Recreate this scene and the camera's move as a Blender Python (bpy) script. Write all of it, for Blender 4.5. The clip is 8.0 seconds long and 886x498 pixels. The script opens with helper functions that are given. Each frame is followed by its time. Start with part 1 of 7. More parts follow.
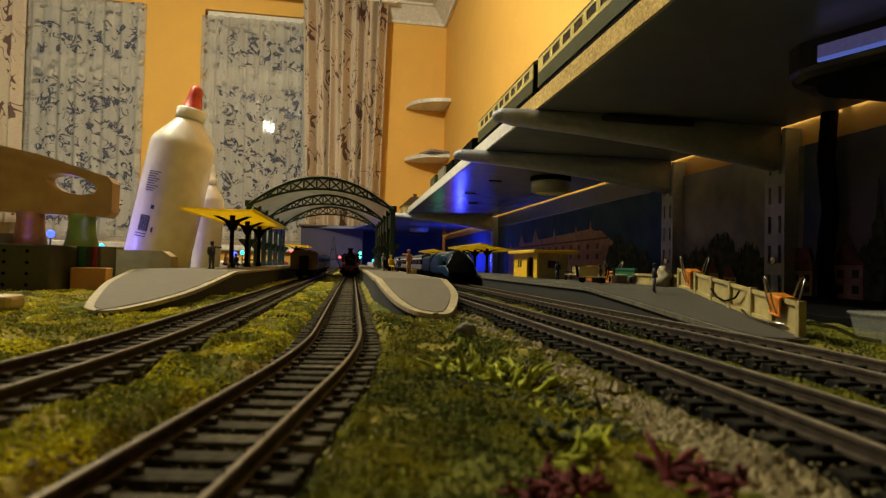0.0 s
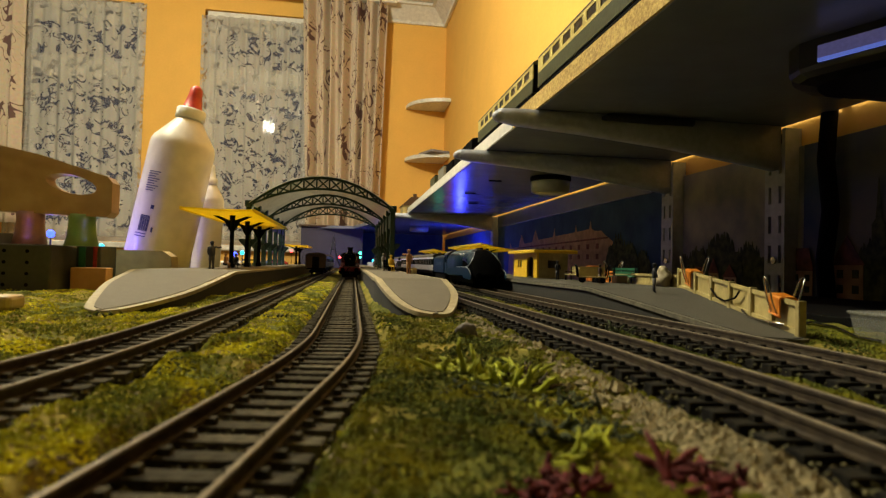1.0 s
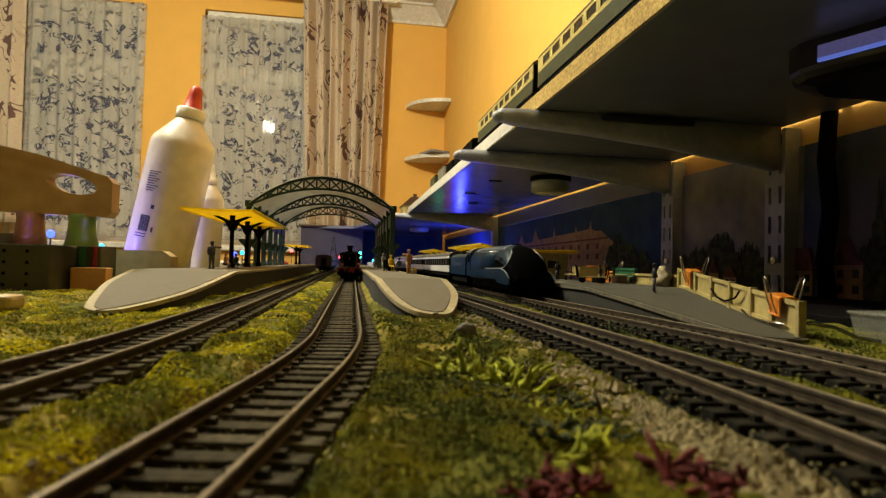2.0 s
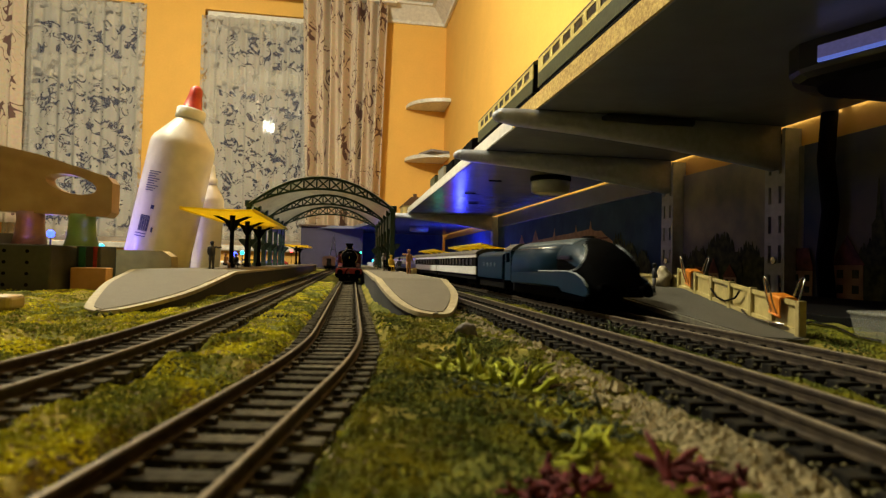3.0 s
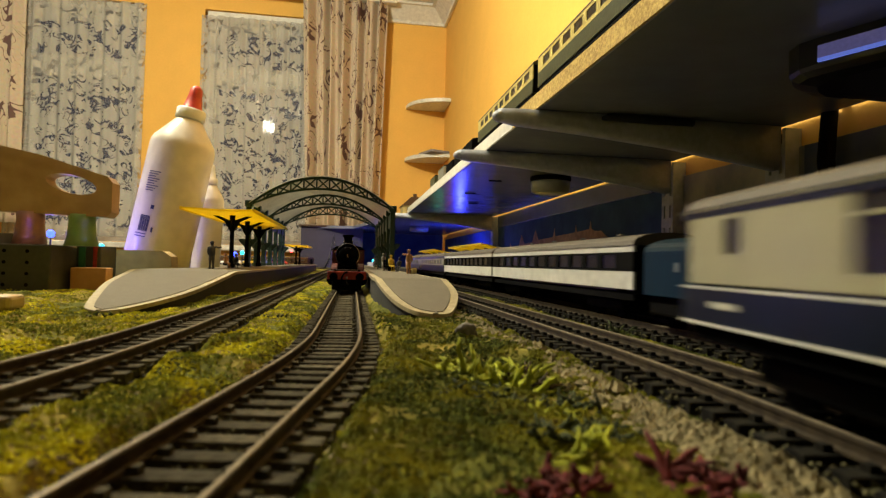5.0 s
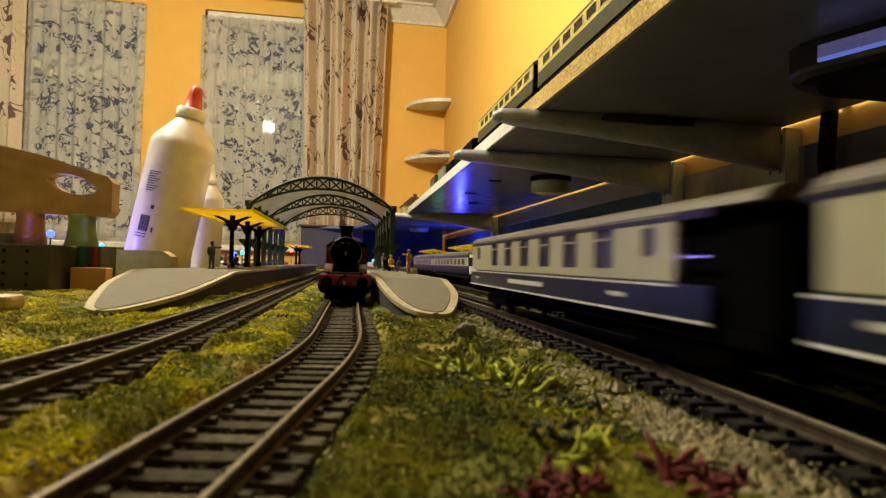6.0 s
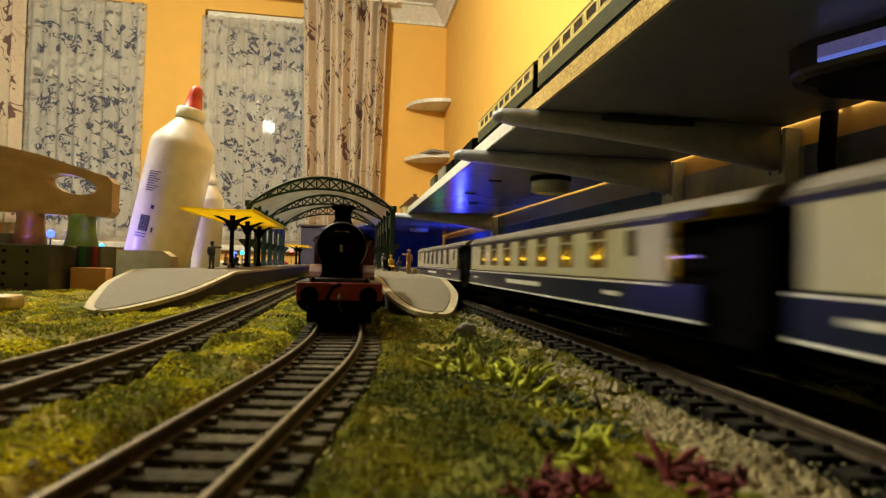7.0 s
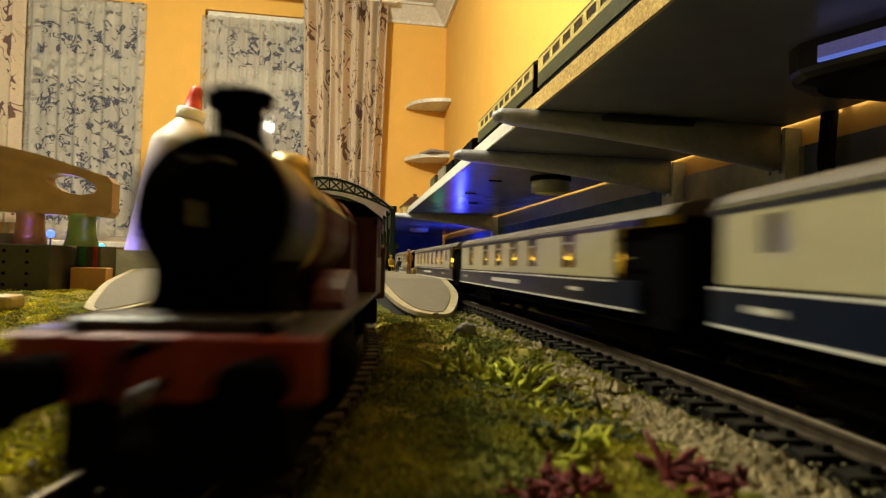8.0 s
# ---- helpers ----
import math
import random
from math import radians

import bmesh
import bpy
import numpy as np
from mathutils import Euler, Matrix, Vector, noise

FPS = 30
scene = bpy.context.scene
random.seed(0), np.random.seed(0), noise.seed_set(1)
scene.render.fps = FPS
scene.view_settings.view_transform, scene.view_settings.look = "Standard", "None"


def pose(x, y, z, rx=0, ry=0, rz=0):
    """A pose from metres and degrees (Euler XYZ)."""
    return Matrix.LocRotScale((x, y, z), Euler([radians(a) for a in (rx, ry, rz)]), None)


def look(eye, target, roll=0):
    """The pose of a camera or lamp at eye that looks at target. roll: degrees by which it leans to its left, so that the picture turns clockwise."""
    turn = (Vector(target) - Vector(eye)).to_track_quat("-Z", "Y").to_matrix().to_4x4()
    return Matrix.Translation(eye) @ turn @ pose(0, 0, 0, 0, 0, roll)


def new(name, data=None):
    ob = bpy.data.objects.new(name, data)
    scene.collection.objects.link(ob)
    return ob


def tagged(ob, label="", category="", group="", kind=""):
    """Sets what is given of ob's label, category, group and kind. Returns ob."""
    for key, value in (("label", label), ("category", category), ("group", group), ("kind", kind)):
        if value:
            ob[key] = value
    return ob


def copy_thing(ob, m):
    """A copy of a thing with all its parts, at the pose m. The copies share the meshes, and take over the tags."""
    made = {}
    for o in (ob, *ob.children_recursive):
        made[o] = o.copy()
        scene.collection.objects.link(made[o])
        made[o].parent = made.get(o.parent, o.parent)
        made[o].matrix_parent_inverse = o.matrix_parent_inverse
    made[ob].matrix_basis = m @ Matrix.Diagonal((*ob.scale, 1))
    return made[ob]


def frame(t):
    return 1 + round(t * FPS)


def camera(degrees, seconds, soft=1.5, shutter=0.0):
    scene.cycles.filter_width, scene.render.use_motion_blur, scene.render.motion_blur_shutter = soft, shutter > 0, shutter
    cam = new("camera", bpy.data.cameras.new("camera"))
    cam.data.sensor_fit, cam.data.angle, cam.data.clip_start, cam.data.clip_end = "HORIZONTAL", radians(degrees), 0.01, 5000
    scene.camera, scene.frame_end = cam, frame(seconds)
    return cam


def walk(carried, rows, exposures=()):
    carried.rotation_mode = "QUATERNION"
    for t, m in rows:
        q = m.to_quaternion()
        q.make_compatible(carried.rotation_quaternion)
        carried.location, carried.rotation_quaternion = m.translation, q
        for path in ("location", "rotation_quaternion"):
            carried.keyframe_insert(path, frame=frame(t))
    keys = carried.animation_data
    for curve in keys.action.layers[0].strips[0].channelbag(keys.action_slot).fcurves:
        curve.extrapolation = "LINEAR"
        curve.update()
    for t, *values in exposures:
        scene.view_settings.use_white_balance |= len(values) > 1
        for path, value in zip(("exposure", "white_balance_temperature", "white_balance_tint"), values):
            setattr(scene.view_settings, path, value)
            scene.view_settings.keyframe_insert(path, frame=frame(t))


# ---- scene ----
# Still camera, low over a model railway baseboard (4 mm to the foot models, 16.5 mm gauge).
cam = camera(74.0, 8.0, soft=1.25, shutter=0.9)
cam.data.dof.use_dof, cam.data.dof.focus_distance, cam.data.dof.aperture_fstop = True, 0.60, 30.0
EYE = (0.0, 0.0, 0.029)
AIM = (0.1603, 0.9867, 0.029 + 0.0260)
walk(cam, [(0.0, look(EYE, AIM, 1.4)), (8.0, look(EYE, AIM, 1.4))],
     exposures=[(0.0, -0.18), (0.5, 0.0), (1.0, 0.10), (3.5, 0.25), (6.5, 0.35), (8.0, 0.40)])

# ---- light ----
world = bpy.data.worlds.new("night")
scene.world = world
world.use_nodes = True
world.node_tree.nodes["Background"].inputs[0].default_value = (0.02, 0.028, 0.06, 1)
world.node_tree.nodes["Background"].inputs[1].default_value = 0.45


def lamp(name, x, y, z, watts, colour, radius):
    data = bpy.data.lights.new(name, "POINT")
    data.energy, data.color, data.shadow_soft_size = watts, colour, radius
    ob = new(name, data)
    ob.location = (x, y, z)
    return ob


lamp("ceiling_bulb", -0.70, 1.0, 1.17, 64.0, (1.0, 0.94, 0.68), 0.05)
lamp("blue_led", 0.40, 2.10, 0.052, 1.2, (0.04, 0.05, 1.0), 0.004)
lamp("blue_led", 0.02, 2.45, 0.060, 0.22, (0.14, 0.09, 1.0), 0.006)
lamp("green_led", 0.33, 2.15, 0.048, 0.010, (0.1, 1.0, 0.6), 0.003)
lamp("cyan_led", -0.2200, 0.575, 0.034, 0.006, (0.05, 0.7, 1.0), 0.004)
lamp("violet_led", -0.365, 0.80, 0.055, 0.42, (0.20, 0.14, 1.0), 0.006)


# ---- materials ----
def rgb(c):
    return (*c, 1)


def mat(name, c, c2=None, rough=0.6, metal=0.0, s=400, bump=0.15, isl=0.0, obj=0.0, emit=0.0, coat=0.0, alpha=1.0, trans=0.0, stain=0.25, spec=0.5):
    m = bpy.data.materials.new(name)
    m.use_nodes = True
    nt = m.node_tree
    N, L = nt.nodes, nt.links
    p = N["Principled BSDF"]
    p.inputs["Roughness"].default_value = rough
    p.inputs["Metallic"].default_value = metal
    p.inputs["Coat Weight"].default_value = coat
    p.inputs["Alpha"].default_value = alpha
    p.inputs["Transmission Weight"].default_value = trans
    p.inputs["Specular IOR Level"].default_value = spec
    tc = N.new("ShaderNodeTexCoord")
    n1 = N.new("ShaderNodeTexNoise")
    n1.inputs["Scale"].default_value, n1.inputs["Detail"].default_value = s, 5
    L.new(tc.outputs["Object"], n1.inputs["Vector"])
    n2 = N.new("ShaderNodeTexNoise")
    n2.inputs["Scale"].default_value, n2.inputs["Detail"].default_value = s / 9, 3
    L.new(tc.outputs["Object"], n2.inputs["Vector"])
    ramp = N.new("ShaderNodeMapRange")
    ramp.inputs[1].default_value, ramp.inputs[2].default_value = 0.35, 0.65
    L.new(n1.outputs["Fac"], ramp.inputs[0])
    mix = N.new("ShaderNodeMix")
    mix.data_type = "RGBA"
    c2 = c2 or tuple(v * 0.82 for v in c)
    mix.inputs[6].default_value, mix.inputs[7].default_value = rgb(c), rgb(c2)
    L.new(ramp.outputs[0], mix.inputs[0])
    hsv = N.new("ShaderNodeHueSaturation")
    L.new(mix.outputs[2], hsv.inputs["Color"])
    val = N.new("ShaderNodeMath")
    val.operation = "MULTIPLY_ADD"
    val.inputs[1].default_value, val.inputs[2].default_value = stain, 1 - stain / 2
    L.new(n2.outputs["Fac"], val.inputs[0])
    last = val
    if isl or obj:
        src = N.new("ShaderNodeNewGeometry") if isl else N.new("ShaderNodeObjectInfo")
        add = N.new("ShaderNodeMath")
        add.operation = "MULTIPLY_ADD"
        k = isl or obj
        add.inputs[1].default_value = k
        L.new(src.outputs["Random Per Island" if isl else "Random"], add.inputs[0])
        L.new(val.outputs[0], add.inputs[2])
        sub = N.new("ShaderNodeMath")
        sub.operation = "SUBTRACT"
        sub.inputs[1].default_value = k / 2
        L.new(add.outputs[0], sub.inputs[0])
        last = sub
    L.new(last.outputs[0], hsv.inputs["Value"])
    L.new(hsv.outputs["Color"], p.inputs["Base Color"])
    if bump:
        b = N.new("ShaderNodeBump")
        b.inputs["Strength"].default_value, b.inputs["Distance"].default_value = bump, 0.6 / s
        L.new(n1.outputs["Fac"], b.inputs["Height"])
        L.new(b.outputs[0], p.inputs["Normal"])
    if emit:
        p.inputs["Emission Color"].default_value, p.inputs["Emission Strength"].default_value = rgb(c), emit
    return m


def moss_mat(name, cols, isl=0.5, scale=30.0):
    """Flock and moss: olive, yellow and brown patches at two scales."""
    m = mat(name, cols[0], cols[1], rough=0.95, s=900, bump=0.5, isl=isl, spec=0.1)
    nt = m.node_tree
    N, L = nt.nodes, nt.links
    p = N["Principled BSDF"]
    old = p.inputs["Base Color"].links[0].from_socket
    tc = N.new("ShaderNodeTexCoord")
    n = N.new("ShaderNodeTexNoise")
    n.inputs["Scale"].default_value, n.inputs["Detail"].default_value = scale, 4
    L.new(tc.outputs["Object"], n.inputs["Vector"])
    r = N.new("ShaderNodeMapRange")
    r.inputs[1].default_value, r.inputs[2].default_value = 0.45, 0.60
    L.new(n.outputs["Fac"], r.inputs[0])
    mix = N.new("ShaderNodeMix")
    mix.data_type = "RGBA"
    mix.inputs[7].default_value = rgb(cols[2])
    L.new(r.outputs[0], mix.inputs[0])
    L.new(old, mix.inputs[6])
    L.new(mix.outputs[2], p.inputs["Base Color"])
    return m


def print_mat(name, base, ink, scale, thin, sheer=0.0, warp=0.6, rough=0.9, dense=0.52, tall=1.0):
    """Cloth with a printed or woven pattern of curling stems and leaves. sheer: how far the pattern lets the view through."""
    m = bpy.data.materials.new(name)
    m.use_nodes = True
    nt = m.node_tree
    N, L = nt.nodes, nt.links
    p = N["Principled BSDF"]
    p.inputs["Roughness"].default_value = rough
    p.inputs["Specular IOR Level"].default_value = 0.1
    coord = N.new("ShaderNodeTexCoord")
    tc = N.new("ShaderNodeMapping")
    tc.inputs["Scale"].default_value = (1, 1 / tall, 1)
    L.new(coord.outputs["UV"], tc.inputs["Vector"])
    n = N.new("ShaderNodeTexNoise")
    n.inputs["Scale"].default_value, n.inputs["Detail"].default_value, n.inputs["Distortion"].default_value = scale, 1.0, warp
    L.new(tc.outputs["Vector"], n.inputs["Vector"])
    d = N.new("ShaderNodeMath")
    d.operation = "SUBTRACT"
    d.inputs[1].default_value = 0.5
    L.new(n.outputs["Fac"], d.inputs[0])
    a = N.new("ShaderNodeMath")
    a.operation = "ABSOLUTE"
    L.new(d.outputs[0], a.inputs[0])
    w = N.new("ShaderNodeTexNoise")
    w.inputs["Scale"].default_value, w.inputs["Detail"].default_value = scale * 0.9, 2
    L.new(tc.outputs["Vector"], w.inputs["Vector"])
    wr = N.new("ShaderNodeMapRange")
    wr.inputs[1].default_value, wr.inputs[2].default_value = dense, dense + 0.16
    wr.inputs[3].default_value, wr.inputs[4].default_value = 0.0, thin
    L.new(w.outputs["Fac"], wr.inputs[0])
    lt = N.new("ShaderNodeMath")
    lt.operation = "LESS_THAN"
    L.new(a.outputs[0], lt.inputs[0])
    L.new(wr.outputs[0], lt.inputs[1])
    fine = N.new("ShaderNodeTexNoise")
    fine.inputs["Scale"].default_value, fine.inputs["Detail"].default_value = scale * 9, 3
    L.new(tc.outputs["Vector"], fine.inputs["Vector"])
    mix = N.new("ShaderNodeMix")
    mix.data_type = "RGBA"
    mix.inputs[6].default_value, mix.inputs[7].default_value = rgb(base), rgb(ink)
    L.new(lt.outputs[0], mix.inputs[0])
    mul = N.new("ShaderNodeMix")
    mul.data_type, mul.blend_type = "RGBA", "MULTIPLY"
    mul.inputs[0].default_value = 0.35
    L.new(mix.outputs[2], mul.inputs[6])
    L.new(fine.outputs["Color"], mul.inputs[7])
    L.new(mul.outputs[2], p.inputs["Base Color"])
    if sheer:
        t = N.new("ShaderNodeBsdfTransparent")
        ms = N.new("ShaderNodeMixShader")
        f = N.new("ShaderNodeMath")
        f.operation = "MULTIPLY_ADD"
        f.inputs[1].default_value, f.inputs[2].default_value = sheer, 0.52
        L.new(lt.outputs[0], f.inputs[0])
        L.new(f.outputs[0], ms.inputs[0])
        L.new(p.outputs[0], ms.inputs[1])
        L.new(t.outputs[0], ms.inputs[2])
        L.new(ms.outputs[0], N["Material Output"].inputs[0])
    return m


def glass_mat(name, tint=(1, 1, 1), rough=0.02):
    m = bpy.data.materials.new(name)
    m.use_nodes = True
    N, L = m.node_tree.nodes, m.node_tree.links
    p = N["Principled BSDF"]
    g = N.new("ShaderNodeBsdfGlossy")
    g.inputs["Roughness"].default_value = rough
    t = N.new("ShaderNodeBsdfTransparent")
    t.inputs[0].default_value = rgb(tint)
    fr = N.new("ShaderNodeFresnel")
    fr.inputs[0].default_value = 1.5
    ms = N.new("ShaderNodeMixShader")
    L.new(fr.outputs[0], ms.inputs[0])
    L.new(t.outputs[0], ms.inputs[1])
    L.new(g.outputs[0], ms.inputs[2])
    L.new(ms.outputs[0], N["Material Output"].inputs[0])
    N.remove(p)
    return m


def lit_through(m, share):
    """Lets part of the light pass through a thin plastic sheet."""
    N, L = m.node_tree.nodes, m.node_tree.links
    p = N["Principled BSDF"]
    t = N.new("ShaderNodeBsdfTranslucent")
    L.new(p.inputs["Base Color"].links[0].from_socket, t.inputs[0])
    ms = N.new("ShaderNodeMixShader")
    ms.inputs[0].default_value = share
    L.new(p.outputs[0], ms.inputs[1])
    L.new(t.outputs[0], ms.inputs[2])
    L.new(ms.outputs[0], N["Material Output"].inputs[0])
    return m


WALL = mat("orange_wallpaint", (0.83, 0.475, 0.098), (0.80, 0.452, 0.090), rough=0.75, s=120, bump=0.12, stain=0.12)
WHITE = mat("white_gloss_paint", (0.78, 0.76, 0.70), rough=0.35, s=60, bump=0.05, stain=0.12)
CEIL = mat("white_ceiling_paint", (0.80, 0.78, 0.72), rough=0.9, s=80, bump=0.1, stain=0.1)
FLOORWOOD = mat("floor_boards", (0.25, 0.14, 0.07), (0.18, 0.10, 0.05), rough=0.5, s=40)
# White melamine with under-shelf shade and blue LED light put into its colour.
MELAMINE = mat("shaded_blue_lit_melamine", (0.185, 0.200, 0.265), (0.165, 0.180, 0.240), rough=0.26, s=25, bump=0.05, stain=0.2)
CHIP = mat("raw_chipboard", (0.60, 0.43, 0.13), (0.34, 0.21, 0.06), rough=0.9, s=420, bump=0.6)
# The blue tint here also stands for LED light below the shelf.
BRACKET = mat("blue_lit_steel", (0.46, 0.48, 0.56), rough=0.4, s=150, bump=0.05)
GROUND = moss_mat("moss_ground", ((0.12, 0.118, 0.016), (0.055, 0.062, 0.013), (0.22, 0.175, 0.035)), isl=0.0)
FLOCK = moss_mat("flock", ((0.29, 0.31, 0.034), (0.075, 0.100, 0.024), (0.58, 0.55, 0.024)), isl=0.6, scale=42.0)
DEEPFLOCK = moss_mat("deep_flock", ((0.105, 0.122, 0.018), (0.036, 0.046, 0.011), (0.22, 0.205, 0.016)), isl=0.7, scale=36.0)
BALLAST = mat("ballast_chips", (0.27, 0.22, 0.12), (0.15, 0.125, 0.06), rough=0.95, s=700, isl=0.7)
BALLASTBED = mat("track_bed", (0.022, 0.019, 0.010), (0.008, 0.007, 0.004), rough=0.95, s=500, bump=0.6)
SLEEPER = mat("sleeper_plastic", (0.078, 0.067, 0.045), (0.034, 0.029, 0.020), rough=0.95, spec=0.08, s=420, obj=0.6, bump=0.4)
BLACKSLEEPER = mat("black_sleeper_plastic", (0.010, 0.009, 0.008), (0.022, 0.019, 0.013), rough=0.9, spec=0.08, s=420, obj=0.6, bump=0.3)
RAILHEAD = mat("worn_rail_head", (0.19, 0.145, 0.085), (0.11, 0.082, 0.048), rough=0.5, metal=0.35, s=300, bump=0.1)
RAIL = mat("rusty_rail", (0.052, 0.037, 0.021), (0.026, 0.018, 0.011), rough=0.7, metal=0.0, spec=0.2, s=300, bump=0.1)
PLATTOP = mat("platform_card_grey", (0.122, 0.104, 0.072), (0.096, 0.082, 0.056), rough=0.85, s=900, bump=0.25)
# Platform card grey darkened: the dim light under the shelf is in the colour.
SHADEDTOP = mat("shaded_platform_card", (0.060, 0.053, 0.036), (0.044, 0.039, 0.027), rough=0.9, s=900, bump=0.3)
PLATEDGE = mat("platform_edge_cream", (0.37, 0.31, 0.185), (0.26, 0.215, 0.125), rough=0.7, s=260)
# Darker copy of the cream edging, holding the same shade.
DARKEDGE = mat("shaded_platform_edge", (0.13, 0.115, 0.075), (0.07, 0.062, 0.042), rough=0.85, s=260)
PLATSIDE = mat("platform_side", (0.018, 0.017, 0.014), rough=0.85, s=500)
# Dark brown for the two unseen walls, chosen to cut bounced fill light.
DULLWALL = mat("dark_unseen_wall", (0.055, 0.038, 0.022), (0.045, 0.03, 0.018), rough=0.85, s=60)
YELLOW = mat("yellow_plastic", (0.78, 0.50, 0.02), (0.70, 0.43, 0.02), rough=0.4, s=200, bump=0.05)
YELLOWSHEET = lit_through(mat("thin_yellow_plastic", (0.85, 0.68, 0.04), (0.78, 0.60, 0.035), rough=0.4, s=200, bump=0.05), 0.6)
CREAM = mat("cream_plastic", (0.43, 0.345, 0.135), (0.35, 0.28, 0.105), rough=0.5, s=250)
DKGREEN = mat("dark_green_plastic", (0.012, 0.04, 0.022), rough=0.45, s=300, bump=0.05)
BLACK = mat("black_plastic", (0.0035, 0.0032, 0.0032), rough=0.8, s=400, bump=0.05, spec=0.06)
PALEBLUE = mat("pale_blue_shell", (0.050, 0.076, 0.090), rough=0.4, s=250, bump=0.03)
MAROON = mat("maroon_paint", (0.085, 0.007, 0.008), rough=0.35, s=300, bump=0.03)
REDBEAM = mat("red_beam_paint", (0.24, 0.013, 0.011), (0.19, 0.010, 0.009), rough=0.5, s=300, bump=0.05)
BRASS = mat("brass", (0.55, 0.40, 0.14), rough=0.35, metal=0.9, s=300, bump=0.0)
STEEL = mat("bright_steel", (0.62, 0.60, 0.56), rough=0.2, metal=1.0, s=200, bump=0.0)
BLUELOCO = mat("garter_blue_paint", (0.0030, 0.0180, 0.0350), (0.0026, 0.0160, 0.0310), rough=0.40, s=150, bump=0.02, spec=0.12)
SILVERLINE = mat("silver_line", (0.36, 0.40, 0.42), rough=0.4, s=200, bump=0.0)
SOOT = mat("sooty_black", (0.0020, 0.0019, 0.0019), rough=0.85, s=400, bump=0.05, spec=0.01)
# Brown tint stands for the tan light reflected on the smokebox top.
SMOKETOP = mat("tan_lit_black", (0.020, 0.011, 0.007), (0.012, 0.007, 0.005), rough=0.42, s=300, bump=0.03, spec=0.4)
# Greyer than the black parts: light on the footplate is put into the colour.
PLATEGREY = mat("grey_black_plate", (0.022, 0.020, 0.018), (0.012, 0.011, 0.010), rough=0.4, s=300, bump=0.05, spec=0.4)
LAMPSHADE = mat("yellow_lampshade", (0.95, 0.50, 0.02), emit=6.0, bump=0)
NAVY = mat("navy_blue_paint", (0.005, 0.009, 0.021), spec=0.3, rough=0.3, s=250, bump=0.02)
COACHCREAM = mat("coach_cream_grey", (0.345, 0.322, 0.200), (0.318, 0.296, 0.186), rough=0.35, s=200, bump=0.03, stain=0.12)
COACHWHITE = mat("coach_white", (0.70, 0.69, 0.63), rough=0.35, s=200, bump=0.03)
ROOFGREY = mat("coach_roof_grey", (0.075, 0.060, 0.042), rough=0.65, s=300)
BROWN = mat("teak_brown_paint", (0.070, 0.032, 0.016), (0.050, 0.024, 0.013), rough=0.4, s=250)
OLIVE = mat("coach_olive_green", (0.045, 0.055, 0.025), rough=0.4, s=250)
COACHYEL = mat("coach_cream_yellow", (0.62, 0.50, 0.16), rough=0.4, s=250)
GLASS = glass_mat("window_glass")
COACHGLASS = glass_mat("coach_glazing", (0.80, 0.80, 0.78), 0.30)
BOTTLE = mat("milky_glue_bottle", (0.70, 0.65, 0.60), rough=0.35, s=40, bump=0.02, stain=0.08, coat=0.2)
REDCAP = mat("red_nozzle", (0.55, 0.035, 0.02), rough=0.4, s=100, bump=0.02)
INK = mat("dark_blue_ink", (0.03, 0.04, 0.16), rough=0.6, bump=0.0)
PINE = mat("pine_wood", (0.50, 0.34, 0.22), (0.42, 0.27, 0.165), rough=0.55, s=60, bump=0.1)


def grain(m, dark):
    """Growth rings across a wooden surface."""
    N, L = m.node_tree.nodes, m.node_tree.links
    p = N["Principled BSDF"]
    old = p.inputs["Base Color"].links[0].from_socket
    tc = N.new("ShaderNodeTexCoord")
    mp = N.new("ShaderNodeMapping")
    mp.inputs["Scale"].default_value = (0.35, 1, 1.2)
    mp.inputs["Location"].default_value = (0.02, 0, -0.09)
    w = N.new("ShaderNodeTexWave")
    w.wave_type, w.rings_direction = "RINGS", "Y"
    w.inputs["Scale"].default_value, w.inputs["Distortion"].default_value = 26, 4.0
    w.inputs["Detail"].default_value, w.inputs["Detail Scale"].default_value = 3, 1.2
    L.new(tc.outputs["Object"], mp.inputs["Vector"])
    L.new(mp.outputs[0], w.inputs["Vector"])
    mix = N.new("ShaderNodeMix")
    mix.data_type, mix.blend_type = "RGBA", "MULTIPLY"
    mul = N.new("ShaderNodeMath")
    mul.operation = "MULTIPLY"
    mul.inputs[1].default_value = dark
    L.new(w.outputs["Fac"], mul.inputs[0])
    L.new(mul.outputs[0], mix.inputs[0])
    L.new(old, mix.inputs[6])
    mix.inputs[7].default_value = (0.55, 0.42, 0.33, 1)
    L.new(mix.outputs[2], p.inputs["Base Color"])
    return m


grain(PINE, 0.28)
PALEPINE = mat("pale_sanded_pine", (0.46, 0.34, 0.17), (0.38, 0.28, 0.135), rough=0.6, s=90, bump=0.1)
TANPINE = mat("tan_pine", (0.62, 0.36, 0.15), (0.52, 0.29, 0.11), rough=0.6, s=90, bump=0.1)
GREYPLASTIC = mat("grey_plastic", (0.06, 0.06, 0.054), rough=0.5, s=200, bump=0.05)
ORANGE = mat("orange_plastic", (0.70, 0.22, 0.015), rough=0.4, s=150, bump=0.03)
CLEAR = mat("clear_plastic", (0.62, 0.62, 0.58), rough=0.2, s=100, bump=0.02, alpha=0.30)
NET = print_mat("lace_net", (0.80, 0.76, 0.68), (0.40, 0.38, 0.42), 18.0, 0.085, sheer=0.30, warp=1.6, dense=0.44, tall=0.9)
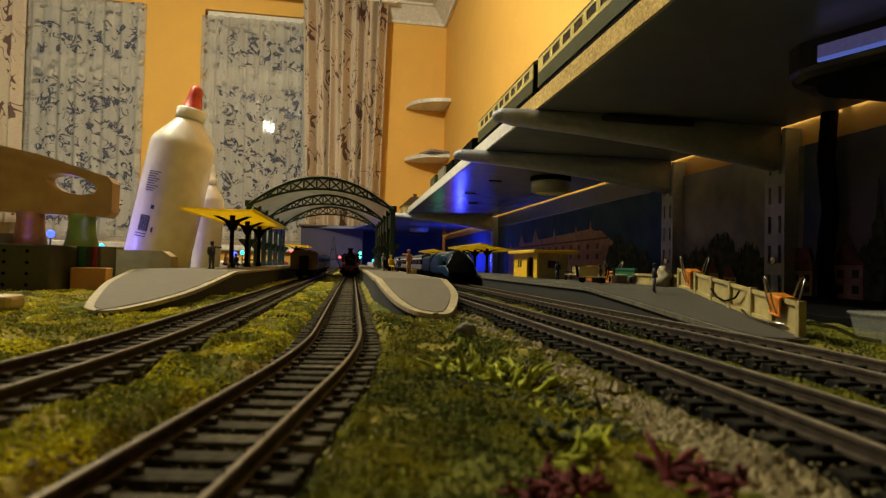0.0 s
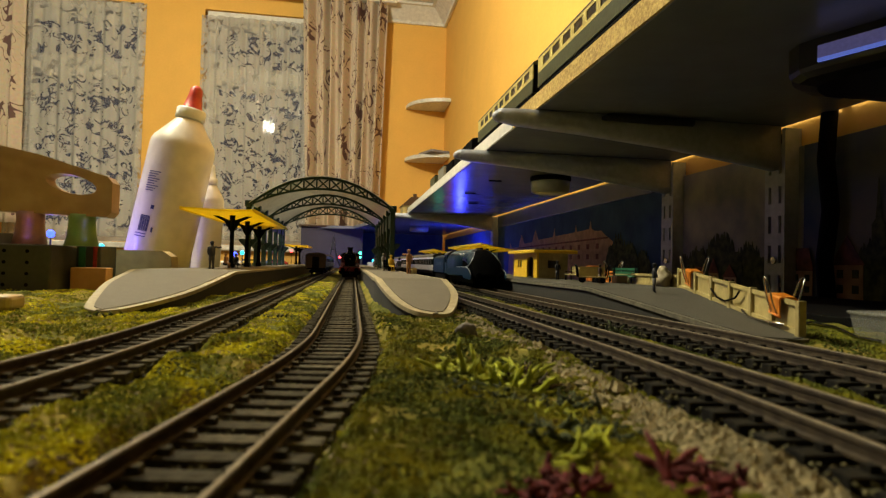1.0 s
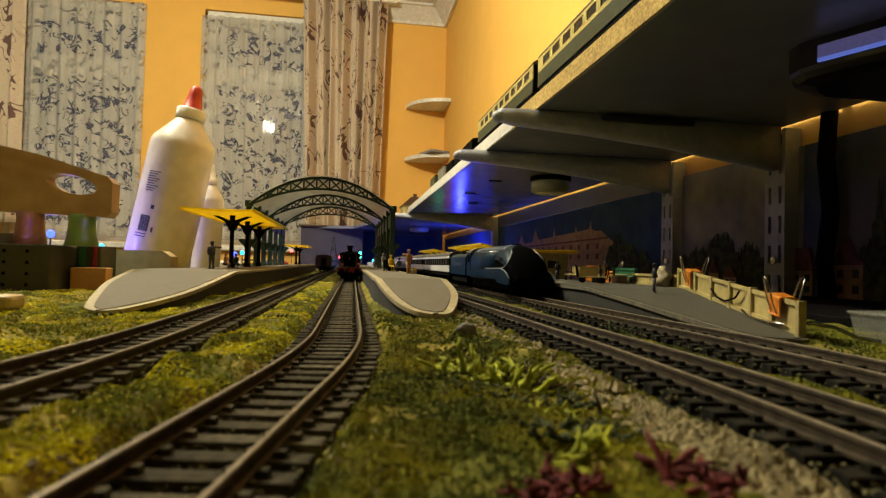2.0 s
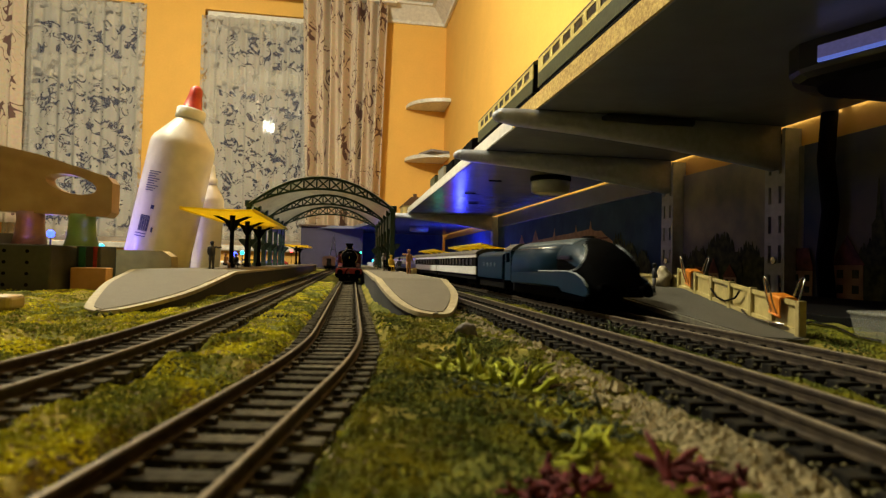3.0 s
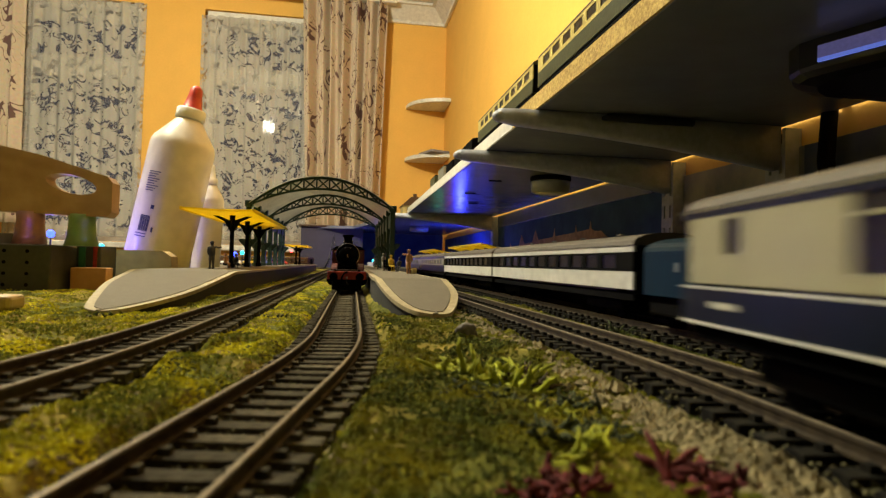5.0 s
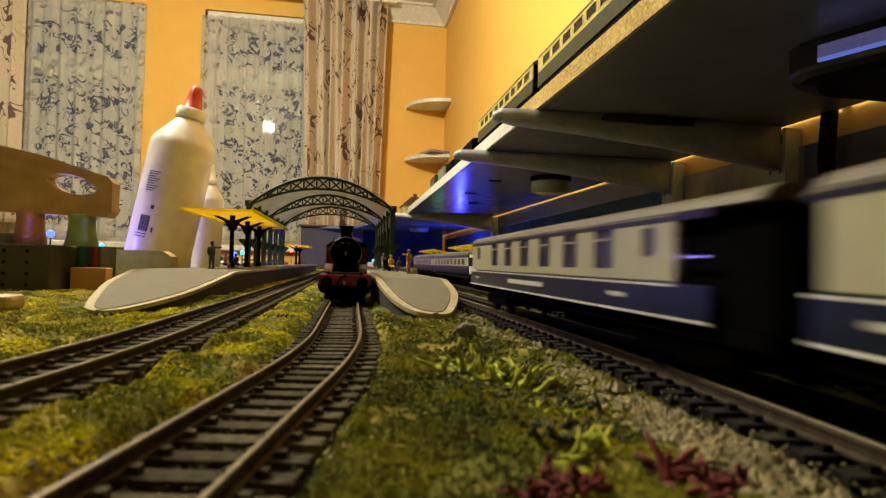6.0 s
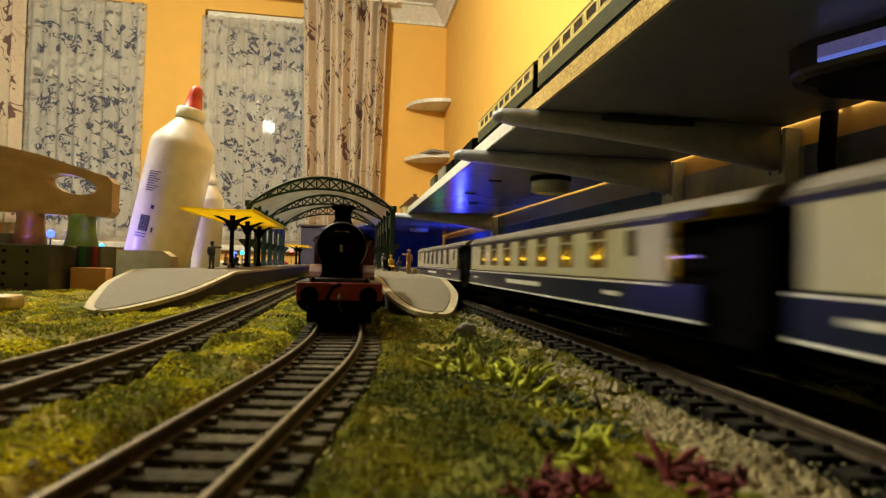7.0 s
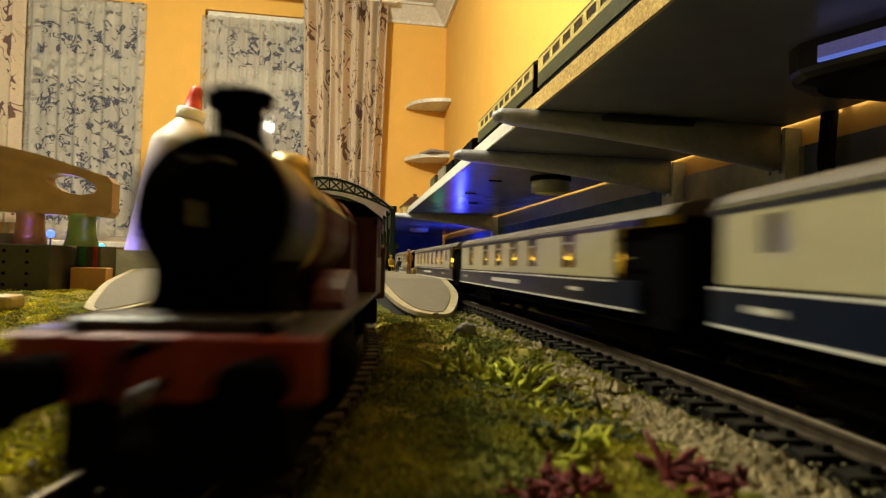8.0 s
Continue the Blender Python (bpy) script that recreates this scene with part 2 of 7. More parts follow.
CURTAIN = print_mat("printed_curtain", (0.66, 0.54, 0.41), (0.17, 0.10, 0.09), 13.0, 0.060, warp=2.2, dense=0.47, tall=1.7)
LEDBLUE = mat("blue_led_glow", (0.03, 0.06, 1.0), emit=5.0, bump=0)
LEDCYAN = mat("cyan_led_glow", (0.02, 0.60, 0.95), emit=2.5, bump=0)
LEDGREEN = mat("green_led_glow", (0.05, 1.0, 0.5), emit=8.0, bump=0)
LEDRED = mat("red_led_glow", (1.0, 0.05, 0.05), emit=8.0, bump=0)
BULB = mat("bulb_glow", (1.0, 0.90, 0.68), emit=200.0, bump=0)
SKYBLUE = mat("backdrop_sky", (0.016, 0.05, 0.15), (0.035, 0.09, 0.20), rough=0.8, s=22, bump=0)
DUSKBLUE = mat("backdrop_dusk", (0.05, 0.075, 0.16), (0.20, 0.18, 0.17), rough=0.8, s=10, bump=0)
MISTGREY = mat("backdrop_mist", (0.44, 0.39, 0.33), (0.15, 0.16, 0.20), rough=0.8, s=14, bump=0)
BDSTONE = mat("backdrop_stone", (0.58, 0.36, 0.25), (0.40, 0.24, 0.16), rough=0.8, s=60, bump=0)
BDTREE = mat("backdrop_trees", (0.10, 0.115, 0.055), (0.025, 0.032, 0.020), rough=0.9, s=120, bump=0)
BDROOF = mat("backdrop_roofs", (0.28, 0.10, 0.07), (0.12, 0.05, 0.04), rough=0.8, s=80, bump=0)
DIRT = mat("track_dirt", (0.12, 0.105, 0.045), (0.05, 0.048, 0.018), rough=0.95, s=600, isl=1.0)
LETTER = mat("faded_lettering", (0.16, 0.18, 0.19), rough=0.6, bump=0)
REDTUFT = mat("red_lichen", (0.12, 0.010, 0.012), (0.07, 0.008, 0.009), rough=0.9, s=600, isl=0.6)
LICHEN = mat("lime_lichen", (0.36, 0.38, 0.015), (0.24, 0.27, 0.012), rough=0.9, s=500, isl=0.6)
DARKLICHEN = mat("dark_lichen", (0.05, 0.06, 0.015), (0.03, 0.04, 0.012), rough=0.95, s=500, isl=0.6)
ROCK = mat("grey_stone", (0.16, 0.14, 0.13), (0.10, 0.09, 0.085), rough=0.85, s=300, bump=0.5)
SKIN = mat("figure_flesh_paint", (0.50, 0.26, 0.10), rough=0.6, bump=0.0)
FIGDARK = mat("figure_dark_paint", (0.02, 0.02, 0.025), rough=0.6, bump=0.0)
FIGYEL = mat("figure_yellow_paint", (0.65, 0.45, 0.02), rough=0.6, bump=0.0)
FIGGREY = mat("figure_grey_paint", (0.20, 0.19, 0.15), rough=0.6, bump=0.0)
GREENPAINT = mat("green_bench_paint", (0.02, 0.16, 0.07), rough=0.5, bump=0.0)
CARRED = mat("red_car_paint", (0.35, 0.03, 0.03), rough=0.25, bump=0.0, coat=0.5)
CARWHITE = mat("white_car_paint", (0.6, 0.58, 0.55), rough=0.25, bump=0.0, coat=0.5)
CARBLUE = mat("blue_car_paint", (0.06, 0.10, 0.35), rough=0.25, bump=0.0, coat=0.5)
# Dim violet light on the pale far screen, put into its base colour.
FARPANEL = mat("violet_lit_panel", (0.038, 0.033, 0.062), rough=0.7, s=20, bump=0.05)
PALEPANEL = mat("pale_panel", (0.24, 0.22, 0.25), rough=0.6, s=20, bump=0.05)
PINKGEL = mat("pink_resin", (0.60, 0.30, 0.26), rough=0.3, s=60, bump=0.02, trans=0.35)
GREENGEL = mat("green_resin", (0.30, 0.48, 0.14), rough=0.3, s=60, bump=0.02, trans=0.35)
LABELGREY = mat("silver_grey_plastic", (0.34, 0.34, 0.38), rough=0.3, s=60, bump=0.02)
# Low emission stands for reflections on the lamp unit's glossy side.
SHEENBAR = mat("violet_reflection_glow", (0.20, 0.19, 0.50), emit=0.20, rough=0.3, bump=0)
SHEENEDGE = mat("blue_reflection_glow", (0.16, 0.24, 0.85), emit=0.45, rough=0.3, bump=0)
SHELFLAMP = mat("under_shelf_lamp_cover", (0.012, 0.012, 0.016), rough=0.3, s=40, bump=0.0)
CREAMPLAQUE = mat("nameplate", (0.55, 0.53, 0.44), rough=0.5, bump=0.0)


# ---- mesh helpers ----
class Shape:
    """Collects primitives into one mesh."""

    def __init__(self):
        self.bm = bmesh.new()

    def box(self, x0, x1, y0, y1, z0, z1, bev=0.0):
        v = [self.bm.verts.new((x, y, z)) for z in (z0, z1) for y in (y0, y1) for x in (x0, x1)]
        q = ((0, 2, 3, 1), (4, 5, 7, 6), (0, 1, 5, 4), (2, 6, 7, 3), (0, 4, 6, 2), (1, 3, 7, 5))
        fs = [self.bm.faces.new([v[i] for i in f]) for f in q]
        if bev:
            es = list({e for f in fs for e in f.edges})
            bmesh.ops.bevel(self.bm, geom=es, offset=bev, segments=2, affect="EDGES", profile=0.5)
        return self

    def prism(self, pts, axis, a, b):
        """A polygon in the plane across the axis, pushed from a to b. pts: the two other coordinates, in xyz order."""
        def at(p, w):
            return {"x": (w, p[0], p[1]), "y": (p[0], w, p[1]), "z": (p[0], p[1], w)}[axis]
        lo = [self.bm.verts.new(at(p, a)) for p in pts]
        hi = [self.bm.verts.new(at(p, b)) for p in pts]
        n = len(pts)
        self.bm.faces.new(lo[::-1])
        self.bm.faces.new(hi)
        for i in range(n):
            self.bm.faces.new((lo[i], lo[(i + 1) % n], hi[(i + 1) % n], hi[i]))
        return self

    def lathe(self, prof, x=0, y=0, z=0, n=24, axis="z", sx=1.0, sy=1.0):
        """prof: (radius, height) from low to high."""
        rings = []
        for r, h in prof:
            ring = []
            for i in range(n):
                t = 2 * math.pi * i / n
                u, w = r * math.cos(t) * sx, r * math.sin(t) * sy
                c = {"z": (u, w, h), "y": (u, h, w), "x": (h, u, w)}[axis]
                ring.append(self.bm.verts.new((x + c[0], y + c[1], z + c[2])))
            rings.append(ring)
        for a, b in zip(rings, rings[1:]):
            for i in range(n):
                f = self.bm.faces.new((a[i], a[(i + 1) % n], b[(i + 1) % n], b[i]))
                f.smooth = True
        self.bm.faces.new(rings[0][::-1])
        self.bm.faces.new(rings[-1])
        return self

    def loft(self, sections, smooth=True):
        """sections: closed rings of points, in order."""
        rings = [[self.bm.verts.new(p) for p in s] for s in sections]
        n = len(rings[0])
        for a, b in zip(rings, rings[1:]):
            for i in range(n):
                f = self.bm.faces.new((a[i], a[(i + 1) % n], b[(i + 1) % n], b[i]))
                f.smooth = smooth
        self.bm.faces.new(rings[0][::-1])
        self.bm.faces.new(rings[-1])
        return self

    def tube(self, pts, r, n=8):
        pts = [Vector(p) for p in pts]
        secs = []
        for i, p in enumerate(pts):
            d = (pts[min(i + 1, len(pts) - 1)] - pts[max(i - 1, 0)]).normalized()
            u = d.cross(Vector((0.13, 0.21, 0.97))).normalized()
            w = d.cross(u)
            rr = r[i] if isinstance(r, (list, tuple)) else r
            secs.append([p + (u * math.cos(2 * math.pi * k / n) + w * math.sin(2 * math.pi * k / n)) * rr for k in range(n)])
        return self.loft(secs)

    def ball(self, x, y, z, r, sx=1, sy=1, sz=1, sub=2, rough=0.0):
        m = Matrix.Translation((x, y, z)) @ Matrix.Diagonal((r * sx, r * sy, r * sz, 1))
        got = bmesh.ops.create_icosphere(self.bm, subdivisions=sub, radius=1, matrix=m)
        for v in got["verts"]:
            if rough:
                d = v.co - Vector((x, y, z))
                v.co += d * rough * noise.noise(v.co * (1.2 / r))
            for f in v.link_faces:
                f.smooth = True
        return self


def finish(ob, shape, material):
    bmesh.ops.recalc_face_normals(shape.bm, faces=shape.bm.faces[:])
    shape.bm.to_mesh(ob.data)
    shape.bm.free()
    ob.data.materials.append(material)
    return ob


def part(name, shape, material, parent, label=""):
    ob = finish(new(name, bpy.data.meshes.new(name)), shape, material)
    ob.parent = parent
    return tagged(ob, label)


def solo(name, shape, material, label, category, group="", kind="", at=None):
    ob = finish(new(name, bpy.data.meshes.new(name)), shape, material)
    if at is not None:
        ob.matrix_basis = at
    return tagged(ob, label, category, group, kind)


def thing(name, label, category, at=None, group="", kind=""):
    ob = new(name)
    ob.empty_display_size = 0.01
    if at is not None:
        ob.matrix_basis = at
    return tagged(ob, label, category, group, kind)


def share(name, mesh, parent, at):
    ob = new(name, mesh)
    ob.parent = parent
    ob.matrix_basis = at
    return ob


# ---- track centre lines: x for a given y ----
def bend(y, x0, y0, k):
    if y >= y0:
        return x0
    low = -0.02
    yy = max(y, low)
    x = x0 - k * (y0 - yy) ** 2
    if y < low:
        x -= 2 * k * (y0 - low) * (low - y) * 0.9
    return x


def line_a(y):
    return bend(y, 0.086, 0.19, 0.38)


def line_b(y):
    return bend(y, 0.136, 0.20, 0.55)


def line_c(y):
    """Straight through the station, a short bend, then straight off to the left."""
    if y >= 0.24:
        return -0.0026 + 0.0095 * (y - 0.24)
    if y >= 0.14:
        return -0.0026 - 0.86 * (0.24 - y) ** 2
    return -0.0112 - 0.172 * (0.14 - y)


def line_d(y):
    return bend(y, -0.0615, 0.24, 0.50) + 0.009 * max(0.0, y - 0.24)


LOW, LOW_D = -0.0030, -0.0010  # the two inner lines lie lower, sunk in the moss


def way_d(s):
    """The outer line by its length: straight, then a quarter turn to the left, then along the windows."""
    if s < 2.0:
        return Vector((line_d(s), s, LOW_D))
    r = 0.45
    a = min((s - 2.0) / r, math.pi / 2)
    rest = max(0.0, s - 2.0 - r * math.pi / 2)
    return Vector((line_d(2.0) - r + r * math.cos(a) - rest, 2.0 + r * math.sin(a), LOW_D))
# ---- the room ----
YB, XR, XL, YF, ZF, ZC = 3.0, 0.478, -2.3, -3.0, -1.10, 1.350
WINS = ((-1.56, -1.00), (-0.72, -0.20))
WZ0, WZ1 = 0.10, 1.25


def wall_piece(name, boxes, label, paint=WALL):
    s = Shape()
    for b in boxes:
        s.box(*b)
    return solo(name, s, paint, label, "wall", kind="structure")


back = []
xs = [XL] + [v for w in WINS for v in w] + [XR]
for i in range(0, len(xs), 2):
    back.append((xs[i], xs[i + 1], YB, YB + 0.2, ZF, ZC))
for a, b in WINS:
    back.append((a, b, YB, YB + 0.2, ZF, WZ0))
    back.append((a, b, YB, YB + 0.2, WZ1, ZC))
wall_piece("wall_north", back, "orange painted wall with two tall windows")
wall_piece("wall_east", [(XR, XR + 0.15, YF, YB + 0.2, ZF, ZC)], "plain orange painted side wall")
# West and south walls are unseen; their dark colour keeps fill light low.
wall_piece("wall_west", [(XL - 0.15, XL, YF, YB + 0.2, ZF, ZC)], "unseen plain side wall, dark brown to absorb bounced light", DULLWALL)
wall_piece("wall_south", [(XL - 0.15, XR + 0.15, YF - 0.15, YF, ZF, ZC)], "unseen plain end wall, dark brown to absorb bounced light", DULLWALL)
solo("ceiling", Shape().box(XL - 0.15, XR + 0.15, YF - 0.15, YB + 0.2, ZC, ZC + 0.1), CEIL, "white painted room ceiling", "ceiling", kind="structure")
solo("floor", Shape().box(XL - 0.15, XR + 0.15, YF - 0.15, YB + 0.2, ZF - 0.1, ZF), FLOORWOOD, "brown wooden room floor", "floor", kind="structure")
COVE = [(0, 0), (0, -0.085), (-0.012, -0.085), (-0.016, -0.07), (-0.03, -0.055), (-0.055, -0.03), (-0.07, -0.014), (-0.085, -0.012), (-0.085, 0)]
s = Shape().prism([(YB + y, ZC - 0.002 + z) for y, z in COVE], "x", -0.16, XR - 0.002)
s.prism([(XR - 0.003 + x, ZC - 0.004 + z) for x, z in COVE], "y", YF, YB - 0.002)
solo("trim_cornice", s, WHITE, "white moulded plaster cornice below the ceiling", "cornice", kind="structure")


def window(k, a, b):
    w = thing("window_%d" % k, "tall white-framed sash window, dark night outside", "window", pose((a + b) / 2, YB + 0.10, WZ0), kind="structure")
    h, hw, mid = WZ1 - WZ0, (b - a) / 2, 0.948 - WZ0
    s = Shape()
    for x0, x1, z0, z1 in ((-hw, -hw + 0.05, 0, h), (hw - 0.05, hw, 0, h), (-hw + 0.05, hw - 0.05, 0, 0.07), (-hw + 0.05, hw - 0.05, h - 0.07, h)):
        s.box(x0, x1, -0.03, 0.03, z0, z1, 0.004)
    part("window_frame", s, WHITE, w)
    part("meeting_rail", Shape().box(-hw + 0.05, hw - 0.05, -0.025, 0.025, mid - 0.05, mid + 0.05, 0.004), WHITE, w)
    for z0, z1 in ((0.07, mid - 0.05), (mid + 0.05, h - 0.07)):
        p = part("pane", Shape().box(-hw + 0.05, hw - 0.05, -0.002, 0.002, z0, z1), GLASS, w)
        p.visible_shadow = False
    part("window_sill", Shape().box(-hw - 0.02, hw + 0.02, -0.14, -0.035, -0.03, -0.002, 0.006), WHITE, w)
    part("blind_box", Shape().box(-hw + 0.01, hw - 0.01, -0.09, -0.035, h - 0.045, h - 0.002, 0.004), WHITE, w, "white painted head rail above the net")


for k, (a, b) in enumerate(WINS):
    window(k + 1, a, b)


def cloth(name, x0, x1, y, z0, z1, folds, depth, material, label, cat, seed, flare=0.0, n=160, m=24):
    """A hanging sheet with folds, 2 mm thick."""
    rnd = random.Random(seed)
    ph = [rnd.uniform(0, 6.28) for _ in range(4)]
    me = bpy.data.meshes.new(name)
    vs, fs, uv = [], [], []
    for j in range(m + 1):
        v = j / m
        for i in range(n + 1):
            u = i / n
            a = 2 * math.pi * folds * u
            d = depth * (0.6 * math.sin(a + ph[0] + 0.5 * math.sin(3 * v + ph[2])) + 0.3 * math.sin(1.7 * a + ph[1] + v) + 0.2 * math.sin(0.37 * a + ph[3]))
            w = 1 + flare * (1 - v)
            xc = (x0 + x1) / 2 + flare * (x1 - x0) * 0.1 * (v - 0.5)
            vs.append((xc + (u - 0.5) * (x1 - x0) * w + 0.3 * d, y + d, z0 + v * (z1 - z0)))
    for j in range(m):
        for i in range(n):
            q = j * (n + 1) + i
            fs.append((q, q + 1, q + n + 2, q + n + 1))
    me.from_pydata(vs, [], fs)
    lay = me.uv_layers.new(name="UVMap")
    wide = (x1 - x0) * (1 + 6 * depth * folds / max(x1 - x0, 0.1) * 0.25)
    for li, lo in enumerate(me.loops):
        q = lo.vertex_index
        lay.data[li].uv = ((q % (n + 1)) / n * wide + seed * 3.1, (q // (n + 1)) / m * (z1 - z0))
    for p in me.polygons:
        p.use_smooth = True
    me.materials.append(material)
    ob = tagged(new(name, me), label, cat)
    t = ob.modifiers.new("thick", "SOLIDIFY")
    t.thickness = 0.0012
    return ob


cloth("net_curtain", -1.57, -0.985, 2.985, 0.12, 1.245, 9, 0.008, NET, "white floral lace net curtain over the window", "net curtain", 1)
cloth("net_curtain", -0.73, -0.19, 2.985, 0.12, 1.215, 11, 0.010, NET, "white floral lace net curtain over the window", "net curtain", 2)
cloth("curtain", -0.245, 0.165, 2.90, 0.17, 1.345, 7, 0.036, CURTAIN, "beige curtain printed with dark leaf sprays, drawn open", "curtain", 3, flare=-0.16, n=260)
cloth("curtain", -1.90, -1.475, 2.90, 0.17, 1.345, 6, 0.022, CURTAIN, "beige curtain printed with dark leaf sprays, drawn open", "curtain", 4, flare=0.0, n=200)
solo("curtain_rail", Shape().box(-1.95, 0.21, 2.88, 2.92, 1.315, 1.335, 0.005), WHITE, "white curtain rail above the windows", "curtain rail")


def corner_shelf(z):
    s = Shape()
    r = 0.200
    arc = [(XR - 0.002 - r * math.cos(t), YB - 0.002 - r * math.sin(t)) for t in [math.pi / 2 * i / 16 for i in range(17)]]
    s.prism([(XR - 0.002, YB - 0.002)] + arc, "z", z, z + 0.018)
    return solo("corner_shelf", s, WHITE, "small white quarter-round corner shelf on the wall", "shelf", "corner shelves")


corner_shelf(0.820)
corner_shelf(0.548)
b = solo("paper_pad", Shape().box(-0.05, 0.05, -0.07, 0.07, 0, 0.012, 0.002), PALEPANEL, "pale grey pad lying on the corner shelf", "pad", at=pose(0.405, 2.85, 0.5665, 0, 0, 20))

# Ceiling lamp whose bulb shows in the window pane.
l = thing("pendant_lamp", "lit bulb hanging from the ceiling on a cord", "lamp", pose(-0.70, 1.0, 1.17))
part("bulb", Shape().lathe([(0.005, -0.034), (0.02, -0.028), (0.031, -0.008), (0.028, 0.010), (0.014, 0.032), (0.012, 0.04)], n=20), BULB, l, "glowing warm bulb").visible_shadow = False
part("cord", Shape().tube([(0, 0, 0.07), (0, 0, 0.20)], 0.003), WHITE, l)
part("lamp_holder", Shape().lathe([(0.014, 0.041), (0.016, 0.05), (0.008, 0.07)], n=16), WHITE, l).visible_shadow = True

# ---- the baseboard and its ground ----
TRACKS = (line_a, line_b, line_c, line_d)
solo("layout_table", Shape().box(XL + 0.02, XR - 0.002, YF + 0.1, 2.88, -0.04, -0.008, 0.003), CHIP, "chipboard baseboard carrying the model railway", "baseboard", kind="structure")


def ground_height(x, y):
    h = 0.0030 * noise.noise((x * 30, y * 30, 0)) + 0.0024 * noise.noise((x * 95, y * 95, 3)) + 0.0008 * noise.noise((x * 260, y * 260, 5))
    near = min(abs(x - f(y)) for f in TRACKS)
    inner = min(abs(x - f(y)) for f in TRACKS[2:])
    k = min(1.0, max(0.0, (near - 0.0135) / 0.006))
    flat = -0.0050 if inner < 0.024 else -0.0012
    return h * k + flat * (1 - k) + 0.0008 * k


def ground():
    xs = list(np.linspace(-2.25, -0.22, 40)) + list(np.linspace(-0.215, 0.24, 260)) + list(np.linspace(0.25, XR - 0.003, 16))
    ys = list(np.linspace(-2.85, -0.06, 24)) + list(np.linspace(-0.05, 0.5, 300)) + list(np.linspace(0.51, 2.86, 160))
    me = bpy.data.meshes.new("ground")
    n = len(xs)
    vs = [(x, y, ground_height(x, y)) for y in ys for x in xs]
    fs = [(j * n + i, j * n + i + 1, (j + 1) * n + i + 1, (j + 1) * n + i) for j in range(len(ys) - 1) for i in range(n - 1)]
    me.from_pydata(vs, [], fs)
    for p in me.polygons:
        p.use_smooth = True
    me.materials.append(GROUND)
    ob = new("ground", me)
    return tagged(ob, "olive and yellow moss scenic ground of the layout", "ground", kind="structure")


ground()


def chips(name, pts, size, material, label, category, flat=0.6, seed=1, blocky=False):
    """Many small crooked chips as one mesh. pts: x, y, z, scale."""
    rng = np.random.RandomState(seed)
    n = len(pts)
    base = np.array([(1, 0, -0.3), (-0.5, 0.87, -0.3), (-0.5, -0.87, -0.3), (0.1, 0.1, 0.9)])
    f = np.array([(0, 2, 1), (0, 1, 3), (1, 2, 3), (2, 0, 3)])
    if blocky:
        base = np.array([(1, 0, 0), (0, 1, 0), (-1, 0, 0), (0, -1, 0), (0.2, 0.1, 0.8), (0, 0, -0.8)])
        f = np.array([(0, 1, 4), (1, 2, 4), (2, 3, 4), (3, 0, 4), (1, 0, 5), (2, 1, 5), (3, 2, 5), (0, 3, 5)])
    m = len(base)
    v = base[None].repeat(n, 0) * (1 + 0.5 * (rng.rand(n, m, 3) - 0.5) * 2)
    t = rng.rand(n) * 6.283
    c, s_ = np.cos(t)[:, None], np.sin(t)[:, None]
    x, y = v[:, :, 0] * c - v[:, :, 1] * s_, v[:, :, 0] * s_ + v[:, :, 1] * c
    p = np.array(pts)
    sc = (size * p[:, 3])[:, None]
    V = np.stack((x * sc + p[:, :1], y * sc + p[:, 1:2], v[:, :, 2] * sc * flat + p[:, 2:3]), -1).reshape(-1, 3)
    Fs = (np.arange(n)[:, None, None] * m + f[None]).reshape(-1, 3)
    me = bpy.data.meshes.new(name)
    me.from_pydata(V.tolist(), [], Fs.tolist())
    me.materials.append(material)
    return tagged(new(name, me), label, category, kind="stuff")


def in_platform(x, y):
    return (0.016 < x < 0.069 and y > 0.34) or (-0.155 < x < -0.092 and y > 0.34) or (0.158 < x < 0.238 and y > 0.21 + 0.85 * (x - 0.16))


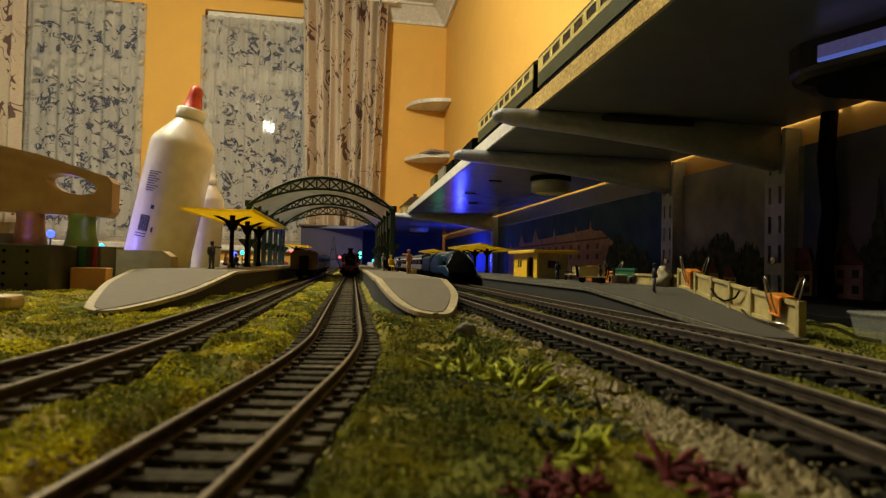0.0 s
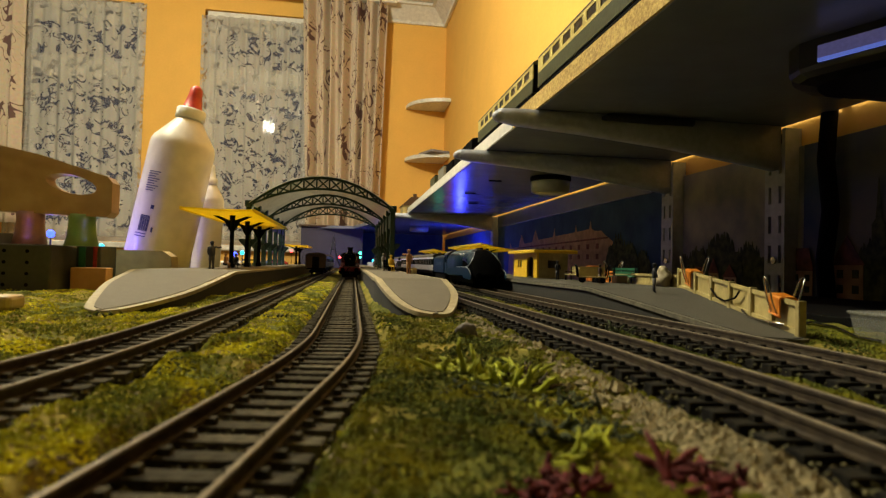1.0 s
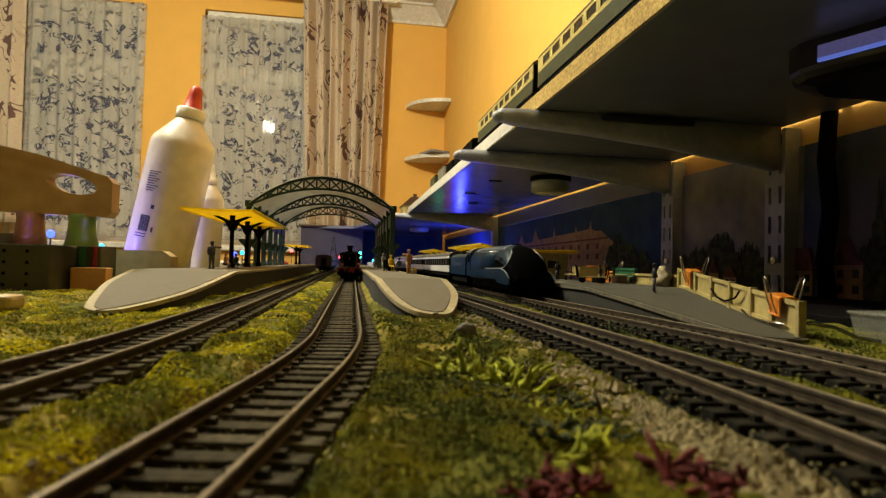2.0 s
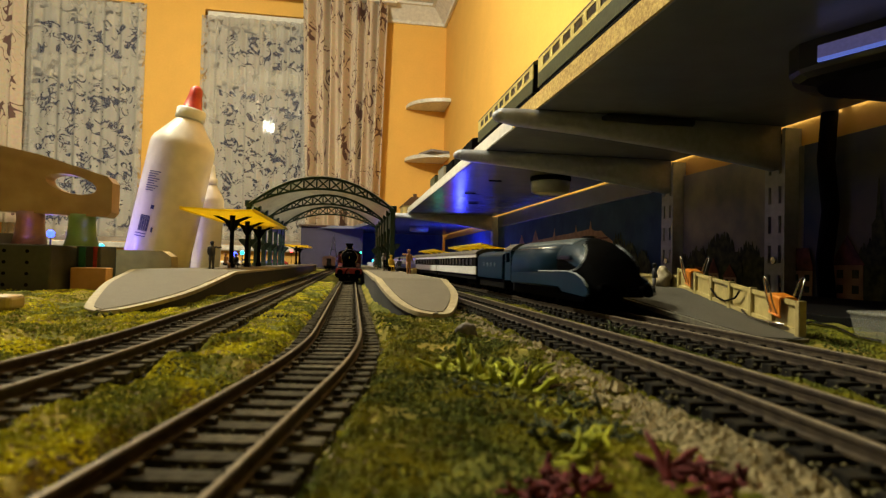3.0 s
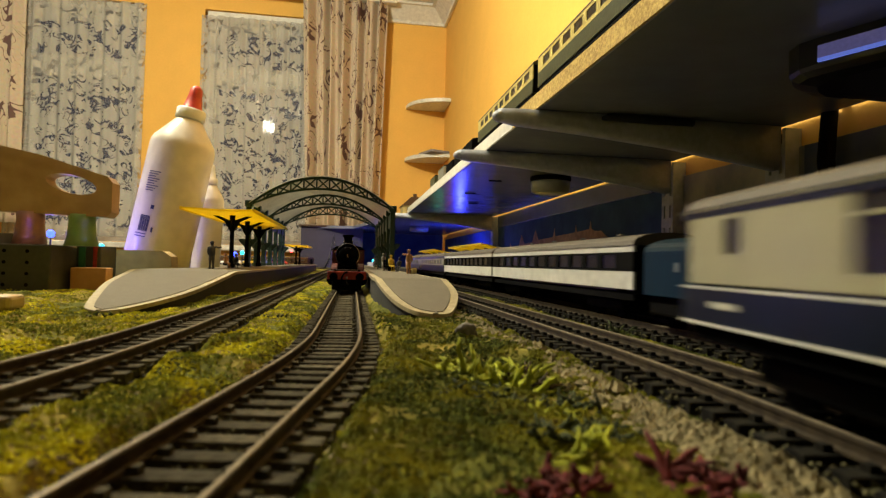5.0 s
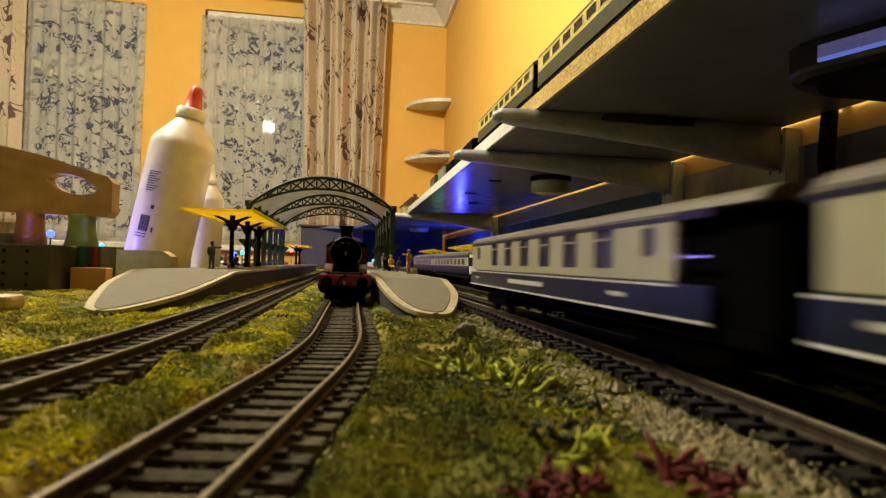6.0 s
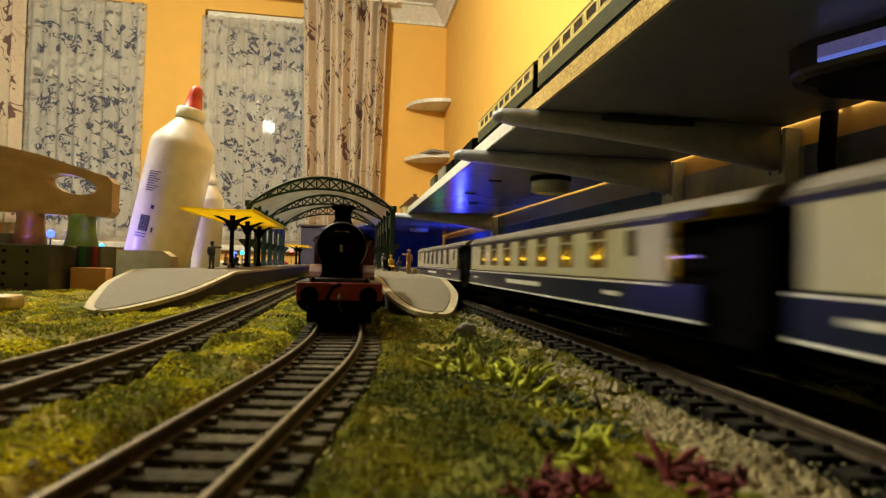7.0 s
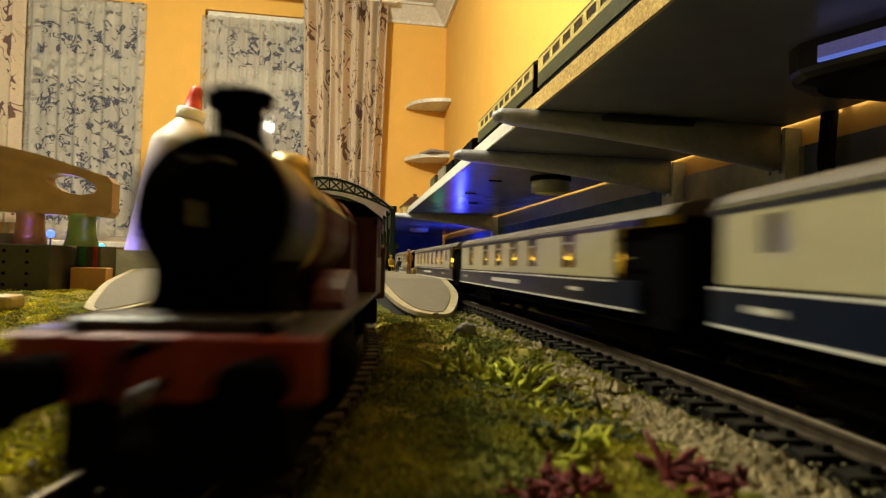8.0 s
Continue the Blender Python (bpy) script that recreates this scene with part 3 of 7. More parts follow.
def scatter_ground():
    rng = random.Random(5)
    pts, stones = [], []
    for _ in range(400000):
        y = 0.02 + 0.75 * rng.random() ** 2.0
        x = rng.uniform(-0.07 - 0.72 * y, 0.06 + 1.05 * y)
        if x > XR - 0.02 or in_platform(x, y):
            continue
        near = min(abs(x - f(y)) for f in TRACKS)
        fine = min(1.0, 0.5 + 2.6 * y)
        if near < 0.0138:
            continue
        thick = noise.noise((x * 45, y * 45, 7))
        if thick < -0.25 and rng.random() < 0.7:
            continue
        pts.append((x, y, ground_height(x, y) + 0.0003 + 0.0016 * max(0, thick), fine * rng.uniform(0.5, 1.25)))
    for _ in range(13000):
        y = 0.03 + 0.5 * rng.random() ** 1.6
        side = rng.random() < 0.95
        edge = line_a(y) - 0.0235 + rng.gauss(0, 0.0030) if side else line_c(y) + rng.choice((-1, 1)) * (0.014 + abs(rng.gauss(0, 0.006)))
        if in_platform(edge, y) or (y > 0.10 and rng.random() < min(0.93, 0.5 + 8 * (y - 0.10))):
            continue
        stones.append((edge, y, ground_height(edge, y) + 0.0004, rng.uniform(0.6, 1.5) * (1.0 if side else 0.5)))
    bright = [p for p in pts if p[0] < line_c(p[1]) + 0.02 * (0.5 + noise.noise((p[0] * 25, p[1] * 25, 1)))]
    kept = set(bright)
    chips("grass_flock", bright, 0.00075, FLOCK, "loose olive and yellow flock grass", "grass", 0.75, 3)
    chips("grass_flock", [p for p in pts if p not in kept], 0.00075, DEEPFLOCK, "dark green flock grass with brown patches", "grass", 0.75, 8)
    dirt = []
    for k, f in enumerate(TRACKS):
        for _ in range(5200):
            y = 0.03 + 0.7 * rng.random() ** 1.7
            dirt.append((f(y) + rng.uniform(-0.0165, 0.0165), y, (0.0, 0.0, LOW, LOW_D)[k] + rng.uniform(0.0014, 0.0024), rng.uniform(0.4, 1.1)))
    chips("track_dirt", dirt, 0.0008, DIRT, "dark dirt and fine ballast between the sleepers", "ballast", 0.6, 6)
    chips("ballast_stones", stones, 0.00115, BALLAST, "pale tan ballast stones beside the rails", "ballast", 0.9, 4, True)


scatter_ground()

# ---- tracks ----
RAILTOP, GAUGE = 0.006, 0.0165
PITCH = 0.0083


def track(way, y0, y1, label, far=1.05, wood=SLEEPER):
    t = thing("railway_track", label, "track", group="tracks of the layout", kind="")
    ys = [y0]
    while ys[-1] < y1:
        ys.append(ys[-1] + (0.008 if -0.05 < ys[-1] < 0.35 else 0.05))
    prof = [(-0.0009, 0.0), (0.0009, 0.0), (0.0009, 0.0005), (0.00035, 0.0008), (0.00035, 0.0019), (0.0006, 0.0022), (0.0006, 0.0029), (0.0004, 0.0031), (-0.0004, 0.0031), (-0.0006, 0.0029), (-0.0006, 0.0022), (-0.00035, 0.0019), (-0.00035, 0.0008), (-0.0009, 0.0005)]
    for side in (-1, 1):
        secs = []
        for y in ys:
            d = (way(y + 0.002) - way(y - 0.002)).normalized()
            nrm = Vector((d.y, -d.x, 0))
            c = way(y) + Vector((0, 0, RAILTOP - 0.0031)) + nrm * side * (GAUGE / 2 + 0.0004)
            secs.append([c + nrm * a + Vector((0, 0, b)) for a, b in prof])
        r = part("rail", Shape().loft(secs, smooth=False), RAIL, t)
        secs = []
        for y in ys:
            d = (way(y + 0.002) - way(y - 0.002)).normalized()
            nrm = Vector((d.y, -d.x, 0))
            c = way(y) + Vector((0, 0, RAILTOP)) + nrm * side * (GAUGE / 2 + 0.0004)
            secs.append([c + nrm * q + Vector((0, 0, w)) for q, w in ((-0.00045, -0.00002), (0.00045, -0.00002), (0.00036, 0.00012), (-0.00036, 0.00012))])
        part("running_surface", Shape().loft(secs, smooth=False), RAILHEAD, r, "worn bright running surface")
    # bed
    secs = []
    for y in ys:
        d = (way(y + 0.002) - way(y - 0.002)).normalized()
        nrm = Vector((d.y, -d.x, 0))
        c = way(y)
        secs.append([c + nrm * a + Vector((0, 0, b)) for a, b in ((-0.0165, -0.001), (0.0165, -0.001), (0.0128, 0.0010), (-0.0128, 0.0010))])
    part("track_bed", Shape().loft(secs, smooth=False), BALLASTBED, t, "dark ballast bed under the rails")
    one = Shape().box(-0.0155, 0.0155, -0.0022, 0.0022, 0.0004, 0.0029, 0.0003)
    for sx in (-1, 1):
        for o in (-0.0022, 0.0022):
            one.box(sx * 0.00865 + o - 0.0008, sx * 0.00865 + o + 0.0008, -0.0009, 0.0009, 0.0028, 0.0040)
    mesh = bpy.data.meshes.new("sleeper")
    bmesh.ops.recalc_face_normals(one.bm, faces=one.bm.faces[:])
    one.bm.to_mesh(mesh)
    one.bm.free()
    mesh.materials.append(wood)
    rest = Shape()
    y, rng = y0 + 0.004, random.Random(int(abs(way(0.5).x) * 1e5))
    while y < y1:
        c, d = way(y), (way(y + 0.002) - way(y - 0.002)).normalized()
        if -0.04 < y < far:
            share("sleeper", mesh, t, pose(c.x + rng.uniform(-0.0003, 0.0003), c.y, c.z + rng.uniform(-0.0002, 0.0001), 0, 0, -math.degrees(math.atan2(d.x, d.y)) + rng.uniform(-1, 1)))
        else:
            n = Vector((d.y, -d.x, 0)) * 0.0155
            q = [c + n * k + d * j for k, j in ((-1, -0.0022), (1, -0.0022), (1, 0.0022), (-1, 0.0022))]
            rest.prism([(v.x, v.y) for v in q], "z", c.z + 0.0008, c.z + 0.0029)
        y += PITCH
    tagged(part("sleeper_run", rest, wood, t), kind="stuff")
    return t


# ---- platforms ----
def smooth_line(pts, n=4):
    """A rounded path through the points."""
    out = []
    for i in range(len(pts) - 1):
        p = [Vector(pts[max(0, min(len(pts) - 1, i + k))]) for k in (-1, 0, 1, 2)]
        for j in range(n):
            t = j / n
            out.append(0.5 * (2 * p[1] + (p[2] - p[0]) * t + (2 * p[0] - 5 * p[1] + 4 * p[2] - p[3]) * t * t + (3 * p[1] - p[0] - 3 * p[2] + p[3]) * t ** 3))
    return [tuple(v) for v in out] + [tuple(pts[-1])]


def platform(label, left, right, y0, ramp, h, edge, surface=PLATTOP, edging=PLATEDGE, skew=0.0):
    """A card platform whose near end slopes down and is cut to a curve. left, right: its two edges from the near tip to the far end."""
    p = thing("station_platform", label, "platform", group="station platforms")
    a, b = smooth_line(left), smooth_line(right)

    def z(x, y):
        u = min(1.0, max(0.0, (y - y0 - skew * (x - right[-1][0])) / ramp))
        return 0.0035 + (h - 0.0035) * (u if u < 0.9 else 0.9 + 0.1 * math.sin((u - 0.9) / 0.1 * 1.3) / math.sin(1.3))

    def across(y, line):
        for q, r in zip(line, line[1:]):
            if q[1] <= y <= r[1]:
                return q[0] + (r[0] - q[0]) * (y - q[1]) / max(1e-9, r[1] - q[1])
        return line[0][0] if y < line[0][1] else line[-1][0]

    tip = min(a[0][1], b[0][1])
    far = left[-1][1]
    ys = sorted({tip + (y0 + ramp * 1.3 - tip) * (i / 44) ** 1.6 for i in range(45)} | {y0 + ramp * 1.3 + (far - y0 - ramp * 1.3) * i / 12 for i in range(13)})
    rows = [(y, across(y, a), across(y, b)) for y in ys]

    def strip(cols, lift, drop):
        """A slab between columns given as functions of a row."""
        s = Shape()
        tops, lows = [], []
        for row in rows:
            xs = cols(*row)
            tops.append([s.bm.verts.new((x, row[0], z(x, row[0]) + lift)) for x in xs])
            lows.append([s.bm.verts.new((x, row[0], z(x, row[0]) + lift - drop)) for x in xs])
        n = len(tops[0])
        for i in range(len(rows) - 1):
            for k in range(n - 1):
                s.bm.faces.new((tops[i][k], tops[i][k + 1], tops[i + 1][k + 1], tops[i + 1][k]))
                s.bm.faces.new((lows[i][k], lows[i + 1][k], lows[i + 1][k + 1], lows[i][k + 1]))
            for k in (0, n - 1):
                s.bm.faces.new((tops[i][k], tops[i + 1][k], lows[i + 1][k], lows[i][k]))
        for t, l in ((tops[0], lows[0]), (tops[-1], lows[-1])):
            for k in range(n - 1):
                s.bm.faces.new((t[k], t[k + 1], l[k + 1], l[k]))
        return s

    def inner(y, xa, xb):
        k = min(edge, 0.45 * (xb - xa))
        back = [(across(max(tip, y - edge * q), a), across(max(tip, y - edge * q), b)) for q in (0.4, 0.8)]
        lo, hi = max([xa + k] + [u + k * 0.5 for u, v in back]), min([xb - k] + [v - k * 0.5 for u, v in back])
        if y < tip + edge or hi - lo < 0.002:
            m = (xa + xb) / 2
            lo, hi = m - 0.0004, m + 0.0004
        return [lo + (hi - lo) * i / 4 for i in range(5)]

    part("edging", strip(lambda y, xa, xb: [xa + (xb - xa) * i / 6 for i in range(7)], 0.0, 0.0022), edging, p, "worn cream platform edging")
    part("surface", strip(inner, 0.0004, 0.0015), surface, p, "gritty grey platform surface")
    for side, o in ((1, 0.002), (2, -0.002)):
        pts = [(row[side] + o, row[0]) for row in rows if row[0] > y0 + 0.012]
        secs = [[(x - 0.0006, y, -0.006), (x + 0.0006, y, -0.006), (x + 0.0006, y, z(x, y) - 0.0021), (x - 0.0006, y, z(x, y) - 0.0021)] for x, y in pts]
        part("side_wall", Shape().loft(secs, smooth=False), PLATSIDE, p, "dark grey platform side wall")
    return p


platform("grey platform with cream edging between the inner tracks",
         [(0.0437, 0.2975), (0.0356, 0.3038), (0.0295, 0.3179), (0.0249, 0.3396), (0.0215, 0.3681), (0.0185, 0.405), (0.0182, 0.47), (0.0215, 0.80), (0.022, 2.3)],
         [(0.0450, 0.2975), (0.0527, 0.2996), (0.0581, 0.3127), (0.0637, 0.3346), (0.0667, 0.3509), (0.0682, 0.3783), (0.0680, 0.45), (0.0674, 2.3)],
         0.2975, 0.102, 0.0187, 0.0046)
platform("wide grey platform with cream edging and rounded ramp",
         [(-0.1150, 0.2965), (-0.1229, 0.3048), (-0.1294, 0.3227), (-0.1388, 0.3543), (-0.1533, 0.408), (-0.1623, 0.4617), (-0.1700, 0.52), (-0.1640, 0.575), (-0.150, 0.63), (-0.146, 1.75)],
         [(-0.1140, 0.2965), (-0.1064, 0.3009), (-0.1012, 0.3157), (-0.0950, 0.3409), (-0.0901, 0.3815), (-0.0883, 0.4566), (-0.0880, 0.52), (-0.0870, 1.75)],
         0.2965, 0.200, 0.0190, 0.0044)
# The far platform narrows down its ramp; a fence follows its slanting back edge.
def fence_x(y):
    return 0.1790 + 0.317 * (y - 0.213)


def ramp_z(y):
    return 0.0035 + 0.0125 * min(1.0, max(0.0, (y - 0.2045) / 0.17))


# Its two darker materials carry the shade of the shelf above.
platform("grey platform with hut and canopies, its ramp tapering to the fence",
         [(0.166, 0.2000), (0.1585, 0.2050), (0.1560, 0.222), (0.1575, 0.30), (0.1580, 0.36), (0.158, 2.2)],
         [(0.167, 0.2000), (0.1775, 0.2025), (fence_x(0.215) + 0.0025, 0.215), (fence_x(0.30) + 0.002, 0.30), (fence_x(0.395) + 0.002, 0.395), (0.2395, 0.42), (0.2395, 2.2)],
         0.2045, 0.170, 0.0160, 0.0024, SHADEDTOP, DARKEDGE)

# ---- the shelf above ----
SHZ = 0.1865
SHX = 0.184
s = thing("wall_shelf", "long grey-white shelf with bare chipboard front edge", "shelf", pose(SHX, 0, SHZ))
part("shelf_board", Shape().box(0.001, XR - SHX - 0.016, -0.9, 1.842, 0, 0.017, 0.0008), MELAMINE, s)
part("front_edge", Shape().box(-0.001, 0.001, -0.9, 0.648, 0.0005, 0.0165), CHIP, s, "raw speckled chipboard edge")
part("edge_strip", Shape().box(-0.001, 0.001, 0.652, 1.842, 0.0005, 0.0165), WHITE, s, "white edging strip")
s = thing("corner_board", "grey-white board in the room corner, lit blue from below", "shelf", pose(0, 1.844, 0.172))
part("shelf_board", Shape().prism([(0.145, 0), (XR - 0.014, 0), (XR - 0.014, 1.03), (-0.14, 1.03), (-0.14, 0.76), (0.02, 0.70)], "z", 0, 0.012), MELAMINE, s)


def upright(y, z0, z1):
    """Twin-slot upright: channel with two columns of slots."""
    u = thing("shelf_upright", "cream steel twin-slot shelf upright on the wall", "shelf upright", pose(XR - 0.02, y, z0), group="shelf uprights")
    h = z1 - z0
    s = Shape()
    ys = [-0.0150, -0.0105, -0.0060, 0.0050, 0.0095, 0.0150]
    s.box(-0.001, 0.001, ys[0], ys[1], 0, h)
    s.box(-0.001, 0.001, ys[2], ys[3], 0, h)
    s.box(-0.001, 0.001, ys[4], ys[5], 0, h)
    n = int(h / 0.032)
    for i in range(n + 1):
        za = i * 0.032
        zb = min(za + 0.0135, h)
        s.box(-0.001, 0.001, ys[1], ys[2], za, zb)
        s.box(-0.001, 0.001, ys[3], ys[4], za, zb)
    part("slotted_face", s, BRACKET, u)
    s = Shape()
    for yy in (-0.0150, 0.0135):
        s.box(0.001, 0.0185, yy, yy + 0.0015, 0, h)
    part("channel_sides", s, BRACKET, u)
    # Black sheet behind the slots stands in for the channel's inner shade.
    part("slot_shadow_back", Shape().box(0.016, 0.0175, -0.0130, 0.0130, 0, h), BLACK, u, "black sheet standing for the shade inside the channel")
    part("fixing_screw", Shape().lathe([(0.004, -0.0028), (0.0042, -0.0018), (0.0042, -0.0011)], z=0.048, n=12, axis="x"), STEEL, u, "steel fixing screw")
    return u


def bracket(y, tip=0.145, root=XR - 0.022):
    b = thing("shelf_bracket", "tapered cream steel shelf bracket with rounded tip", "shelf bracket", pose(root, y, SHZ), group="shelf brackets")
    L = root - tip
    s = Shape()
    secs = []
    for u, lo, hw in ((0.0, 0.009, 0.004), (0.012, 0.012, 0.0075), (0.05, 0.0145, 0.0095), (0.3, 0.020, 0.0105), (0.6, 0.029, 0.0105), (0.9, 0.042, 0.0105), (1.0, 0.047, 0.0105)):
        x = -L + u * L
        top = -0.0006
        secs.append([(x, -hw, top), (x, hw, top), (x, hw, -lo * 0.8), (x, hw * 0.6, -lo), (x, -hw * 0.6, -lo), (x, -hw, -lo * 0.8)])
    s.loft(secs)
    part("arm", s, BRACKET, b)
    part("end_cap", Shape().ball(-L + 0.002, 0, -0.0068, 0.0085, 0.9, 1, 0.7), BRACKET, b, "rounded cream plastic tip")
    return b


for y in (0.572, 0.79, 1.84):
    upright(y, -0.006, 0.1835)
    bracket(y)

# ---- things under and on the shelf: painted backdrop sheet ----
bd = thing("painted_backdrop", "printed backdrop sheet of sky, castle, trees and houses", "backdrop", pose(XR - 0.003, 0, 0.0), kind="")
part("sky_sheet", Shape().box(-0.0012, 0.0, 0.82, 2.86, 0.002, 0.150), SKYBLUE, bd, "deep blue painted sky")
part("dusk_sheet", Shape().box(-0.0012, 0.0, -0.9, 0.5495, 0.002, 0.164), DUSKBLUE, bd, "dark blue painted evening sky")
part("mist_sheet", Shape().box(-0.0012, 0.0, 0.5505, 0.8195, 0.002, 0.164), MISTGREY, bd, "dark misty grey painted sky")
solo("wall_batten", Shape().box(XR - 0.006, XR - 0.0005, 0.84, 1.84, 0.1505, 0.1862, 0.001), MELAMINE, "dull grey batten on the wall under the shelf", "batten")


def silhouette(pts, material, name, d):
    part(name, Shape().prism(pts, "x", -0.0012 - d, -0.0012 - d + 0.0006), material, bd)


castle = [(1.00, 0.0), (1.00, 0.078), (1.03, 0.090), (1.05, 0.100), (1.08, 0.101), (1.095, 0.106), (1.10, 0.122), (1.107, 0.106), (1.16, 0.104), (1.17, 0.104), (1.175, 0.118), (1.182, 0.103), (1.30, 0.100), (1.305, 0.118), (1.315, 0.099), (1.42, 0.096), (1.43, 0.106), (1.445, 0.122), (1.46, 0.106), (1.47, 0.092), (1.54, 0.090), (1.55, 0.100), (1.565, 0.116), (1.58, 0.100), (1.59, 0.082), (1.66, 0.082), (1.68, 0.096), (1.70, 0.0)]
silhouette(castle, BDSTONE, "painted_castle", 0.0007)
for y in np.arange(1.06, 1.62, 0.045):
    for z in (0.046, 0.066):
        silhouette([(y, z), (y + 0.012, z), (y + 0.012, z + 0.010), (y, z + 0.010)], BDROOF, "painted_window", 0.0013)
silhouette([(1.02, 0.084), (1.60, 0.078), (1.60, 0.0815), (1.02, 0.0875)], BDROOF, "painted_eaves", 0.0013)


def painted_tree(y0, w, h, d, seed):
    """A ragged crown over a dark foot."""
    r = random.Random(seed)
    pts = [(y0, 0.002)]
    n = 46
    for i in range(n):
        t = i / (n - 1)
        pts.append((y0 + w * t + r.uniform(-0.3, 0.3) * w / n, 0.012 + h * math.sin(math.pi * (0.06 + 0.88 * t)) ** 0.6 * r.uniform(0.80, 1.06)))
    pts.append((y0 + w, 0.002))
    silhouette(pts, BDTREE, "painted_tree", d)


def painted_house(y0, w, h, d, gable):
    """A half-timbered front with a steep roof and dark windows."""
    top = [(y0 + w / 2, h)] if gable else [(y0 + w * 0.15, h), (y0 + w * 0.85, h)]
    silhouette([(y0, 0.002), (y0, h * 0.58), (y0 + w, h * 0.58), (y0 + w, 0.002)], BDSTONE, "painted_house", d)
    silhouette([(y0 - w * 0.06, h * 0.57)] + top + [(y0 + w * 1.06, h * 0.57)], BDROOF, "painted_roof", d + 0.0006)
    k = max(2, int(w / 0.013))
    for i in range(k):
        for z in (h * 0.16, h * 0.38):
            a = y0 + w * (i + 0.25) / k
            silhouette([(a, z), (a + w * 0.4 / k, z), (a + w * 0.4 / k, z + h * 0.12), (a, z + h * 0.12)], BDTREE, "painted_window", d + 0.0006)


for i, (y0, w, h) in enumerate(((0.60, 0.07, 0.052), (0.645, 0.085, 0.066), (0.70, 0.07, 0.050), (0.745, 0.06, 0.040), (0.86, 0.06, 0.050), (0.90, 0.07, 0.064), (0.94, 0.08, 0.082), (0.98, 0.05, 0.060), (0.44, 0.05, 0.050), (0.30, 0.08, 0.060))):
    painted_tree(y0, w, h, 0.0007 + 0.0005 * (i % 3), 40 + i)
for y0, w, h, g in ((0.335, 0.045, 0.072, True), (0.385, 0.05, 0.086, False), (0.475, 0.035, 0.066, True), (0.535, 0.03, 0.055, False), (0.575, 0.02, 0.046, True), (0.655, 0.024, 0.038, True), (0.69, 0.020, 0.046, True), (0.72, 0.024, 0.034, False), (0.765, 0.022, 0.040, True)):
    painted_house(y0, w, h, 0.0024, g)
silhouette([(0.452, 0.002), (0.452, 0.075), (0.456, 0.080), (0.459, 0.118), (0.462, 0.080), (0.466, 0.075), (0.466, 0.002)], BDTREE, "painted_spire", 0.0024)
# ---- rolling stock: local x across, y along, z from the rail top ----
def bogie(parent, y, n=2):
    b = part("bogie", Shape().box(-0.0125, 0.0125, y - 0.020, y + 0.020, 0.004, 0.0085, 0.001), BLACK, parent)
    for dy in (-0.013, 0.013):
        part("wheelset", Shape().lathe([(0.006, -0.0095), (0.0068, -0.0090), (0.0062, -0.0072), (0.0012, -0.0070), (0.0012, 0.0070), (0.0062, 0.0072), (0.0068, 0.0090), (0.006, 0.0095)], y=y + dy, z=0.0064, n=16, axis="x"), BLACK, b)
    return b


def coach_roof(parent, L, w, z0, rise, material):
    pts = [(-w / 2 - 0.0004, z0)] + [(-w / 2 * math.cos(math.pi * i / 12), z0 + rise * math.sin(math.pi * i / 12) ** 0.75) for i in range(0, 13)][1:-1] + [(w / 2 + 0.0004, z0)]
    s = Shape().prism([(x, z) for x, z in pts], "y", -L / 2, L / 2)
    for y in (-0.3, -0.1, 0.1, 0.3):
        s.lathe([(0.0018, z0 + rise - 0.0002), (0.0018, z0 + rise + 0.0012), (0.0008, z0 + rise + 0.0016)], y=y * L, n=8)
    return part("roof", s, material, parent)


def holed_side(x0, x1, ya, yb, z0, z1, wins):
    """A side panel with window openings. wins: (y0, y1, z0, z1), in order."""
    s = Shape()
    ys = sorted({ya, yb, *(v for w in wins for v in w[:2])})
    zs = sorted({z0, z1, *(v for w in wins for v in w[2:])})

    def solid(i, k):
        if not (0 <= i < len(ys) - 1 and 0 <= k < len(zs) - 1):
            return False
        y, z = (ys[i] + ys[i + 1]) / 2, (zs[k] + zs[k + 1]) / 2
        return not any(a < y < b and c < z < d for a, b, c, d in wins)

    made = {}

    def vert(x, i, k):
        if (x, i, k) not in made:
            made[x, i, k] = s.bm.verts.new((x, ys[i], zs[k]))
        return made[x, i, k]

    for i in range(len(ys) - 1):
        for k in range(len(zs) - 1):
            if not solid(i, k):
                continue
            for x in (x0, x1):
                s.bm.faces.new([vert(x, *q) for q in ((i, k), (i + 1, k), (i + 1, k + 1), (i, k + 1))])
            for di, dk, p, q in ((-1, 0, (i, k), (i, k + 1)), (1, 0, (i + 1, k), (i + 1, k + 1)), (0, -1, (i, k), (i + 1, k)), (0, 1, (i, k + 1), (i + 1, k + 1))):
                if not solid(i + di, k + dk):
                    s.bm.faces.new((vert(x0, *p), vert(x1, *p), vert(x1, *q), vert(x0, *q)))
    return s


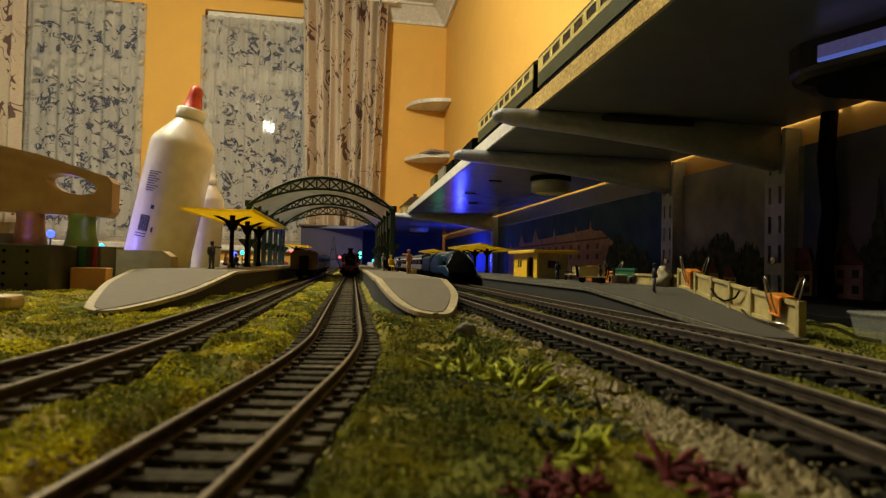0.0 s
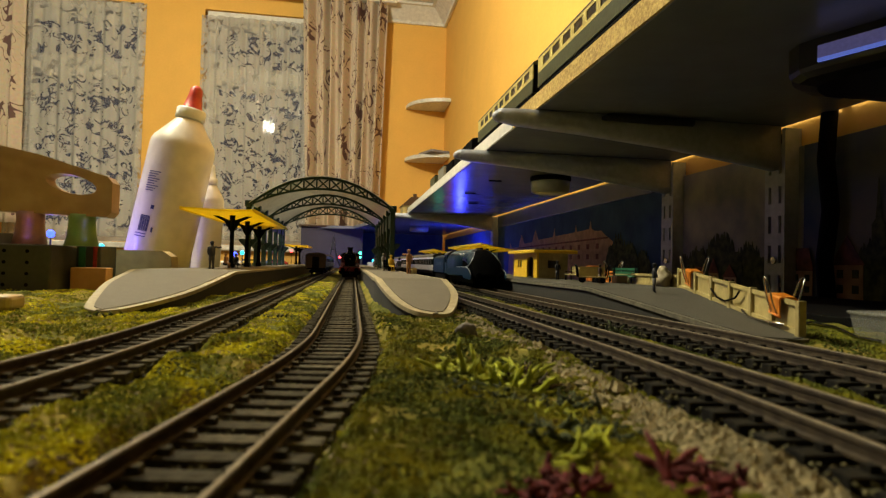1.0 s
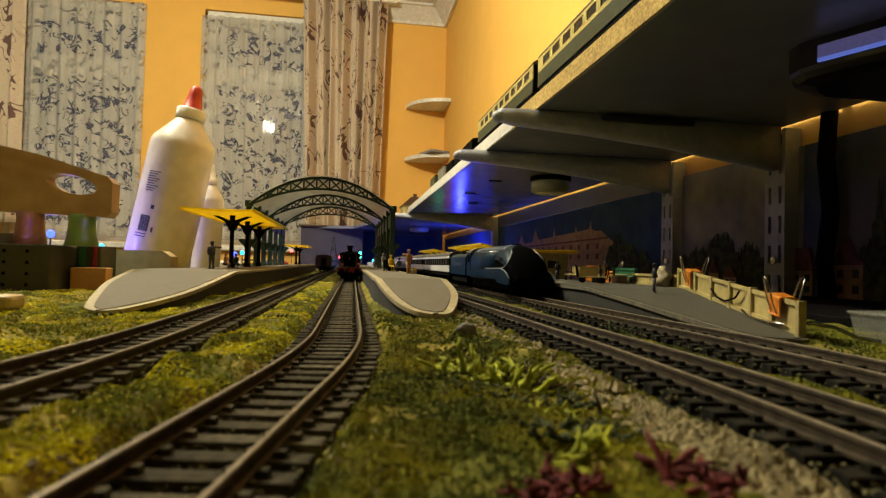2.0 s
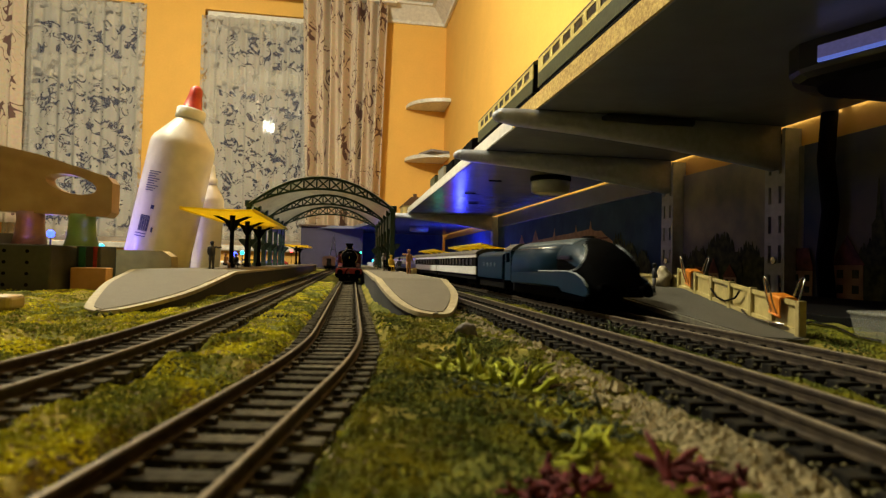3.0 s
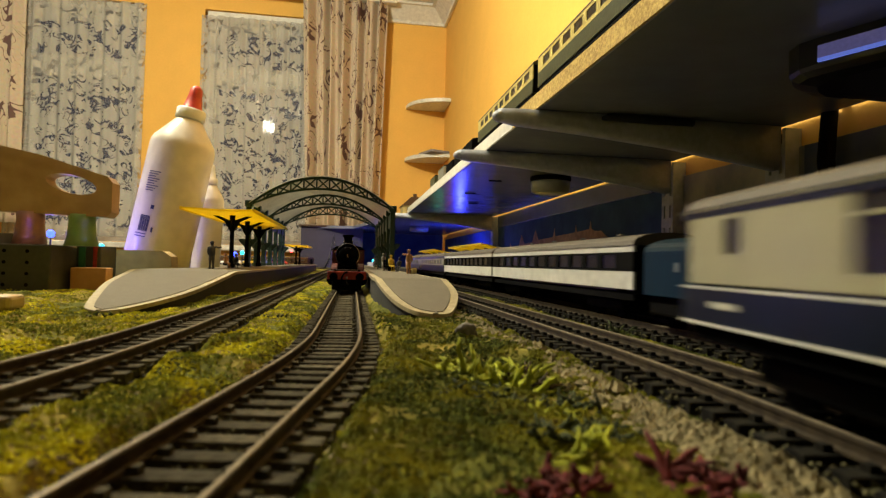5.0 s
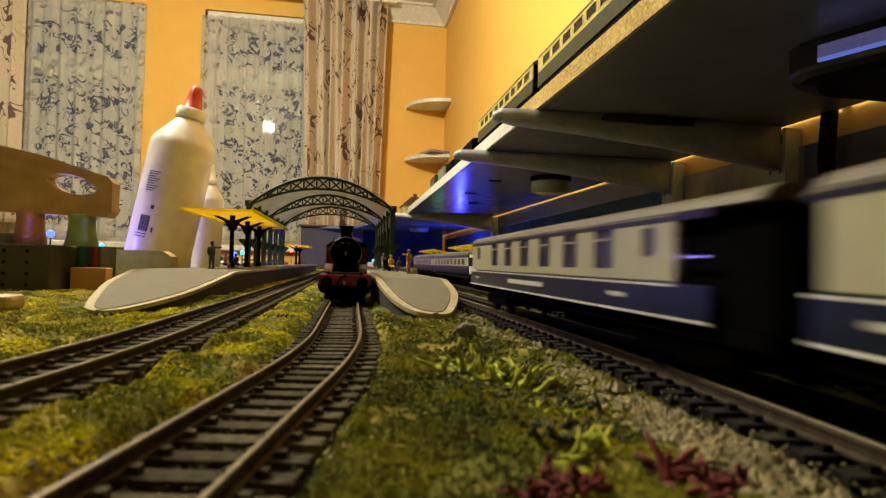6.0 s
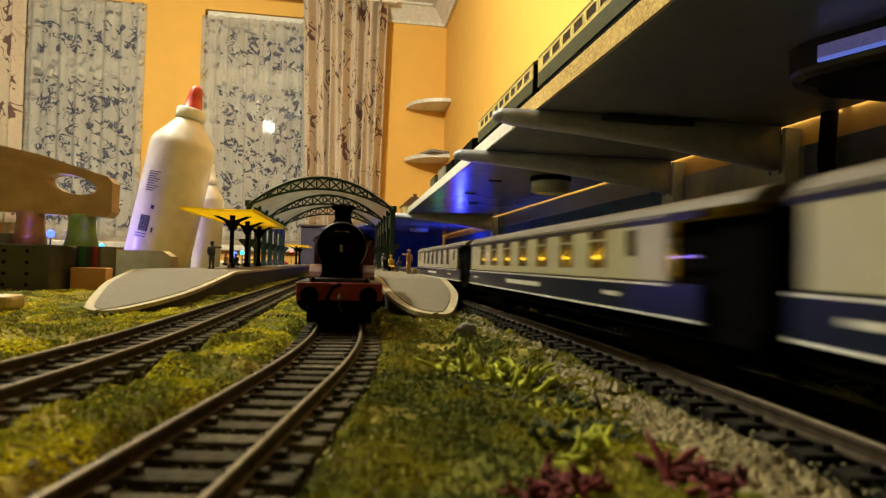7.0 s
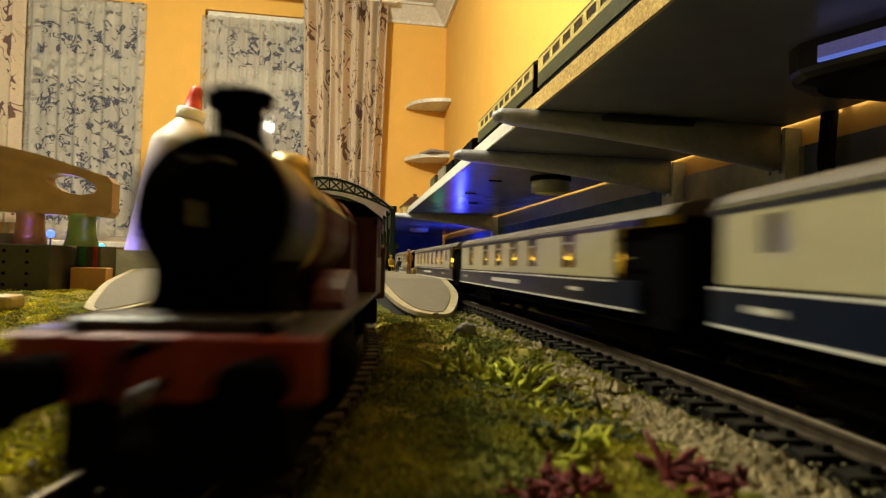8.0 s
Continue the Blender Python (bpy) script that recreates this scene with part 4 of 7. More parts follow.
def pullman(large, small, lamps=False):
    """Cream-grey and navy coach. large, small: how far its windows lie behind the leading end."""
    L, w = 0.238, 0.0355
    c = thing("passenger_coach", "cream and navy model coach with grey roof on rails", "coach", group="navy and cream train")
    zt, zm, zb, ztop = 0.0336, 0.0206, 0.0128, 0.0348
    wins = [(L / 2 - e - 0.0058, L / 2 - e + 0.0058, 0.0230, 0.0330) for e in large]
    wins += [(L / 2 - e - 0.0027, L / 2 - e + 0.0027, 0.0260, 0.0322) for e in small]
    wins.sort()
    rear, sill = -L / 2 + 0.028, -L / 2 + 0.016
    for sx in (-1, 1):
        a, b = sorted((sx * w / 2, sx * (w / 2 - 0.0012)))
        part("upper_panel", holed_side(a, b, rear, L / 2 - 0.003, zm, zt - 0.0006, wins), COACHCREAM, c, "cream-grey window panel")
        a2, b2 = sorted((sx * (w / 2 + 0.0001), sx * (w / 2 - 0.0012)))
        part("lower_panel", Shape().box(a2, b2, sill, L / 2, zb, zm - 0.0005), NAVY, c, "glossy navy lower panel")
        part("cantrail", Shape().box(a2, b2, sill, L / 2, zt - 0.0005, ztop), NAVY, c, "navy band under the roof")
        a3, b3 = sorted((sx * (w / 2 + 0.0003), sx * (w / 2 - 0.0008)))
        part("stripe", Shape().box(a3, b3, rear, L / 2, zm - 0.0010, zm - 0.0006), COACHWHITE, c)
        part("stripe", Shape().box(a3, b3, sill, L / 2, zb, zb + 0.0005), COACHWHITE, c)
        part("stripe", Shape().box(a3, b3, rear, L / 2, 0.0343, 0.0345), COACHCREAM, c)
        part("nameboard", Shape().box(a3, b3, -0.006, 0.039, 0.0160, 0.0176), CREAMPLAQUE, c, "pale blank nameboard strip")
        for yy in (-0.069, 0.098):
            part("number_bar", Shape().box(a3, b3, yy, yy + 0.009, 0.0162, 0.0173), CREAMPLAQUE, c)
        part("vestibule_door", Shape().box(a - 0.0022 * sx, b - 0.0022 * sx, -L / 2 + 0.002, rear - 0.0002, zb, zt - 0.0006), SOOT, c, "dark recessed vestibule door")
        part("handrail", Shape().box(sx * w / 2 - 0.0004, sx * w / 2 + 0.0004, rear - 0.012, rear - 0.0003, 0.0255, 0.0258), STEEL, c)
        for y0, y1, z0, z1 in wins:
            part("window_pane", Shape().box(sx * (w / 2 - 0.0008) - 0.0001, sx * (w / 2 - 0.0008) + 0.0001, y0, y1, z0, z1), COACHGLASS, c)
            if y1 - y0 > 0.007:
                part("window_bar", Shape().box(a3, b3, y0, y1, z1 - 0.0028, z1 - 0.0023), COACHCREAM, c)
                xl, ym = sx * (w / 2 - 0.0034), (y0 + y1) / 2 + 0.0032
                if not lamps:
                    continue
                part("table_lamp", Shape().tube([(xl, ym, 0.0215), (xl, ym, 0.0266)], 0.0003, 6).lathe([(0.0028, 0.0256), (0.0020, 0.0286), (0.0004, 0.0287)], x=xl, y=ym, n=10), LAMPSHADE, c, "small glowing yellow table lamp")
    for sy in (-1, 1):
        part("coach_end", Shape().box(-w / 2 + 0.0025, w / 2 - 0.0025, sy * (L / 2 - 0.001) - 0.0006, sy * (L / 2 - 0.001) + 0.0006, zb, ztop - 0.0001), SOOT, c)
        part("gangway", Shape().box(-0.006, 0.006, sy * (L / 2 + 0.003) - 0.003, sy * (L / 2 + 0.003) + 0.003, 0.012, 0.034, 0.001), SOOT, c, "black corridor connection")
    part("floor_pan", Shape().box(-w / 2 + 0.0015, w / 2 - 0.0015, -L / 2 + 0.002, L / 2 - 0.002, 0.0098, zb - 0.0002), SOOT, c)
    part("seating", Shape().box(-0.0145, -0.004, -L / 2 + 0.03, L / 2 - 0.03, 0.013, 0.0215).box(0.004, 0.0145, -L / 2 + 0.03, L / 2 - 0.03, 0.013, 0.0215), BROWN, c, "dark brown seats inside")
    coach_roof(c, L - 0.004, w, ztop, 0.0042, ROOFGREY)
    part("truss_gear", Shape().box(-0.010, 0.010, -0.035, -0.005, 0.005, 0.0097, 0.001).box(-0.011, 0.011, 0.012, 0.036, 0.006, 0.0097, 0.001), SOOT, c)
    bogie(c, 0.082), bogie(c, -0.082)
    return c


def plain_coach(name, label, L, lower, upper, roof, group, line=None, nwin=9):
    """Coach with a dark glazed window band over a plain lower panel."""
    w = 0.0355
    c = thing(name, label, "coach", group=group)
    pitch = (L - 0.03) / nwin
    wins = [(-L / 2 + 0.017 + i * pitch, -L / 2 + 0.017 + i * pitch + pitch * 0.72, 0.0232, 0.0292) for i in range(nwin)]
    for sx in (-1, 1):
        a, b = sorted((sx * w / 2, sx * (w / 2 - 0.0012)))
        part("lower_panel", Shape().box(a, b, -L / 2, L / 2, 0.0142, 0.0218), lower, c)
        part("window_band", holed_side(a, b, -L / 2, L / 2, 0.0219, 0.0302, wins), upper, c)
        part("cantrail", Shape().box(a, b, -L / 2, L / 2, 0.0303, 0.0330), line or lower, c)
        for y0, y1, z0, z1 in wins:
            part("window_pane", Shape().box(sx * (w / 2 - 0.0008) - 0.0001, sx * (w / 2 - 0.0008) + 0.0001, y0, y1, z0, z1), COACHGLASS, c)
    for sy in (-1, 1):
        part("coach_end", Shape().box(-w / 2 + 0.001, w / 2 - 0.001, sy * (L / 2 - 0.001) - 0.0006, sy * (L / 2 - 0.001) + 0.0006, 0.0125, 0.0330), upper, c)
        part("gangway", Shape().box(-0.006, 0.006, sy * (L / 2 + 0.002) - 0.002, sy * (L / 2 + 0.002) + 0.002, 0.012, 0.032, 0.001), BLACK, c)
    part("floor_pan", Shape().box(-w / 2 + 0.0015, w / 2 - 0.0015, -L / 2 + 0.002, L / 2 - 0.002, 0.0095, 0.0123), BLACK, c)
    part("seating", Shape().box(-0.0155, -0.004, -L / 2 + 0.02, L / 2 - 0.02, 0.013, 0.0205).box(0.004, 0.0155, -L / 2 + 0.02, L / 2 - 0.02, 0.013, 0.0205), BROWN, c)
    coach_roof(c, L, w, 0.0330, 0.0058, roof)
    bogie(c, L / 2 - 0.04), bogie(c, -L / 2 + 0.04)
    return c


def ring(x, y, hw, z0, z1, r, n=6):
    """A round-topped section across the track."""
    pts = [(-hw, y, z0)]
    zc = z1 - r
    for i in range(2 * n + 1):
        t = math.pi * (1 - i / (2 * n))
        pts.append((hw * math.cos(t), y, zc + r * math.sin(t)))
    pts.append((hw, y, z0))
    return pts


def wheel_row(parent, ys, r, name="driving_wheel"):
    for y in ys:
        for sx in (-1, 1):
            w = part(name, Shape().lathe([(r * 0.98, -0.001), (r, -0.0005), (r, 0.0006), (r * 1.06, 0.0008), (r * 1.06, 0.0014)] if sx < 0 else [(r * 1.06, -0.0014), (r * 1.06, -0.0008), (r, -0.0006), (r, 0.0005), (r * 0.98, 0.001)], x=sx * 0.0086, y=y, z=r, n=20, axis="x"), SOOT, parent)


def streamliner():
    """Streamlined blue express engine; front at +y end is its cab, nose at -y. Origin midway."""
    e = thing("steam_locomotive", "streamlined blue model express engine with black wedge nose", "locomotive", group="blue express train")
    # along y: half width, top, radius of the shoulders
    table = ((-0.1185, 0.0085, 0.0135, 0.004), (-0.116, 0.0120, 0.0170, 0.006), (-0.112, 0.0140, 0.0222, 0.008), (-0.106, 0.0154, 0.0285, 0.010), (-0.100, 0.0163, 0.0330, 0.0115), (-0.094, 0.0168, 0.0360, 0.012), (-0.084, 0.0171, 0.0394, 0.013), (-0.072, 0.0172, 0.0412, 0.013), (-0.060, 0.0173, 0.0417, 0.013), (0.056, 0.0176, 0.0417, 0.013))
    cols = list(zip(*table))

    def form(y):
        return tuple(float(np.interp(y, cols[0], c)) for c in cols[1:])

    def skin(y, z):
        """Half width of the casing at a height."""
        hw, top, r = form(y)
        k = min(1.0, max(0.0, (z - top + r) / r))
        return hw * math.sqrt(max(0.0, 1 - k * k))

    def paint_edge(z):
        """Where the blue ends and the black of the nose begins."""
        return float(np.interp(z, (0.0215, 0.0228, 0.025, 0.028, 0.032, 0.036, 0.0395, 0.0412), (-0.082, -0.094, -0.0985, -0.0985, -0.0955, -0.088, -0.078, -0.068)))

    front = Shape()
    front.loft([ring(0, y, form(y)[0], 0.0090, form(y)[1], form(y)[2], 10) for y in [-0.1185 + 0.0585 * i / 39 for i in range(40)]])
    nose = part("nose", front, SOOT, e, "wedge-shaped nose, black in front and blue behind")
    nose.data.materials.append(BLUELOCO)
    for f in nose.data.polygons:
        f.material_index = 1 if f.center.z > 0.0212 and f.center.y > paint_edge(f.center.z) else 0
    part("boiler_casing", Shape().loft([ring(0, y, form(y)[0], 0.0115, form(y)[1], form(y)[2]) for y in (-0.0598, 0.0, 0.056)]), BLUELOCO, e, "blue streamlined boiler casing")
    for sx in (-1, 1):
        pts = [(-0.1172, 0.0105), (-0.1150, 0.0142), (-0.108, 0.0176), (-0.096, 0.0203), (-0.082, 0.0214), (-0.045, 0.0210), (0.056, 0.0190), (0.056, 0.0128), (-0.066, 0.0126), (-0.072, 0.0100), (-0.112, 0.0088)]
        part("valance", Shape().prism(pts, "x", *sorted((sx * 0.0168, sx * 0.0180))), BLUELOCO, e, "curved blue valance")
        line = [(-0.1155, 0.0142), (-0.108, 0.0180), (-0.096, 0.0207), (-0.082, 0.0217), (-0.060, 0.0216), (-0.020, 0.0212)]
        part("lining", Shape().tube([(sx * 0.0178, y, z) for y, z in line], 0.00035, 6), SILVERLINE, e, "thin silver lining")
        curve = [(paint_edge(z), z) for z in (0.0217, 0.0222, 0.0230, 0.0250, 0.0280, 0.0305, 0.0330, 0.0350, 0.0370)]
        part("lining", Shape().tube([(sx * (skin(y, z) + 0.0001), y, z) for y, z in curve], 0.0004, 6), SILVERLINE, e)
        part("cab_side", Shape().box(*sorted((sx * 0.0166, sx * 0.0178)), 0.058, 0.074, 0.0128, 0.0265).box(*sorted((sx * 0.0166, sx * 0.0178)), 0.058, 0.061, 0.0265, 0.034).box(*sorted((sx * 0.0166, sx * 0.0178)), 0.071, 0.074, 0.0265, 0.034).box(*sorted((sx * 0.0166, sx * 0.0178)), 0.058, 0.074, 0.034, 0.0357), BLUELOCO, e, "blue cab side with window opening")
        part("nameplate", Shape().box(*sorted((sx * 0.0172, sx * 0.0181)), -0.086, -0.066, 0.0285, 0.0304), NAVY, e)
        part("handrail", Shape().tube([(sx * 0.0160, -0.055, 0.0358), (sx * 0.0163, 0.056, 0.0358)], 0.0003, 6), STEEL, e)
        part("buffer", Shape().lathe([(0.0016, -0.124), (0.003, -0.1235), (0.003, -0.1228), (0.0014, -0.1225), (0.0014, -0.110)], x=sx * 0.011, z=0.0135, n=12, axis="y"), SOOT, e)
    # Thin paler shell over the upper arc of the blue casing.
    crown = []
    for y in (-0.0735, -0.066, -0.058, -0.03, 0.0, 0.03, 0.0555):
        hw, top, r = form(y)
        arc = [(1.012 * hw * math.cos(math.radians(a)), top - r + 1.012 * r * math.sin(math.radians(a))) for a in range(42, 139, 8)]
        crown.append([(x, y, z) for x, z in arc] + [(0.97 * x, y, z - 0.0006) for x, z in reversed(arc)])
    part("boiler_top", Shape().loft(crown), PALEBLUE, e, "pale blue-grey top of the casing")
    part("cab_roof", Shape().prism([(x, z) for x, z in ((-0.0178, 0.0358), (-0.0172, 0.0376), (-0.012, 0.0407), (0, 0.0419), (0.012, 0.0407), (0.0172, 0.0376), (0.0178, 0.0358))], "y", 0.0565, 0.078), ROOFGREY, e)
    part("chimney", Shape().lathe([(0.0052, 0.0398), (0.0048, 0.0424), (0.0036, 0.0426)], y=-0.064, n=16, sx=0.7, sy=1.6), SOOT, e)
    part("frames", Shape().box(-0.011, 0.011, -0.092, 0.074, 0.0045, 0.0112), BLACK, e)
    wheel_row(e, (-0.045, -0.015, 0.015), 0.0125)
    wheel_row(e, (-0.088, -0.070), 0.0065, "bogie_wheel")
    wheel_row(e, (0.052,), 0.0070, "trailing_wheel")
    for ob in e.children:
        ob.data.transform(Matrix.Diagonal((1, 1, 0.965, 1)))
        for v in ob.data.vertices:
            if v.co.y < 0.056:
                v.co.y = 0.056 + (v.co.y - 0.056) * 0.80
    t = thing("locomotive_tender", "blue corridor tender with pale lettering blocks", "tender", group="blue express train")
    secs = [ring(0, y, 0.0172, 0.0128, 0.0360, 0.006) for y in (-0.043, 0.043)]
    part("tank", Shape().loft(secs, smooth=False), BLUELOCO, t)
    part("coal_hatch", Shape().box(-0.011, 0.011, -0.035, 0.01, 0.0350, 0.0368, 0.0015), SOOT, t, "black coal space")
    for sx in (-1, 1):
        for k in range(4):
            part("letter_block", Shape().box(*sorted((sx * 0.0170, sx * 0.0175)), -0.021 + k * 0.0125, -0.0185 + k * 0.0125, 0.0222, 0.0256), LETTER, t)
    part("frames", Shape().box(-0.0150, 0.0150, -0.042, 0.042, 0.0050, 0.0126, 0.001), BLACK, t)
    wheel_row(t, (-0.032, -0.011, 0.011, 0.032), 0.0068, "tender_wheel")
    return e, t


def maroon_engine():
    """Maroon mixed-traffic engine, black smokebox; buffer beam front at y=0, body runs to +y."""
    e = thing("steam_locomotive", "maroon model steam engine with black smokebox and red beam", "locomotive", group="maroon engine and tender")
    part("buffer_beam", Shape().box(-0.0170, 0.0170, 0.0, 0.0022, 0.0105, 0.0176, 0.0004), REDBEAM, e, "red buffer beam")
    for sx in (-1, 1):
        part("buffer", Shape().lathe([(0.0030, -0.0092), (0.0036, -0.0088), (0.0036, -0.0080), (0.0016, -0.0076), (0.0016, -0.0042), (0.0026, -0.0040), (0.0028, 0.0)], x=sx * 0.0112, z=0.0130, n=16, axis="y"), SOOT, e)
        part("running_plate_side", Shape().box(*sorted((sx * 0.0095, sx * 0.0168)), 0.0024, 0.125, 0.0168, 0.0178), PLATEGREY, e)
        part("cylinder", Shape().lathe([(0.0052, 0.016), (0.0058, 0.017), (0.0058, 0.036), (0.0052, 0.037)], x=sx * 0.0125, z=0.0100, n=16, axis="y"), SOOT, e)
        part("splasher", Shape().prism([(0.050 + 0.014 * math.cos(math.pi * i / 10), 0.0166 + 0.008 * math.sin(math.pi * i / 10)) for i in range(11)], "x", *sorted((sx * 0.0095, sx * 0.0150))), MAROON, e)
        part("cab_side", Shape().box(*sorted((sx * 0.0155, sx * 0.0167)), 0.100, 0.125, 0.0166, 0.0275).box(*sorted((sx * 0.0155, sx * 0.0167)), 0.100, 0.105, 0.0275, 0.038).box(*sorted((sx * 0.0155, sx * 0.0167)), 0.114, 0.118, 0.0275, 0.038).box(*sorted((sx * 0.0155, sx * 0.0167)), 0.100, 0.125, 0.0365, 0.039), MAROON, e, "maroon cab side with window")
        part("handrail", Shape().tube([(sx * 0.0122, 0.020, 0.0351), (sx * 0.0126, 0.098, 0.0351)], 0.00035, 6), STEEL, e)
        part("lamp_iron", Shape().box(sx * 0.0105 - 0.0006, sx * 0.0105 + 0.0006, 0.001, 0.002, 0.016, 0.0195), SOOT, e)
    part("coupling_hook", Shape().tube([(0, 0.001, 0.0125), (0, -0.004, 0.0125), (0, -0.006, 0.0110), (0, -0.0055, 0.0085), (0.001, -0.004, 0.0065)], 0.0007, 8), PLATEGREY, e)
    part("vacuum_pipe", Shape().tube([(-0.004, -0.0006, 0.007), (-0.0045, -0.002, 0.012), (-0.0025, -0.003, 0.016), (0.0005, -0.0022, 0.0172)], 0.0008, 8), SOOT, e, "black vacuum hose")
    part("pilot_frame", Shape().box(-0.0130, 0.0130, 0.0030, 0.042, 0.0012, 0.0100, 0.0008), BLACK, e, "black frame and guard irons below the beam")
    part("front_plate", Shape().box(-0.0120, 0.0120, 0.0024, 0.014, 0.0176, 0.0192, 0.0004), PLATEGREY, e, "front footplate, its lit look put into a dark grey")
    cz, r = 0.0324, 0.0106
    part("smokebox", Shape().lathe([(r * 0.93, 0.0140), (r * 0.985, 0.0144), (r, 0.0154), (r, 0.036)], z=cz, n=36, axis="y"), SMOKETOP, e, "round black smokebox, tan light on top put into its brown")
    part("smokebox_front", Shape().lathe([(r * 0.90, 0.0132), (r * 0.965, 0.0134), (r * 0.965, 0.0139)], z=cz, n=36, axis="y"), SOOT, e, "black smokebox front ring")
    saddle = [(-0.0098, 0.0179), (-0.0088, 0.0192), (-0.0080, 0.0212), (-0.0079, 0.0240), (-0.0085, 0.0265), (0.0085, 0.0265), (0.0079, 0.0240), (0.0080, 0.0212), (0.0088, 0.0192), (0.0098, 0.0179)]
    part("saddle", Shape().prism(saddle, "y", 0.0150, 0.0345), SOOT, e, "black waisted smokebox saddle")
    part("smokebox_door", Shape().lathe([(0.0018, 0.0100), (0.006, 0.0108), (0.0076, 0.0120), (0.0084, 0.0131)], z=cz - 0.0006, n=28, axis="y"), SOOT, e)
    part("number_plate", Shape().box(-0.0028, 0.0028, 0.0116, 0.0131, 0.0373, 0.0389), PALEPANEL, e, "pale blank number plate")
    part("door_dart", Shape().box(-0.0006, 0.0006, 0.0085, 0.0102, 0.0300, 0.0330), STEEL, e)
    part("smokebox_ring", Shape().lathe([(r + 0.0001, 0.0361), (r + 0.0006, 0.0364), (r + 0.0006, 0.0374), (r + 0.0001, 0.0377)], z=cz, n=28, axis="y"), BRASS, e)
    part("boiler", Shape().lathe([(r - 0.0001, 0.0378), (r + 0.0002, 0.06), (r + 0.0008, 0.099)], z=cz, n=28, axis="y"), MAROON, e)
    part("chimney", Shape().lathe([(0.0058, cz + r - 0.0022), (0.0042, cz + r), (0.0036, cz + r + 0.002), (0.0038, cz + r + 0.0058), (0.0050, cz + r + 0.0062), (0.0052, cz + r + 0.0076), (0.0044, cz + r + 0.0080), (0.0030, cz + r + 0.0080)], y=0.025, n=20), SOOT, e)
    part("dome", Shape().lathe([(0.0060, cz + r - 0.002), (0.0048, cz + r + 0.0005), (0.0046, cz + r + 0.003), (0.0034, cz + r + 0.0052), (0.001, cz + r + 0.0060)], y=0.062, n=20), BRASS, e)
    part("firebox", Shape().loft([ring(0, y, r + 0.001, 0.0168, cz + r + 0.001, r) for y in (0.080, 0.0995)], smooth=False), MAROON, e)
    part("cab_front", Shape().box(-0.0155, 0.0155, 0.0995, 0.1005, 0.0166, 0.0385), MAROON, e)
    part("cab_roof", Shape().prism([(-0.0172, 0.0388), (-0.013, 0.0420), (-0.006, 0.0437), (0, 0.0440), (0.006, 0.0437), (0.013, 0.0420), (0.0172, 0.0388)], "y", 0.098, 0.130), SOOT, e)
    part("frames", Shape().box(-0.0085, 0.0085, 0.004, 0.125, 0.0045, 0.0158), BLACK, e)
    wheel_row(e, (0.044, 0.070, 0.096), 0.0105)
    wheel_row(e, (0.014, 0.028), 0.0060, "bogie_wheel")
    t = thing("locomotive_tender", "maroon model tender with black coal load", "tender", group="maroon engine and tender")
    part("tank", Shape().box(-0.0165, 0.0165, -0.035, 0.035, 0.0135, 0.0320, 0.001), MAROON, t)
    part("coal_load", Shape().ball(0, 0, 0.0315, 0.014, 1, 1.9, 0.4, 3, 0.4), SOOT, t, "black coal")
    part("frames", Shape().box(-0.0140, 0.0140, -0.036, 0.036, 0.0050, 0.0134, 0.001), BLACK, t)
    wheel_row(t, (-0.024, 0.0, 0.024), 0.0075, "tender_wheel")
    return e, t


def make_trains():
    got = {}
    kitchen = pullman([0.0535 + 0.0243 * i for i in range(6)], [0.019, 0.199])
    parlour = pullman([0.032 + 0.0237 * i for i in range(7)], [0.194], True)
    brake = pullman([0.031, 0.066, 0.091, 0.116, 0.141, 0.178], [], True)
    got["a"] = [kitchen, parlour, brake, copy_thing(kitchen, Matrix()), copy_thing(parlour, Matrix())]
    e, t = streamliner()
    w = plain_coach("passenger_coach", "white and black model coach with grey roof on rails", 0.240, COACHWHITE, BLACK, ROOFGREY, "blue express train", nwin=11)
    g = plain_coach("passenger_coach", "navy and grey model coach with grey roof on rails", 0.240, NAVY, COACHCREAM, ROOFGREY, "blue express train", nwin=9)
    got["b"] = [e, t, w, copy_thing(w, Matrix()), g, copy_thing(g, Matrix())]
    got["c"] = list(maroon_engine())
    d = plain_coach("passenger_coach", "teak-brown model coach with brown roof on rails", 0.225, BROWN, BROWN, BROWN, "brown train", nwin=8)
    got["d"] = [d, copy_thing(d, Matrix())]
    return got
# ---- station roof ----
def bar(s, p, q, r):
    s.tube([p, q], r, 4)


